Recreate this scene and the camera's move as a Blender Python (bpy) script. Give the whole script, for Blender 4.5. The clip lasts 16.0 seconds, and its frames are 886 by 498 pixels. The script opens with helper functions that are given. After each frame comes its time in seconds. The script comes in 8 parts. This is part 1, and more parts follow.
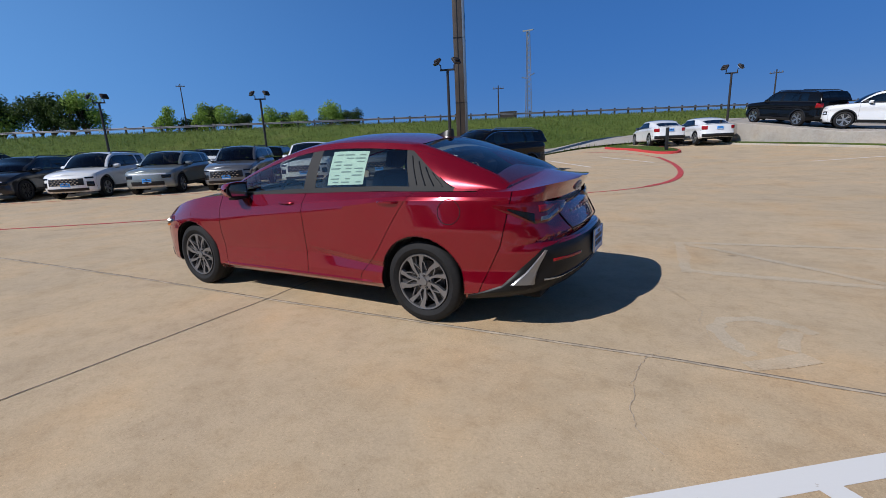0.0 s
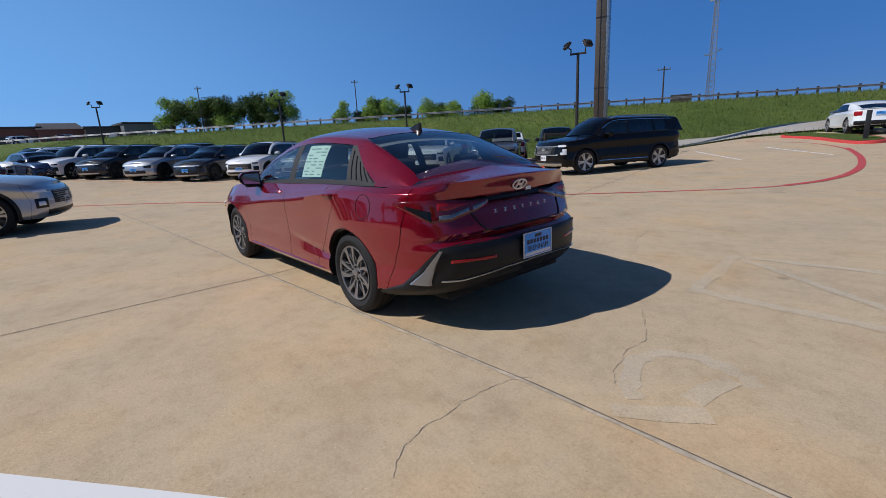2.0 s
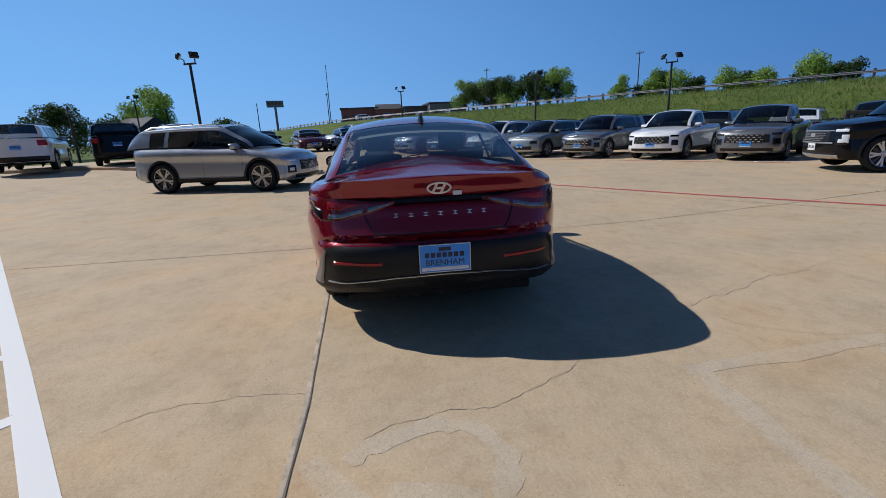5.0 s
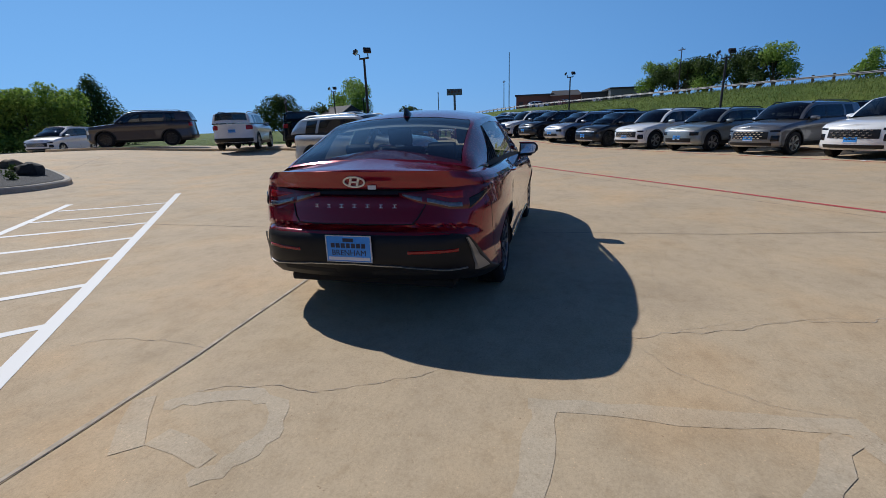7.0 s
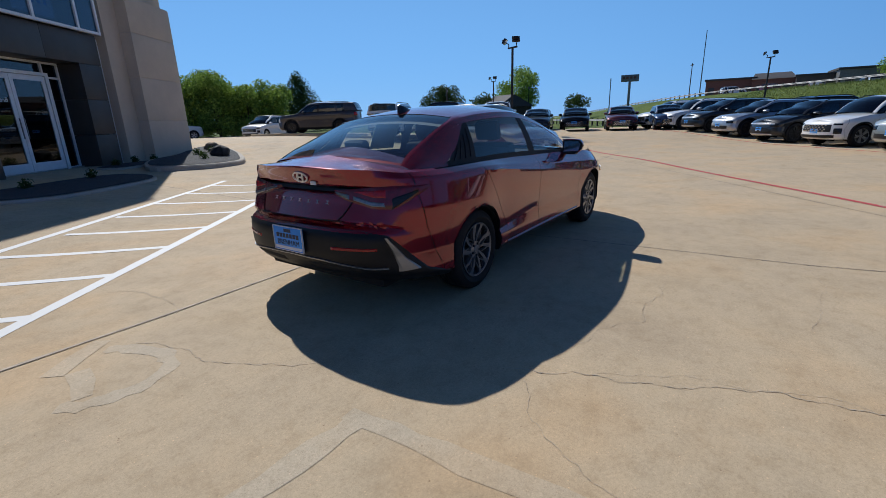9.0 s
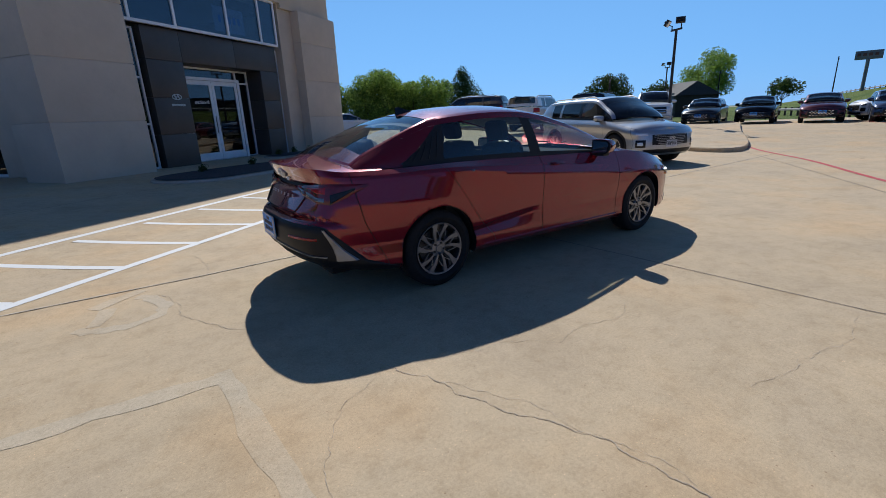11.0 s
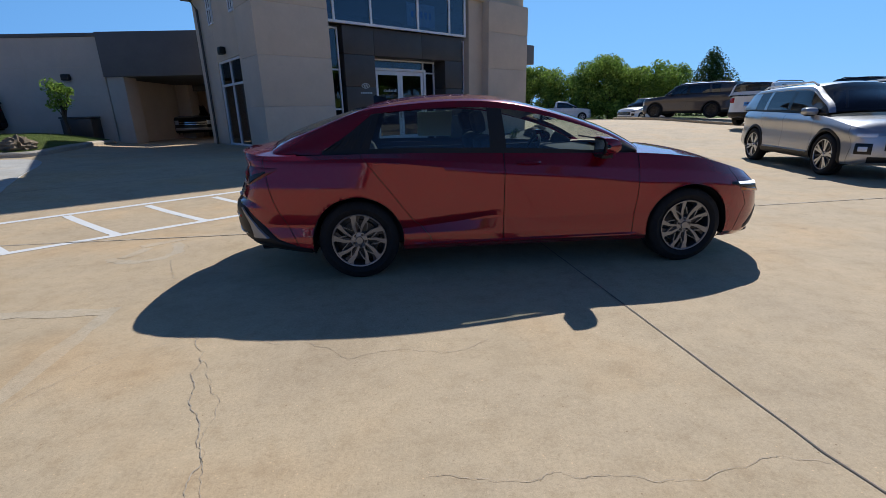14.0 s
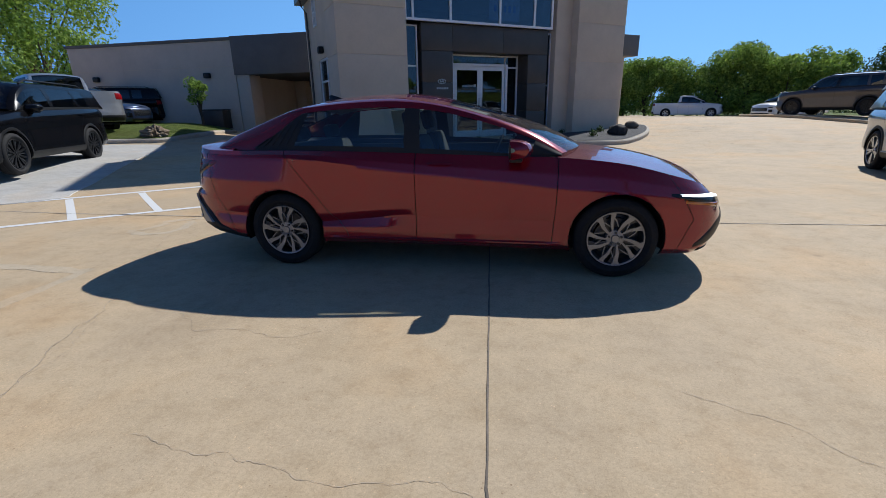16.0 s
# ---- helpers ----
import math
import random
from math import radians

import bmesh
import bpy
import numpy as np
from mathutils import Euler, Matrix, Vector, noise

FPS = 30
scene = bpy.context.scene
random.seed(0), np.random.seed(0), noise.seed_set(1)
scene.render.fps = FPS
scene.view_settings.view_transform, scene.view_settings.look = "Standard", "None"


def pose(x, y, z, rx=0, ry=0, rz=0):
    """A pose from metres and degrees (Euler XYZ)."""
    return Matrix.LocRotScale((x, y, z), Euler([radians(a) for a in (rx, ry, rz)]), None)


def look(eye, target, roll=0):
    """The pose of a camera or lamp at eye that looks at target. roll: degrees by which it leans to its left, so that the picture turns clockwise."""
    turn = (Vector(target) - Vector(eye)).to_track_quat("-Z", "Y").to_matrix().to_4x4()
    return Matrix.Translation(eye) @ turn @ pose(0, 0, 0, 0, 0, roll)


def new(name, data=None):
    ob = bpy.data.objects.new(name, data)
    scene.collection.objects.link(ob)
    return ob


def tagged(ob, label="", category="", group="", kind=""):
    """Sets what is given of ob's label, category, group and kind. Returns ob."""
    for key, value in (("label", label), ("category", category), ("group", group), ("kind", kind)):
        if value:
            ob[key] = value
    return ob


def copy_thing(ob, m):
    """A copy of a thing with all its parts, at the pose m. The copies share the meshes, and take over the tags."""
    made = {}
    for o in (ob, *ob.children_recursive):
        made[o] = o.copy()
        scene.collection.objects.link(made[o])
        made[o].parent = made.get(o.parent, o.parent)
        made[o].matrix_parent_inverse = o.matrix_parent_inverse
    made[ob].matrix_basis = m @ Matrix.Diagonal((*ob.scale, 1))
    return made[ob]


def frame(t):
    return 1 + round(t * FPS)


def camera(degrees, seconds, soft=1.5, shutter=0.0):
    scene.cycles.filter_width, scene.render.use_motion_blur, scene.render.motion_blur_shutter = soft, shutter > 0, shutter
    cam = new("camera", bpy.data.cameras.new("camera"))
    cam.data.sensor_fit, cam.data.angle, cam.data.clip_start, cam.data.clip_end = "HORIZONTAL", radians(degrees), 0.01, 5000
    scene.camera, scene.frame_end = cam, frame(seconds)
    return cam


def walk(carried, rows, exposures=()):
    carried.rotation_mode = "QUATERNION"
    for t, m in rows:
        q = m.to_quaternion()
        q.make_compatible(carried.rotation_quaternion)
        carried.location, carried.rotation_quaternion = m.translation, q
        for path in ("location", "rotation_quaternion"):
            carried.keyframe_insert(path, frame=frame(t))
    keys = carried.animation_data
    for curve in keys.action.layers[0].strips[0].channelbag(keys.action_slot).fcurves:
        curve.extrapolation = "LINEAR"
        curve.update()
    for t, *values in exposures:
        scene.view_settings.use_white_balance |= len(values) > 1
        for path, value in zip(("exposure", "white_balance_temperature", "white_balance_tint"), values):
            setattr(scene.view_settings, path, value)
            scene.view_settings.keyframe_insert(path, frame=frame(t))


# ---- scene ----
cam = camera(89.5, 16.0, soft=0.5)
PATH = [
    (0, (3.079, -3.52, 1.305), (2.117, -1.826, 0.852), -2.7),
    (0.5, (3.437, -3.307, 1.305), (2.346, -1.694, 0.849), -2.9),
    (1, (3.742, -3.03, 1.299), (2.525, -1.511, 0.839), -2.9),
    (1.5, (4.053, -2.773, 1.3), (2.705, -1.371, 0.836), -2.9),
    (2, (4.338, -2.474, 1.275), (2.866, -1.203, 0.806), -2.9),
    (2.5, (4.573, -2.125, 1.278), (3.007, -0.977, 0.799), -2.6),
    (3, (4.785, -1.803, 1.281), (3.128, -0.796, 0.79), -2.5),
    (3.5, (4.89, -1.487, 1.269), (3.147, -0.645, 0.765), -2.4),
    (4, (4.989, -1.121, 1.28), (3.165, -0.477, 0.772), -2.4),
    (4.2, (5.037, -0.952, 1.283), (3.185, -0.392, 0.776), -2.5),
    (6.3, (5.039, 0.788, 1.297), (3.128, 0.526, 0.77), -2.0),
    (6.5, (5.019, 0.95, 1.285), (3.118, 0.62, 0.757), -2.0),
    (7, (4.958, 1.334, 1.29), (3.096, 0.835, 0.755), -2.0),
    (7.5, (4.811, 1.684, 1.3), (3.007, 1.015, 0.755), -2.0),
    (8, (4.654, 2.038, 1.29), (2.919, 1.21, 0.737), -2.0),
    (8.5, (4.493, 2.347, 1.305), (2.84, 1.367, 0.749), -1.9),
    (9, (4.262, 2.654, 1.308), (2.702, 1.533, 0.751), -1.8),
    (9.2, (4.177, 2.769, 1.297), (2.653, 1.6, 0.738), -1.6),
    (11.3, (3.048, 3.921, 1.333), (2.076, 2.266, 0.772), -2.4),
    (11.5, (2.905, 3.985, 1.33), (1.989, 2.298, 0.771), -2.3),
    (12, (2.507, 4.14, 1.316), (1.747, 2.378, 0.754), -2.2),
    (12.5, (2.14, 4.235, 1.289), (1.541, 2.411, 0.727), -1.9),
    (13, (1.802, 4.298, 1.299), (1.346, 2.435, 0.733), -1.5),
    (13.5, (1.418, 4.372, 1.294), (1.114, 2.478, 0.725), -1.6),
    (14, (1.006, 4.36, 1.268), (0.836, 2.454, 0.687), -1.4),
    (14.5, (0.595, 4.375, 1.257), (0.546, 2.465, 0.667), -1.2),
    (15, (0.19, 4.401, 1.267), (0.264, 2.492, 0.678), -1.2),
    (15.5, (-0.212, 4.361, 1.273), (-0.015, 2.461, 0.682), -1.2),
    (16, (-0.615, 4.365, 1.288), (-0.29, 2.484, 0.692), -1.0),
]
EXPOSURES = [(0, -0.21, 6250, 12), (4, -0.22, 6250, 11), (7, -0.32, 6250, 10), (9, -0.22, 6250, 9), (12, -0.08, 6250, 9), (16, 0.0, 6250, 9)]
walk(cam, [(t, look(eye, target, roll)) for t, eye, target, roll in PATH], EXPOSURES)

# ---- light ----
SUN_DIR = Vector((-0.49, -0.87, 0.0)).normalized()
SUN_ELEV = radians(42.8)
world = bpy.data.worlds.new("sky")
scene.world = world
world.use_nodes = True
wn = world.node_tree
sky = wn.nodes.new("ShaderNodeTexSky")
sky.sky_type = "NISHITA"
sky.sun_disc = False
sky.sun_elevation = SUN_ELEV
sky.sun_rotation = math.atan2(SUN_DIR.x, SUN_DIR.y)
sky.altitude = 600.0
sky.air_density, sky.dust_density, sky.ozone_density = 1.0, 0.0, 3.0
hsv = wn.nodes.new("ShaderNodeHueSaturation")
hsv.inputs["Saturation"].default_value = 1.12
hsv.inputs["Hue"].default_value = 0.514
wn.links.new(sky.outputs["Color"], hsv.inputs["Color"])
even = wn.nodes.new("ShaderNodeMix")
even.data_type = "RGBA"
tc_ = wn.nodes.new("ShaderNodeTexCoord")
sx = wn.nodes.new("ShaderNodeSeparateXYZ")
up = wn.nodes.new("ShaderNodeMapRange")
up.interpolation_type = "SMOOTHSTEP"
up.inputs["From Min"].default_value, up.inputs["From Max"].default_value = 0.0, 0.95
up.inputs["To Min"].default_value, up.inputs["To Max"].default_value = 0.80, 0.0
wn.links.new(tc_.outputs["Generated"], sx.inputs["Vector"])
wn.links.new(sx.outputs["Z"], up.inputs["Value"])
wn.links.new(up.outputs["Result"], even.inputs["Factor"])
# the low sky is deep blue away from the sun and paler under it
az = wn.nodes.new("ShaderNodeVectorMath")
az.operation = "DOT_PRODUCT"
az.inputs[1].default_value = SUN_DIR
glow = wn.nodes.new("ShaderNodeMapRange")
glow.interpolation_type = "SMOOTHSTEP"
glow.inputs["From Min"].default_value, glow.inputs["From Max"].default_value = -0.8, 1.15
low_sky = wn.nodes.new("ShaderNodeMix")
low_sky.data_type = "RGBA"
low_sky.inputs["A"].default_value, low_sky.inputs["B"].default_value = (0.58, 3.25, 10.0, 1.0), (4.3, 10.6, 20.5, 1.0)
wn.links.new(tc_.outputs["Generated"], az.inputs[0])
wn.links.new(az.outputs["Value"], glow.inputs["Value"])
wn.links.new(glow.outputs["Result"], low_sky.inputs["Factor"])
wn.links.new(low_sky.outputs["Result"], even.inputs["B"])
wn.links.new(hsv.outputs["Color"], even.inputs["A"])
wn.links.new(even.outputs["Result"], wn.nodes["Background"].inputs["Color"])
wn.nodes["Background"].inputs["Strength"].default_value = 0.058
sun_data = bpy.data.lights.new("sun", "SUN")
sun_data.energy, sun_data.angle, sun_data.color = 4.7, radians(0.53), (1.0, 0.97, 0.93)
sun = new("sun", sun_data)
sun.matrix_world = look(Vector((0, 0, 0)) + SUN_DIR * 40 + Vector((0, 0, 40 * math.tan(SUN_ELEV))), (0, 0, 0))


# ---- materials ----
def rgb(c):
    return (c[0], c[1], c[2], 1.0)


def mat_new(name):
    m = bpy.data.materials.new(name)
    m.use_nodes = True
    return m, m.node_tree, m.node_tree.nodes["Principled BSDF"]


def noise_node(nt, scale, detail=4.0, rough=0.6, coords=None):
    n = nt.nodes.new("ShaderNodeTexNoise")
    n.inputs["Scale"].default_value = scale
    n.inputs["Detail"].default_value = detail
    n.inputs["Roughness"].default_value = rough
    if coords is not None:
        nt.links.new(coords, n.inputs["Vector"])
    return n


def ramp_node(nt, fac, stops):
    r = nt.nodes.new("ShaderNodeValToRGB")
    el = r.color_ramp.elements
    while len(el) < len(stops):
        el.new(0.5)
    for e, (p, c) in zip(el, stops):
        e.position, e.color = p, rgb(c)
    nt.links.new(fac, r.inputs["Fac"])
    return r


def mix_node(nt, fac, a, b, mode="MIX"):
    m = nt.nodes.new("ShaderNodeMix")
    m.data_type, m.blend_type = "RGBA", mode
    for sock, val in ((m.inputs["Factor"], fac), (m.inputs["A"], a), (m.inputs["B"], b)):
        if isinstance(val, (int, float)):
            sock.default_value = val
        elif isinstance(val, tuple):
            sock.default_value = rgb(val)
        else:
            nt.links.new(val, sock)
    return m.outputs["Result"]


def bump_node(nt, height, strength, dist, bsdf):
    b = nt.nodes.new("ShaderNodeBump")
    b.inputs["Strength"].default_value = strength
    b.inputs["Distance"].default_value = dist
    nt.links.new(height, b.inputs["Height"])
    nt.links.new(b.outputs["Normal"], bsdf.inputs["Normal"])


def place(nt):
    return nt.nodes.new("ShaderNodeNewGeometry").outputs["Position"]


def obj_coords(nt):
    return nt.nodes.new("ShaderNodeTexCoord").outputs["Object"]


def plain(name, color, rough=0.5, metal=0.0, var=0.12, scale=6.0, bump=0.0, coat=0.0, spec=0.5):
    """A simple surface with two scales of variation."""
    m, nt, b = mat_new(name)
    co = obj_coords(nt)
    n1 = noise_node(nt, scale, 5.0, 0.6, co)
    n2 = noise_node(nt, scale * 9, 3.0, 0.6, co)
    dark = tuple(c * (1 - var) for c in color)
    lite = tuple(min(1.0, c * (1 + var)) for c in color)
    c1 = ramp_node(nt, n1.outputs["Fac"], [(0.3, dark), (0.7, lite)])
    c2 = mix_node(nt, n2.outputs["Fac"], (0.92, 0.92, 0.92), (1.0, 1.0, 1.0))
    nt.links.new(mix_node(nt, 1.0, c1.outputs["Color"], c2, "MULTIPLY"), b.inputs["Base Color"])
    b.inputs["Roughness"].default_value = rough
    b.inputs["Metallic"].default_value = metal
    b.inputs["Coat Weight"].default_value = coat
    b.inputs["Coat Roughness"].default_value = 0.04
    b.inputs["Specular IOR Level"].default_value = spec
    if bump:
        bump_node(nt, n2.outputs["Fac"], bump, 0.01, b)
    return m


def car_paint(name, color, metal=0.4, rough=0.35, flake=0.15, coat=1.0, spec=0.5):
    m, nt, b = mat_new(name)
    b.inputs["Specular IOR Level"].default_value = spec
    co = obj_coords(nt)
    n = noise_node(nt, 900.0, 1.0, 0.5, co)
    dust = noise_node(nt, 5.0, 5.0, 0.6, co)
    c = ramp_node(nt, n.outputs["Fac"], [(0.35, tuple(x * (1 - flake) for x in color)), (0.65, tuple(min(1, x * (1 + flake)) for x in color))])
    nt.links.new(c.outputs["Color"], b.inputs["Base Color"])
    b.inputs["Metallic"].default_value = metal
    r = ramp_node(nt, dust.outputs["Fac"], [(0.3, (rough * 0.9,) * 3), (0.75, (rough * 1.25,) * 3)])
    nt.links.new(r.outputs["Color"], b.inputs["Roughness"])
    b.inputs["Coat Weight"].default_value = coat
    b.inputs["Coat Roughness"].default_value = 0.02
    return m


def glass(name, tint, gloss_rough=0.0, ior=1.55):
    """Tinted sheet: see-through by its tint, with a mirror gloss by Fresnel."""
    m, nt, b = mat_new(name)
    nt.nodes.remove(b)
    tr = nt.nodes.new("ShaderNodeBsdfTransparent")
    tr.inputs["Color"].default_value = rgb(tint)
    gl = nt.nodes.new("ShaderNodeBsdfGlossy")
    gl.inputs["Roughness"].default_value = gloss_rough
    # both faces of the sheet reflect: Schlick's curve from the facing angle
    lw = nt.nodes.new("ShaderNodeLayerWeight")
    lw.inputs["Blend"].default_value = 0.5
    pw = nt.nodes.new("ShaderNodeMath")
    pw.operation, pw.inputs[1].default_value = "POWER", 5.0
    nt.links.new(lw.outputs["Facing"], pw.inputs[0])
    fr = nt.nodes.new("ShaderNodeMath")
    r0 = 2 * ((ior - 1) / (ior + 1)) ** 2
    fr.operation, fr.inputs[1].default_value, fr.inputs[2].default_value = "MULTIPLY_ADD", 1 - r0, r0
    nt.links.new(pw.outputs["Value"], fr.inputs[0])
    mx = nt.nodes.new("ShaderNodeMixShader")
    nt.links.new(fr.outputs["Value"], mx.inputs["Fac"])
    nt.links.new(tr.outputs["BSDF"], mx.inputs[1])
    nt.links.new(gl.outputs["BSDF"], mx.inputs[2])
    nt.links.new(mx.outputs["Shader"], nt.nodes["Material Output"].inputs["Surface"])
    return m


def concrete_mat(name, base, warm, stain=0.5):
    m, nt, b = mat_new(name)
    co = place(nt)
    big = noise_node(nt, 0.22, 5.0, 0.62, co)
    mid = noise_node(nt, 1.7, 6.0, 0.65, co)
    fine = noise_node(nt, 60.0, 5.0, 0.8, co)
    grain = noise_node(nt, 190.0, 3.0, 0.8, co)
    c = ramp_node(nt, big.outputs["Fac"], [(0.30, base), (0.52, tuple((a + w) / 2 for a, w in zip(base, warm))), (0.72, warm)]).outputs["Color"]
    m1 = ramp_node(nt, mid.outputs["Fac"], [(0.28, (0.88, 0.86, 0.83)), (0.5, (1, 1, 1)), (0.72, (1.07, 1.06, 1.04))]).outputs["Color"]
    c = mix_node(nt, 1.0, c, m1, "MULTIPLY")
    m2 = ramp_node(nt, fine.outputs["Fac"], [(0.28, (0.82, 0.80, 0.78)), (0.5, (1.0, 1.0, 1.0)), (0.72, (1.14, 1.13, 1.12))]).outputs["Color"]
    c = mix_node(nt, 1.0, c, m2, "MULTIPLY")
    m3 = ramp_node(nt, grain.outputs["Fac"], [(0.28, (0.62, 0.58, 0.54)), (0.42, (0.97, 0.97, 0.97)), (0.60, (1.04, 1.04, 1.03)), (0.70, (1.34, 1.32, 1.28))]).outputs["Color"]
    c = mix_node(nt, 0.9, c, m3, "MULTIPLY")
    # exposed stones: pale flecks and a few dark pits
    for sc, lim, col in ((38.0, 0.16, (1.32, 1.28, 1.2)), (21.0, 0.10, (0.62, 0.56, 0.5))):
        fl = nt.nodes.new("ShaderNodeTexVoronoi")
        fl.inputs["Scale"].default_value = sc
        nt.links.new(co, fl.inputs["Vector"])
        fleck = ramp_node(nt, fl.outputs["Distance"], [(lim * 0.6, col), (lim, (1, 1, 1))]).outputs["Color"]
        pick = ramp_node(nt, noise_node(nt, sc * 0.35, 2.0, 0.6, co).outputs["Fac"], [(0.48, (0, 0, 0)), (0.60, (1, 1, 1))]).outputs["Color"]
        c = mix_node(nt, pick, c, mix_node(nt, 1.0, c, fleck, "MULTIPLY"))
    # rusty and bleached patches
    pt = noise_node(nt, 0.75, 4.0, 0.55, co)
    m5 = ramp_node(nt, pt.outputs["Fac"], [(0.32, (0.93, 0.94, 0.97)), (0.50, (1, 1, 1)), (0.68, (1.07, 0.99, 0.90))]).outputs["Color"]
    c = mix_node(nt, 1.0, c, m5, "MULTIPLY")
    mot = noise_node(nt, 8.0, 8.0, 0.78, co)
    m4 = ramp_node(nt, mot.outputs["Fac"], [(0.30, (0.86, 0.83, 0.79)), (0.5, (1, 1, 1)), (0.70, (1.08, 1.07, 1.06))]).outputs["Color"]
    c = mix_node(nt, 1.0, c, m4, "MULTIPLY")
    # tyre scuffs and drips: stretched dark stains
    mp = nt.nodes.new("ShaderNodeMapping")
    mp.inputs["Scale"].default_value = (0.35, 1.1, 1.0)
    mp.inputs["Rotation"].default_value = (0, 0, radians(35))
    nt.links.new(co, mp.inputs["Vector"])
    st = noise_node(nt, 0.9, 7.0, 0.7, mp.outputs["Vector"])
    sf = ramp_node(nt, st.outputs["Fac"], [(0.56, (1, 1, 1)), (0.70, (1 - 0.28 * stain,) * 3), (0.85, (1 - 0.45 * stain,) * 3)]).outputs["Color"]
    c = mix_node(nt, 1.0, c, sf, "MULTIPLY")
    # small oil spots
    vo = nt.nodes.new("ShaderNodeTexVoronoi")
    vo.inputs["Scale"].default_value = 0.55
    nt.links.new(co, vo.inputs["Vector"])
    sp = ramp_node(nt, vo.outputs["Distance"], [(0.016, (0.35, 0.33, 0.30)), (0.035, (1, 1, 1))]).outputs["Color"]
    c = mix_node(nt, 0.6, c, sp, "MULTIPLY")
    nt.links.new(c, b.inputs["Base Color"])
    b.inputs["Roughness"].default_value = 0.82
    b.inputs["Specular IOR Level"].default_value = 0.3
    bump_node(nt, fine.outputs["Fac"], 0.35, 0.004, b)
    return m


def worn_paint(name, color, keep, scale=7.0):
    """Road paint on concrete, worn through in patches."""
    m, nt, b = mat_new(name)
    co = place(nt)
    n = noise_node(nt, scale, 6.0, 0.7, co)
    f = noise_node(nt, 60.0, 4.0, 0.7, co)
    add = nt.nodes.new("ShaderNodeMath")
    add.operation = "MULTIPLY_ADD"
    nt.links.new(f.outputs["Fac"], add.inputs[0])
    add.inputs[1].default_value = 0.5
    nt.links.new(n.outputs["Fac"], add.inputs[2])
    k = ramp_node(nt, add.outputs["Value"], [(keep - 0.04, (0, 0, 0)), (keep + 0.06, (1, 1, 1))])
    nt.links.new(mix_node(nt, k.outputs["Color"], color, (0.385, 0.315, 0.235)), b.inputs["Base Color"])
    b.inputs["Roughness"].default_value = 0.65
    bump_node(nt, f.outputs["Fac"], 0.25, 0.003, b)
    return m


def grass_mat(name, a, b_, dry):
    m, nt, b = mat_new(name)
    co = place(nt)
    big = noise_node(nt, 0.11, 5.0, 0.65, co)
    mp = nt.nodes.new("ShaderNodeMapping")
    mp.inputs["Rotation"].default_value = (0, 0, radians(-37))
    mp.inputs["Scale"].default_value = (0.5, 2.6, 1.0)
    nt.links.new(co, mp.inputs["Vector"])
    mid = noise_node(nt, 1.3, 6.0, 0.7, mp.outputs["Vector"])
    fine = noise_node(nt, 14.0, 5.0, 0.75, co)
    c = ramp_node(nt, big.outputs["Fac"], [(0.3, a), (0.6, b_), (0.78, dry)]).outputs["Color"]
    m1 = ramp_node(nt, mid.outputs["Fac"], [(0.3, (0.6, 0.65, 0.55)), (0.55, (1, 1, 1)), (0.8, (1.25, 1.18, 0.95))]).outputs["Color"]
    c = mix_node(nt, 1.0, c, m1, "MULTIPLY")
    m2 = ramp_node(nt, fine.outputs["Fac"], [(0.3, (0.45, 0.5, 0.4)), (0.65, (1.15, 1.15, 1.1))]).outputs["Color"]
    c = mix_node(nt, 0.85, c, m2, "MULTIPLY")
    nt.links.new(c, b.inputs["Base Color"])
    b.inputs["Roughness"].default_value = 0.9
    b.inputs["Specular IOR Level"].default_value = 0.2
    bump_node(nt, fine.outputs["Fac"], 1.0, 0.12, b)
    return m


def leaf_mat(name, dark, lite):
    m, nt, b = mat_new(name)
    g = nt.nodes.new("ShaderNodeNewGeometry")
    r = ramp_node(nt, g.outputs["Random Per Island"], [(0.0, dark), (0.6, tuple((x + y) / 2 for x, y in zip(dark, lite))), (1.0, lite)])
    nt.links.new(r.outputs["Color"], b.inputs["Base Color"])
    b.inputs["Roughness"].default_value = 0.6
    b.inputs["Specular IOR Level"].default_value = 0.25
    tl = nt.nodes.new("ShaderNodeBsdfTranslucent")
    nt.links.new(r.outputs["Color"], tl.inputs["Color"])
    mx = nt.nodes.new("ShaderNodeMixShader")
    mx.inputs["Fac"].default_value = 0.40
    nt.links.new(b.outputs["BSDF"], mx.inputs[1])
    nt.links.new(tl.outputs["BSDF"], mx.inputs[2])
    nt.links.new(mx.outputs["Shader"], nt.nodes["Material Output"].inputs["Surface"])
    return m


M_CONC = concrete_mat("lot_concrete", (0.465, 0.365, 0.24), (0.53, 0.405, 0.26), 0.3)
M_CURB = concrete_mat("curb_concrete", (0.42, 0.38, 0.32), (0.48, 0.43, 0.36), 0.8)
M_APRON = concrete_mat("apron_concrete", (0.47, 0.46, 0.43), (0.52, 0.50, 0.46), 0.7)
M_ROAD = concrete_mat("road_concrete", (0.36, 0.33, 0.29), (0.42, 0.38, 0.33), 0.8)
M_JOINT_L = plain("joint_pale", (0.47, 0.385, 0.28), 0.85, var=0.35, scale=9)
M_JOINT = plain("joint_sealant", (0.17, 0.137, 0.105), 0.8, var=0.4, scale=14)
M_CRACK = plain("crack_dark", (0.44, 0.36, 0.265), 0.9, var=0.35, scale=20)
M_WHITE_PAINT = worn_paint("white_road_paint", (0.72, 0.71, 0.68), 0.97)
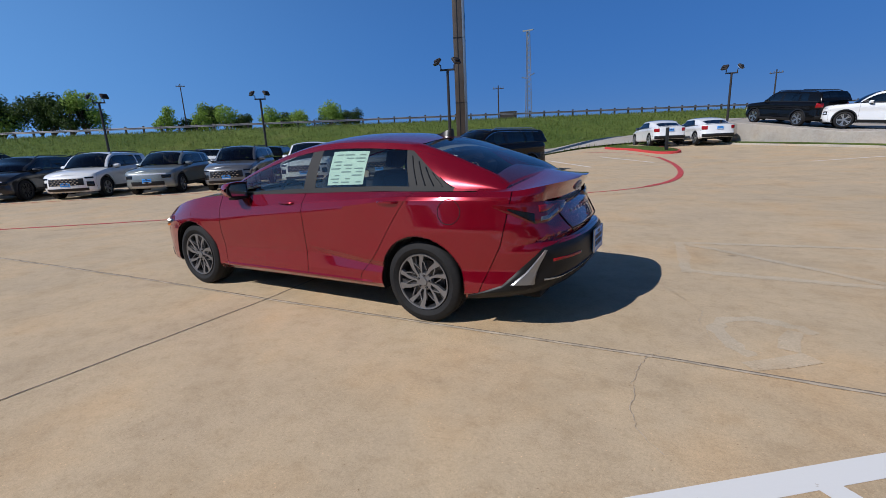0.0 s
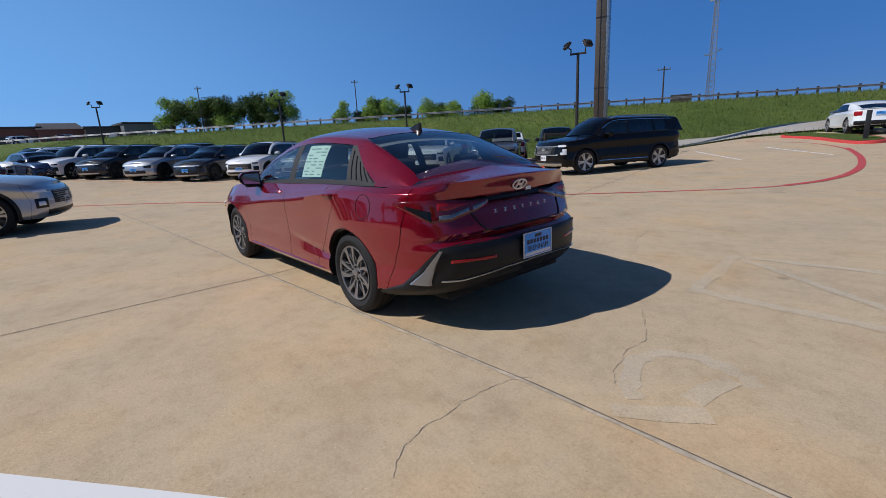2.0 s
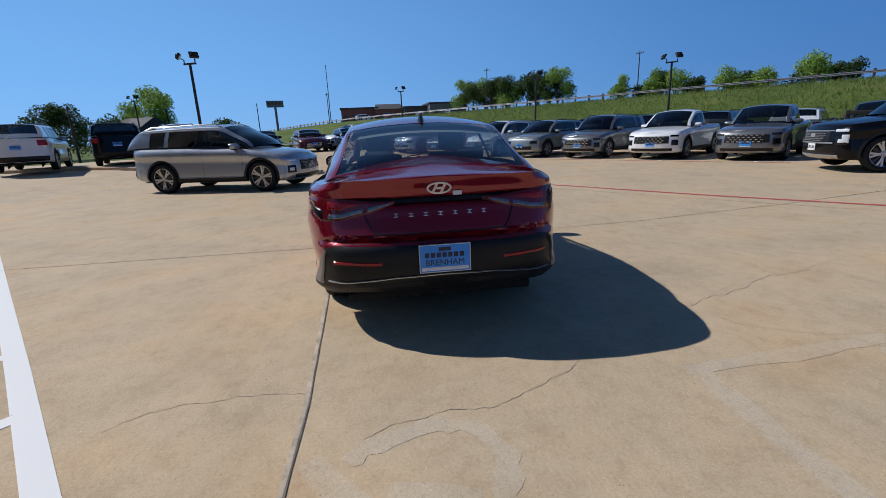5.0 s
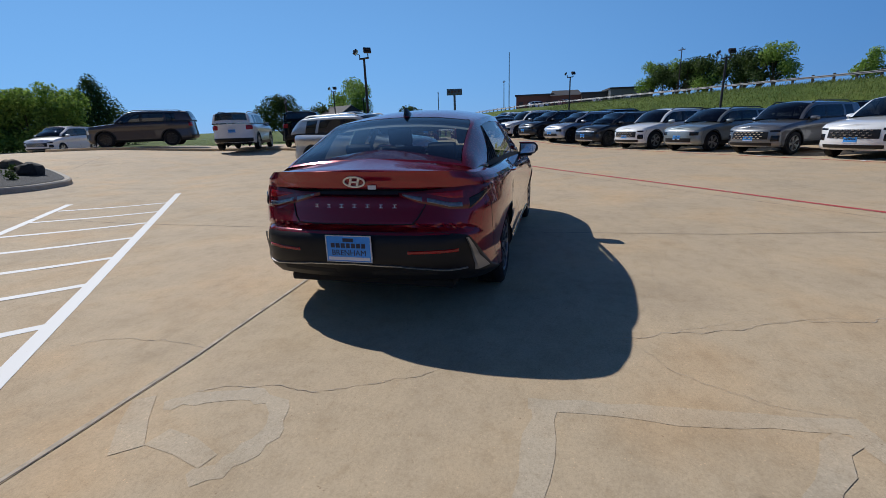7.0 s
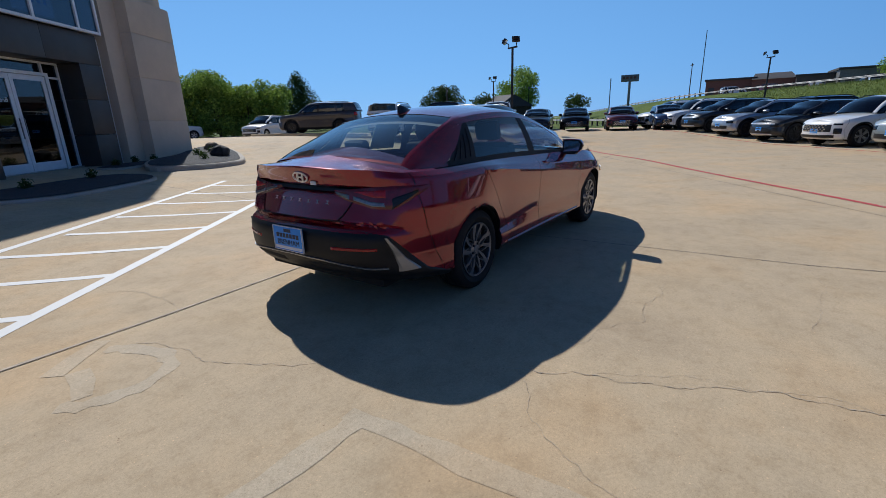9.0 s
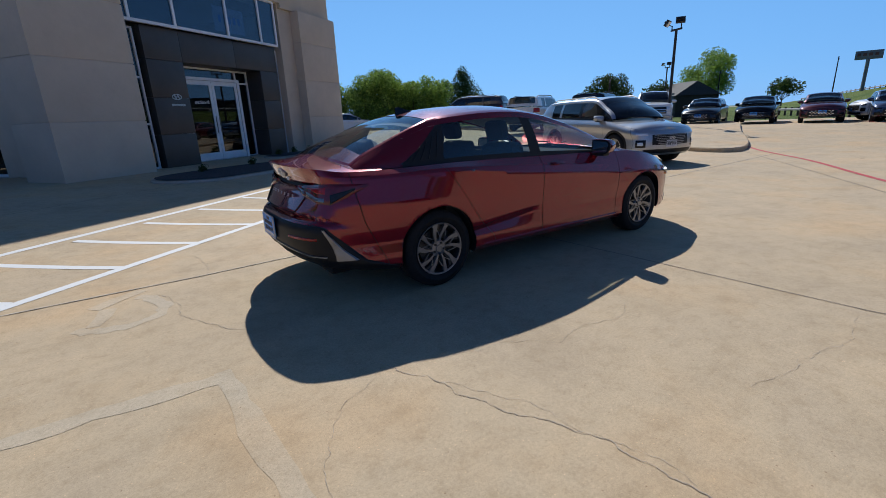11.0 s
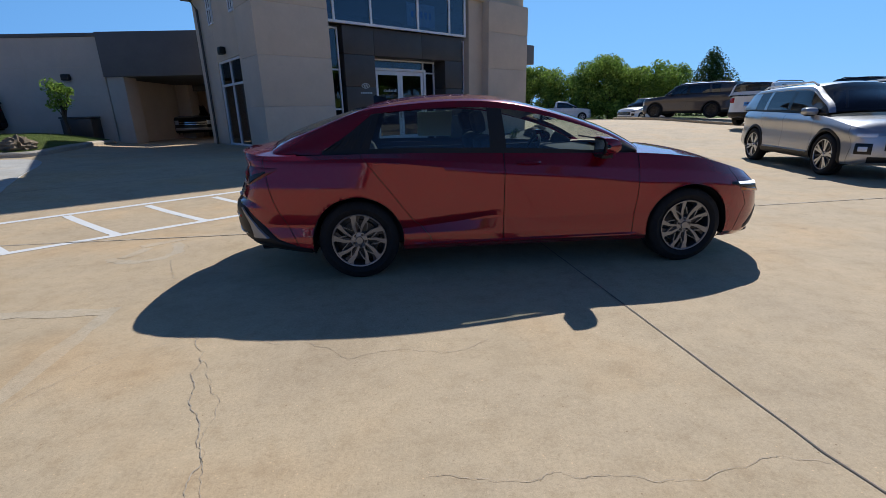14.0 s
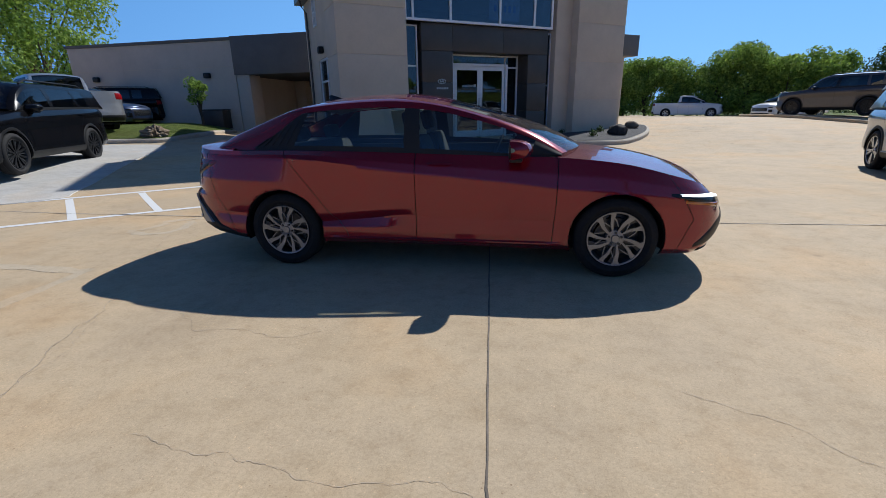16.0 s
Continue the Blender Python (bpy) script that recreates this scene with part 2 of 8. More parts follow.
M_FAINT = concrete_mat("ground_off_concrete", (0.47, 0.39, 0.28), (0.53, 0.435, 0.31), 0.3)
M_RED_PAINT = worn_paint("red_road_paint", (0.50, 0.055, 0.05), 0.86)
M_CURB_RED = worn_paint("red_curb_paint", (0.55, 0.05, 0.045), 0.95)
M_GRASS = grass_mat("bank_grass", (0.095, 0.145, 0.025), (0.15, 0.195, 0.04), (0.24, 0.215, 0.08))
M_STUCCO = plain("tan_stucco", (0.60, 0.495, 0.38), 0.9, var=0.07, scale=1.2, bump=0.4)
M_STUCCO2 = plain("brown_stucco", (0.58, 0.49, 0.40), 0.9, var=0.07, scale=1.0, bump=0.4)
M_BRONZE = plain("bronze_panel", (0.075, 0.062, 0.053), 0.45, 0.3, var=0.15, scale=1.5)
M_FASCIA = plain("dark_fascia", (0.12, 0.112, 0.105), 0.6, var=0.1, scale=1.5)
M_ALU = plain("white_frame", (0.78, 0.79, 0.80), 0.4, var=0.05)
M_ALUDARK = plain("dark_frame", (0.05, 0.05, 0.05), 0.4, 0.4, var=0.1)
M_STEEL = plain("galvanised_steel", (0.20, 0.20, 0.20), 0.55, 0.4, var=0.2, scale=3)
M_POLE = plain("bronze_pole", (0.035, 0.028, 0.024), 0.5, 0.2)
M_PYLON = plain("pylon_metal", (0.30, 0.31, 0.32), 0.32, 0.85, var=0.08, scale=0.8)
M_PYLON_D = plain("pylon_bronze", (0.13, 0.095, 0.068), 0.38, 0.5, var=0.2, scale=0.9)
M_RUBBER = plain("tyre_rubber", (0.012, 0.012, 0.013), 0.75, var=0.25, scale=30, bump=0.15, spec=0.3)
M_RIM = plain("rim_silver", (0.55, 0.56, 0.57), 0.28, 0.9, var=0.05)
M_RIM_T = plain("rim_grey", (0.24, 0.245, 0.265), 0.28, 0.75, var=0.06)
M_RIM_K = plain("rim_black", (0.035, 0.035, 0.037), 0.3, 0.6, var=0.1)
M_RIM_D = plain("rim_dark", (0.06, 0.06, 0.063), 0.4, 0.5, var=0.1)
M_BLACK = plain("black_plastic", (0.012, 0.012, 0.013), 0.45, var=0.2, scale=8, spec=0.3)
M_GLOSSBLK = plain("gloss_black", (0.008, 0.008, 0.009), 0.22, var=0.1, spec=0.4)
M_BELT = plain("belt_rubber", (0.010, 0.010, 0.010), 0.7, var=0.2)
M_LENS = plain("clear_lens", (0.16, 0.165, 0.18), 0.1, 0.4, var=0.3, scale=50, coat=1.0)
M_WELL = plain("wheel_well", (0.008, 0.008, 0.008), 0.9)
M_CHROME = plain("chrome", (0.72, 0.72, 0.73), 0.12, 1.0, var=0.03)
M_BADGE = plain("badge_silver", (0.74, 0.73, 0.70), 0.3, 0.35, var=0.04)
M_FIN = plain("satin_fin", (0.27, 0.27, 0.275), 0.34, 0.75, var=0.06)
M_SATIN = plain("satin_grey", (0.34, 0.34, 0.34), 0.42, 0.45, var=0.06)
M_SILVER = plain("satin_silver", (0.50, 0.50, 0.50), 0.3, 0.8, var=0.04)
M_LAMP_W = plain("lamp_white", (0.75, 0.77, 0.80), 0.08, 0.2, var=0.1, scale=40, coat=1.0)
M_LAMP_R = plain("lamp_red", (0.30, 0.006, 0.009), 0.12, 0.0, var=0.25, scale=35, coat=0.35, spec=0.3)
M_LAMP_DR = plain("lamp_dark_red", (0.11, 0.003, 0.006), 0.08, 0.0, var=0.25, scale=35, coat=0.4, spec=0.4)
M_LAMP_A = plain("lamp_amber", (0.55, 0.16, 0.02), 0.15, var=0.2, coat=1.0)
M_PLATE = plain("blue_plate", (0.05, 0.30, 0.78), 0.4, var=0.08, scale=10)
M_PLATE_W = plain("white_plate", (0.70, 0.70, 0.70), 0.4, var=0.06)
M_INK = plain("dark_ink", (0.012, 0.02, 0.05), 0.5)
M_SEAT_BLK = plain("seat_cloth", (0.03, 0.03, 0.032), 0.9, var=0.2, scale=20)
M_HEADLINER = plain("headliner_cloth", (0.30, 0.30, 0.29), 0.9, var=0.06, scale=20)
M_PAPER = plain("sticker_paper", (0.70, 0.86, 0.74), 0.6, var=0.03)
M_INK_G = plain("print_grey", (0.28, 0.36, 0.33), 0.7)
M_GLASS = glass("side_glass", (0.42, 0.47, 0.45))
M_GLASS_D = glass("privacy_glass", (0.10, 0.11, 0.115))
M_GLASS_W = glass("window_glass", (0.25, 0.30, 0.33))
M_GLASS_B = glass("blue_window_glass", (0.35, 0.48, 0.62))
M_GLASS_REAR = glass("rear_glass", (0.76, 0.83, 0.82), 0.0, 1.85)
M_GLASS_S = glass("clear_side_glass", (0.74, 0.81, 0.78), 0.0, 1.6)
M_DRL, drl_nt, drl_b = mat_new("running_light")
drl_b.inputs["Base Color"].default_value = (0.8, 0.8, 0.8, 1)
drl_b.inputs["Emission Color"].default_value = (0.95, 0.97, 1.0, 1)
drl_b.inputs["Emission Strength"].default_value = 1.6
M_WOOD = plain("dark_wood", (0.035, 0.028, 0.022), 0.8, var=0.3, scale=10, bump=0.3)
M_ROCK_D = plain("dark_rock", (0.05, 0.045, 0.04), 0.9, var=0.4, scale=6, bump=0.8)
M_ROCK = plain("brown_rock", (0.20, 0.15, 0.10), 0.9, var=0.4, scale=3, bump=0.8)
M_GRAVEL = plain("dark_gravel", (0.045, 0.045, 0.048), 0.9, var=0.5, scale=30, bump=0.8)
M_BARK = plain("bark", (0.09, 0.065, 0.045), 0.95, var=0.35, scale=12, bump=0.7)
M_BRICK = plain("red_brick", (0.17, 0.075, 0.055), 0.9, var=0.2, scale=4)
M_ROOF = plain("dark_roof", (0.05, 0.045, 0.045), 0.8, var=0.15)
M_LEAF = leaf_mat("leaf_bright", (0.13, 0.22, 0.035), (0.38, 0.52, 0.10))
M_LEAF_D = leaf_mat("leaf_dark", (0.025, 0.05, 0.012), (0.085, 0.13, 0.03))
M_BLADE = leaf_mat("grass_blade", (0.07, 0.115, 0.02), (0.25, 0.28, 0.075))


# ---- mesh helpers ----
def link_mesh(name, verts, faces, mat, parent=None, label="", smooth=30.0, mats=None, idx=None):
    me = bpy.data.meshes.new(name)
    me.from_pydata([tuple(v) for v in verts], [], [tuple(f) for f in faces])
    for mm in (mats or [mat]):
        me.materials.append(mm)
    if idx is not None:
        me.polygons.foreach_set("material_index", idx)
    if smooth:
        me.polygons.foreach_set("use_smooth", [True] * len(me.polygons))
        me.set_sharp_from_angle(angle=radians(smooth))
    me.update()
    ob = new(name, me)
    if parent is not None:
        ob.parent = parent
    if label:
        tagged(ob, label=label)
    return ob


def part(name, bm, material, parent, label=""):
    """bm: a (verts, faces) pair."""
    return link_mesh(name, bm[0], bm[1], material, parent, label)


def merge(*pairs):
    v, f = [], []
    for a, b in pairs:
        k = len(v)
        v += list(a)
        f += [tuple(i + k for i in q) for q in b]
    return v, f


def box(x0, x1, y0, y1, z0, z1, bev=0.0):
    """A box, with bevelled edges where bev is given."""
    if bev <= 0:
        v = [(x, y, z) for z in (z0, z1) for y in (y0, y1) for x in (x0, x1)]
        return v, [(0, 2, 3, 1), (4, 5, 7, 6), (0, 1, 5, 4), (2, 6, 7, 3), (0, 4, 6, 2), (1, 3, 7, 5)]
    bm = bmesh.new()
    bmesh.ops.create_cube(bm, size=1.0)
    for q in bm.verts:
        q.co = ((x0 + x1) / 2 + q.co.x * (x1 - x0), (y0 + y1) / 2 + q.co.y * (y1 - y0), (z0 + z1) / 2 + q.co.z * (z1 - z0))
    bmesh.ops.bevel(bm, geom=bm.edges[:], offset=bev, segments=2, affect="EDGES", profile=0.6)
    return from_bm(bm)


def from_bm(bm):
    bm.verts.index_update()
    v = [tuple(q.co) for q in bm.verts]
    f = [tuple(q.index for q in p.verts) for p in bm.faces]
    bm.free()
    return v, f


def moved(pair, m):
    return [tuple(m @ Vector(p)) for p in pair[0]], pair[1]


def tube(points, radii, n=8, caps=True):
    """A round tube along points with a radius at each."""
    v, f = [], []
    pts = [Vector(p) for p in points]
    for i, p in enumerate(pts):
        d = (pts[min(i + 1, len(pts) - 1)] - pts[max(i - 1, 0)]).normalized()
        a = d.orthogonal().normalized() if abs(d.z) < 0.99 else Vector((1, 0, 0))
        a = (a - d * a.dot(d)).normalized()
        b = d.cross(a)
        r = radii[i] if isinstance(radii, (list, tuple)) else radii
        v += [tuple(p + (a * math.cos(2 * math.pi * k / n) + b * math.sin(2 * math.pi * k / n)) * r) for k in range(n)]
    for i in range(len(pts) - 1):
        f += [(i * n + k, i * n + (k + 1) % n, (i + 1) * n + (k + 1) % n, (i + 1) * n + k) for k in range(n)]
    if caps:
        f += [tuple(range(n))[::-1], tuple(range((len(pts) - 1) * n, len(pts) * n))]
    return v, f


def lathe(profile, n=32, axis="y"):
    """A ring of revolution round the y axis from (radius, offset) pairs."""
    v, f = [], []
    for r, o in profile:
        v += [(r * math.cos(2 * math.pi * k / n), o, r * math.sin(2 * math.pi * k / n)) for k in range(n)]
    for i in range(len(profile) - 1):
        f += [(i * n + k, i * n + (k + 1) % n, (i + 1) * n + (k + 1) % n, (i + 1) * n + k) for k in range(n)]
    return v, f


def grid(fn, nu, nv):
    v = [fn(i / nu, j / nv) for i in range(nu + 1) for j in range(nv + 1)]
    f = [(i * (nv + 1) + j, (i + 1) * (nv + 1) + j, (i + 1) * (nv + 1) + j + 1, i * (nv + 1) + j + 1) for i in range(nu) for j in range(nv)]
    return v, f


def mirror_y(pair):
    return [(x, -y, z) for x, y, z in pair[0]], [tuple(reversed(q)) for q in pair[1]]


def outward(pair, centre=(0, 0, 0.7), axis=True):
    """Turn the faces away from the long axis through centre."""
    v, out = pair[0], []
    for q in pair[1]:
        p = [Vector(v[i]) for i in q]
        nrm = (p[2] - p[0]).cross(p[-1] - p[1])
        c = sum(p, Vector()) / len(p)
        o = Vector((max(-1.2, min(1.2, c.x)) if axis else centre[0], centre[1], centre[2]))
        out.append(tuple(reversed(q)) if nrm.dot(c - o) < 0 else q)
    return v, out


def hermite(keys, x):
    """Smooth interpolation in rows of (x, values...)."""
    for i in range(len(keys) - 1):
        if keys[i][0] <= x <= keys[i + 1][0]:
            break
    x0, x1 = keys[i][0], keys[i + 1][0]
    p0, p1 = np.array(keys[i][1:], float), np.array(keys[i + 1][1:], float)
    t, h = (x - x0) / (x1 - x0), x1 - x0

    def slope(k):
        if k in (0, len(keys) - 1):
            return (p1 - p0) / h
        return (np.array(keys[k + 1][1:], float) - np.array(keys[k - 1][1:], float)) / (keys[k + 1][0] - keys[k - 1][0])
    m0, m1 = slope(i), slope(i + 1)
    t2, t3 = t * t, t * t * t
    return (2 * t3 - 3 * t2 + 1) * p0 + (t3 - 2 * t2 + t) * h * m0 + (3 * t2 - 2 * t3) * p1 + (t3 - t2) * h * m1


TABLES = {}


def lerp_table(keys, x):
    """The same, from a dense table that is made once for each list of rows."""
    k = id(keys)
    if k not in TABLES:
        lo, hi = keys[0][0], keys[-1][0]
        TABLES[k] = (keys, lo, 300 / (hi - lo), [tuple(float(q) for q in hermite(keys, min(hi, lo + (hi - lo) * i / 300))) for i in range(301)])
    _, lo, sc, rows = TABLES[k]
    f = (x - lo) * sc
    if f <= 0:
        return rows[0]
    if f >= 300:
        return rows[300]
    i = int(f)
    f -= i
    return tuple(p + (q - p) * f for p, q in zip(rows[i], rows[i + 1]))


def sstep(a, b, x):
    t = max(0.0, min(1.0, (x - a) / (b - a)))
    return t * t * (3 - 2 * t)


def thing(name, label, category, m=None, group="", kind=""):
    ob = new(name)
    ob.empty_display_size = 0.2
    if m is not None:
        ob.matrix_world = m
    return tagged(ob, label, category, group, kind)


# ---- vehicles ----
class Outline:
    """Half plan outline from the middle of the tail (x least) to the middle of the nose."""

    def __init__(self, keys):
        p = [np.array(k, float) for k in keys]
        p = [p[1] * (1, -1)] + p + [p[-2] * (1, -1)]
        pts = []
        for i in range(1, len(p) - 2):
            for k in range(24):
                t = k / 24
                a, b, c, d = p[i - 1], p[i], p[i + 1], p[i + 2]
                pts.append(0.5 * ((2 * b) + (c - a) * t + (2 * a - 5 * b + 4 * c - d) * t * t + (3 * b - a - 3 * c + d) * t ** 3))
        pts.append(p[-2])
        self.p = np.array(pts)
        self.s = np.r_[0, np.cumsum(np.linalg.norm(np.diff(self.p, axis=0), axis=1))]
        self.s /= self.s[-1]
        self.mx = np.maximum.accumulate(self.p[:, 0])
        self.rows = [self.find(i / 1200) for i in range(1201)]

    def at(self, u):
        f = min(1200.0, max(0.0, u * 1200))
        i = min(1199, int(f))
        f -= i
        a, b = self.rows[i], self.rows[i + 1]
        return tuple(p + (q - p) * f for p, q in zip(a, b))

    def find(self, u):
        x, y = np.interp(u, self.s, self.p[:, 0]), np.interp(u, self.s, self.p[:, 1])
        e = 0.004
        a, b = max(0, u - e), min(1, u + e)
        dx = np.interp(b, self.s, self.p[:, 0]) - np.interp(a, self.s, self.p[:, 0])
        dy = np.interp(b, self.s, self.p[:, 1]) - np.interp(a, self.s, self.p[:, 1])
        if u <= 0.0:
            dx, dy = 0.0, 1.0
        if u >= 1.0:
            dx, dy = 0.0, -1.0
        n = math.hypot(dx, dy)
        return float(x), float(y), float(-dy / n), float(dx / n)

    def u_of_x(self, x):
        return float(np.interp(x, self.mx, self.s))


class Shape:
    def __init__(self, sp):
        self.sp, self.out = sp, Outline(sp["outline"])

    def flank(self, x, zb, zt):
        """Heights and insets of the flank's folds at x, from the sill to the belt."""
        zv, iv, zw, iw, zm, im, za, ia = lerp_table(self.sp["folds"], x)
        za = min(za, zt - 0.035)
        zm = min(zm, za - 0.02)
        return ((zb, zb + 0.045, 0.335, 0.362, zv, zw, zm, za, za + 0.45 * (zt - za), zt), (0.055, 0.014, 0.013, 0.015, iv, iw, im, ia, ia * 0.5 + 0.024, 0.085))

    def level(self, u, v):
        """The height of row v: on the flanks the rows follow the folds."""
        x, y, nx, ny = self.out.at(u)
        zb, zt = self.low(x), self.top(x)
        z = zb + (zt - zb) * v
        if "folds" in self.sp:
            zs = self.flank(x, zb, zt)[0]
            f = min(8.999, max(0.0, v * 9))
            i = int(f)
            z += (zs[i] + (zs[i + 1] - zs[i]) * (f - i) - z) * ny * ny
        return z

    def side(self, u, v):
        return self.side_z(u, self.level(u, v))

    def frac(self, u, v):
        x = self.out.at(u)[0]
        zb, zt = self.low(x), self.top(x)
        return (self.level(u, v) - zb) / (zt - zb)

    def low(self, x):
        return lerp_table(self.sp["zb"], x)[0]

    def top(self, x):
        return lerp_table(self.sp["zt"], x)[0]

    def side_z(self, u, z, off=0.0):
        x, y, nx, ny = self.out.at(u)
        zb, zt = self.low(x), self.top(x)
        v = (z - zb) / (zt - zb)
        if "folds" in self.sp:
            zs, ins_ = self.flank(x, zb, zt)
            i = 0
            while i < 8 and z > zs[i + 1]:
                i += 1
            ps = ins_[i] + (ins_[i + 1] - ins_[i]) * max(0.0, min(1.0, (z - zs[i]) / (zs[i + 1] - zs[i])))
        else:
            ps = lerp_table(self.sp["prof_side"], v)[0]
        pe = lerp_table(self.sp["prof_front"] if nx > 0 else self.sp["prof_rear"], v)[0]
        ins = ps * ny * ny + pe * nx * nx - off
        return (x - nx * ins, y - ny * ins, z)

    def side_xz(self, x, z, off=0.0):
        return self.side_z(self.out.u_of_x(x), z, off)

    def lid(self, u, w, centre):
        """Hood or deck: from the edge of the side (w = 0) to the middle line (w = 1)."""
        e = self.side(u, 1.0)
        zc = lerp_table(self.sp[centre], e[0])[0]
        return (e[0], e[1] * (1 - w), e[2] + (max(zc, e[2]) - e[2]) * (1 - (1 - w) ** self.sp.get("lid_round", 2.4)))

    def roof(self, x0, q):
        yb, zb, yr, zr, zc = lerp_table(self.sp["canopy"], x0)
        if q <= 0.5:
            t = q / 0.5
            y, z = yb + (yr - yb) * t + 0.022 * math.sin(math.pi * t), zb + (zr - zb) * t
        else:
            t = (q - 0.5) / 0.5
            y, z = yr * (1 - t), zr + (zc - zr) * (1 - (1 - t) ** 2.2)
        tau = 1 - min(1.0, (y / max(yb, 0.01)) ** 2)
        fx0, fx1, fk = self.sp["skew_front"]
        rx0, rx1, rk = self.sp["skew_rear"]
        return (x0 + fk * sstep(fx0, fx1, x0) * tau - rk * sstep(-rx0, -rx1, -x0) * tau, y, z)

    def roof_off(self, x0, q, off):
        p = Vector(self.roof(x0, q))
        a = Vector(self.roof(x0 + 0.01, q)) - Vector(self.roof(x0 - 0.01, q))
        b = Vector(self.roof(x0, min(1, q + 0.01))) - Vector(self.roof(x0, max(0, q - 0.01)))
        n = a.cross(b)
        n = n.normalized() if n.length > 0 else Vector((0, 0, 1))
        if n.dot(p - Vector((p.x, 0, 0.8))) < 0:
            n = -n
        return tuple(p + n * off)


def cut_arches(pair, centres, R):
    """Remove what lies inside the wheel arches and lay the rest on their circles."""
    v = [list(p) for p in pair[0]]
    inside = [any((p[0] - cx) ** 2 + (p[2] - cz) ** 2 < R * R for cx, cz in centres) for p in v]
    faces = [q for q in pair[1] if not all(inside[i] for i in q)]
    for i in {i for q in faces for i in q}:
        if inside[i]:
            cx, cz = min(centres, key=lambda c: (v[i][0] - c[0]) ** 2 + (v[i][2] - c[1]) ** 2)
            dx, dz = v[i][0] - cx, v[i][2] - cz
            d = math.hypot(dx, dz) or 1.0
            v[i][0], v[i][2] = cx + dx / d * R, cz + dz / d * R
    used = sorted({i for q in faces for i in q})
    k = {a: b for b, a in enumerate(used)}
    return [tuple(v[i]) for i in used], [tuple(k[i] for i in q) for q in faces]


def blade(r0, r1, a0, a1, w0, w1, y0, y1, depth):
    """A wheel spoke, from the hub to the rim, that leans from angle a0 to a1."""
    pts = []
    for t in (0, 0.5, 1):
        r, a, w, y = r0 + (r1 - r0) * t, a0 + (a1 - a0) * t, w0 + (w1 - w0) * t, y0 + (y1 - y0) * t
        for s in (-1, 1):
            px, pz = r * math.cos(a) - s * w / 2 * math.sin(a), r * math.sin(a) + s * w / 2 * math.cos(a)
            pts += [(px, y, pz), (px * 0.98, y - depth, pz * 0.98)]
    f = []
    for i in range(2):
        o = i * 4
        f += [(o, o + 4, o + 6, o + 2), (o + 1, o + 3, o + 7, o + 5), (o, o + 1, o + 5, o + 4), (o + 2, o + 6, o + 7, o + 3)]
    return pts, f + [(0, 2, 3, 1), (8, 9, 11, 10)]


WHEEL_MESHES = {}


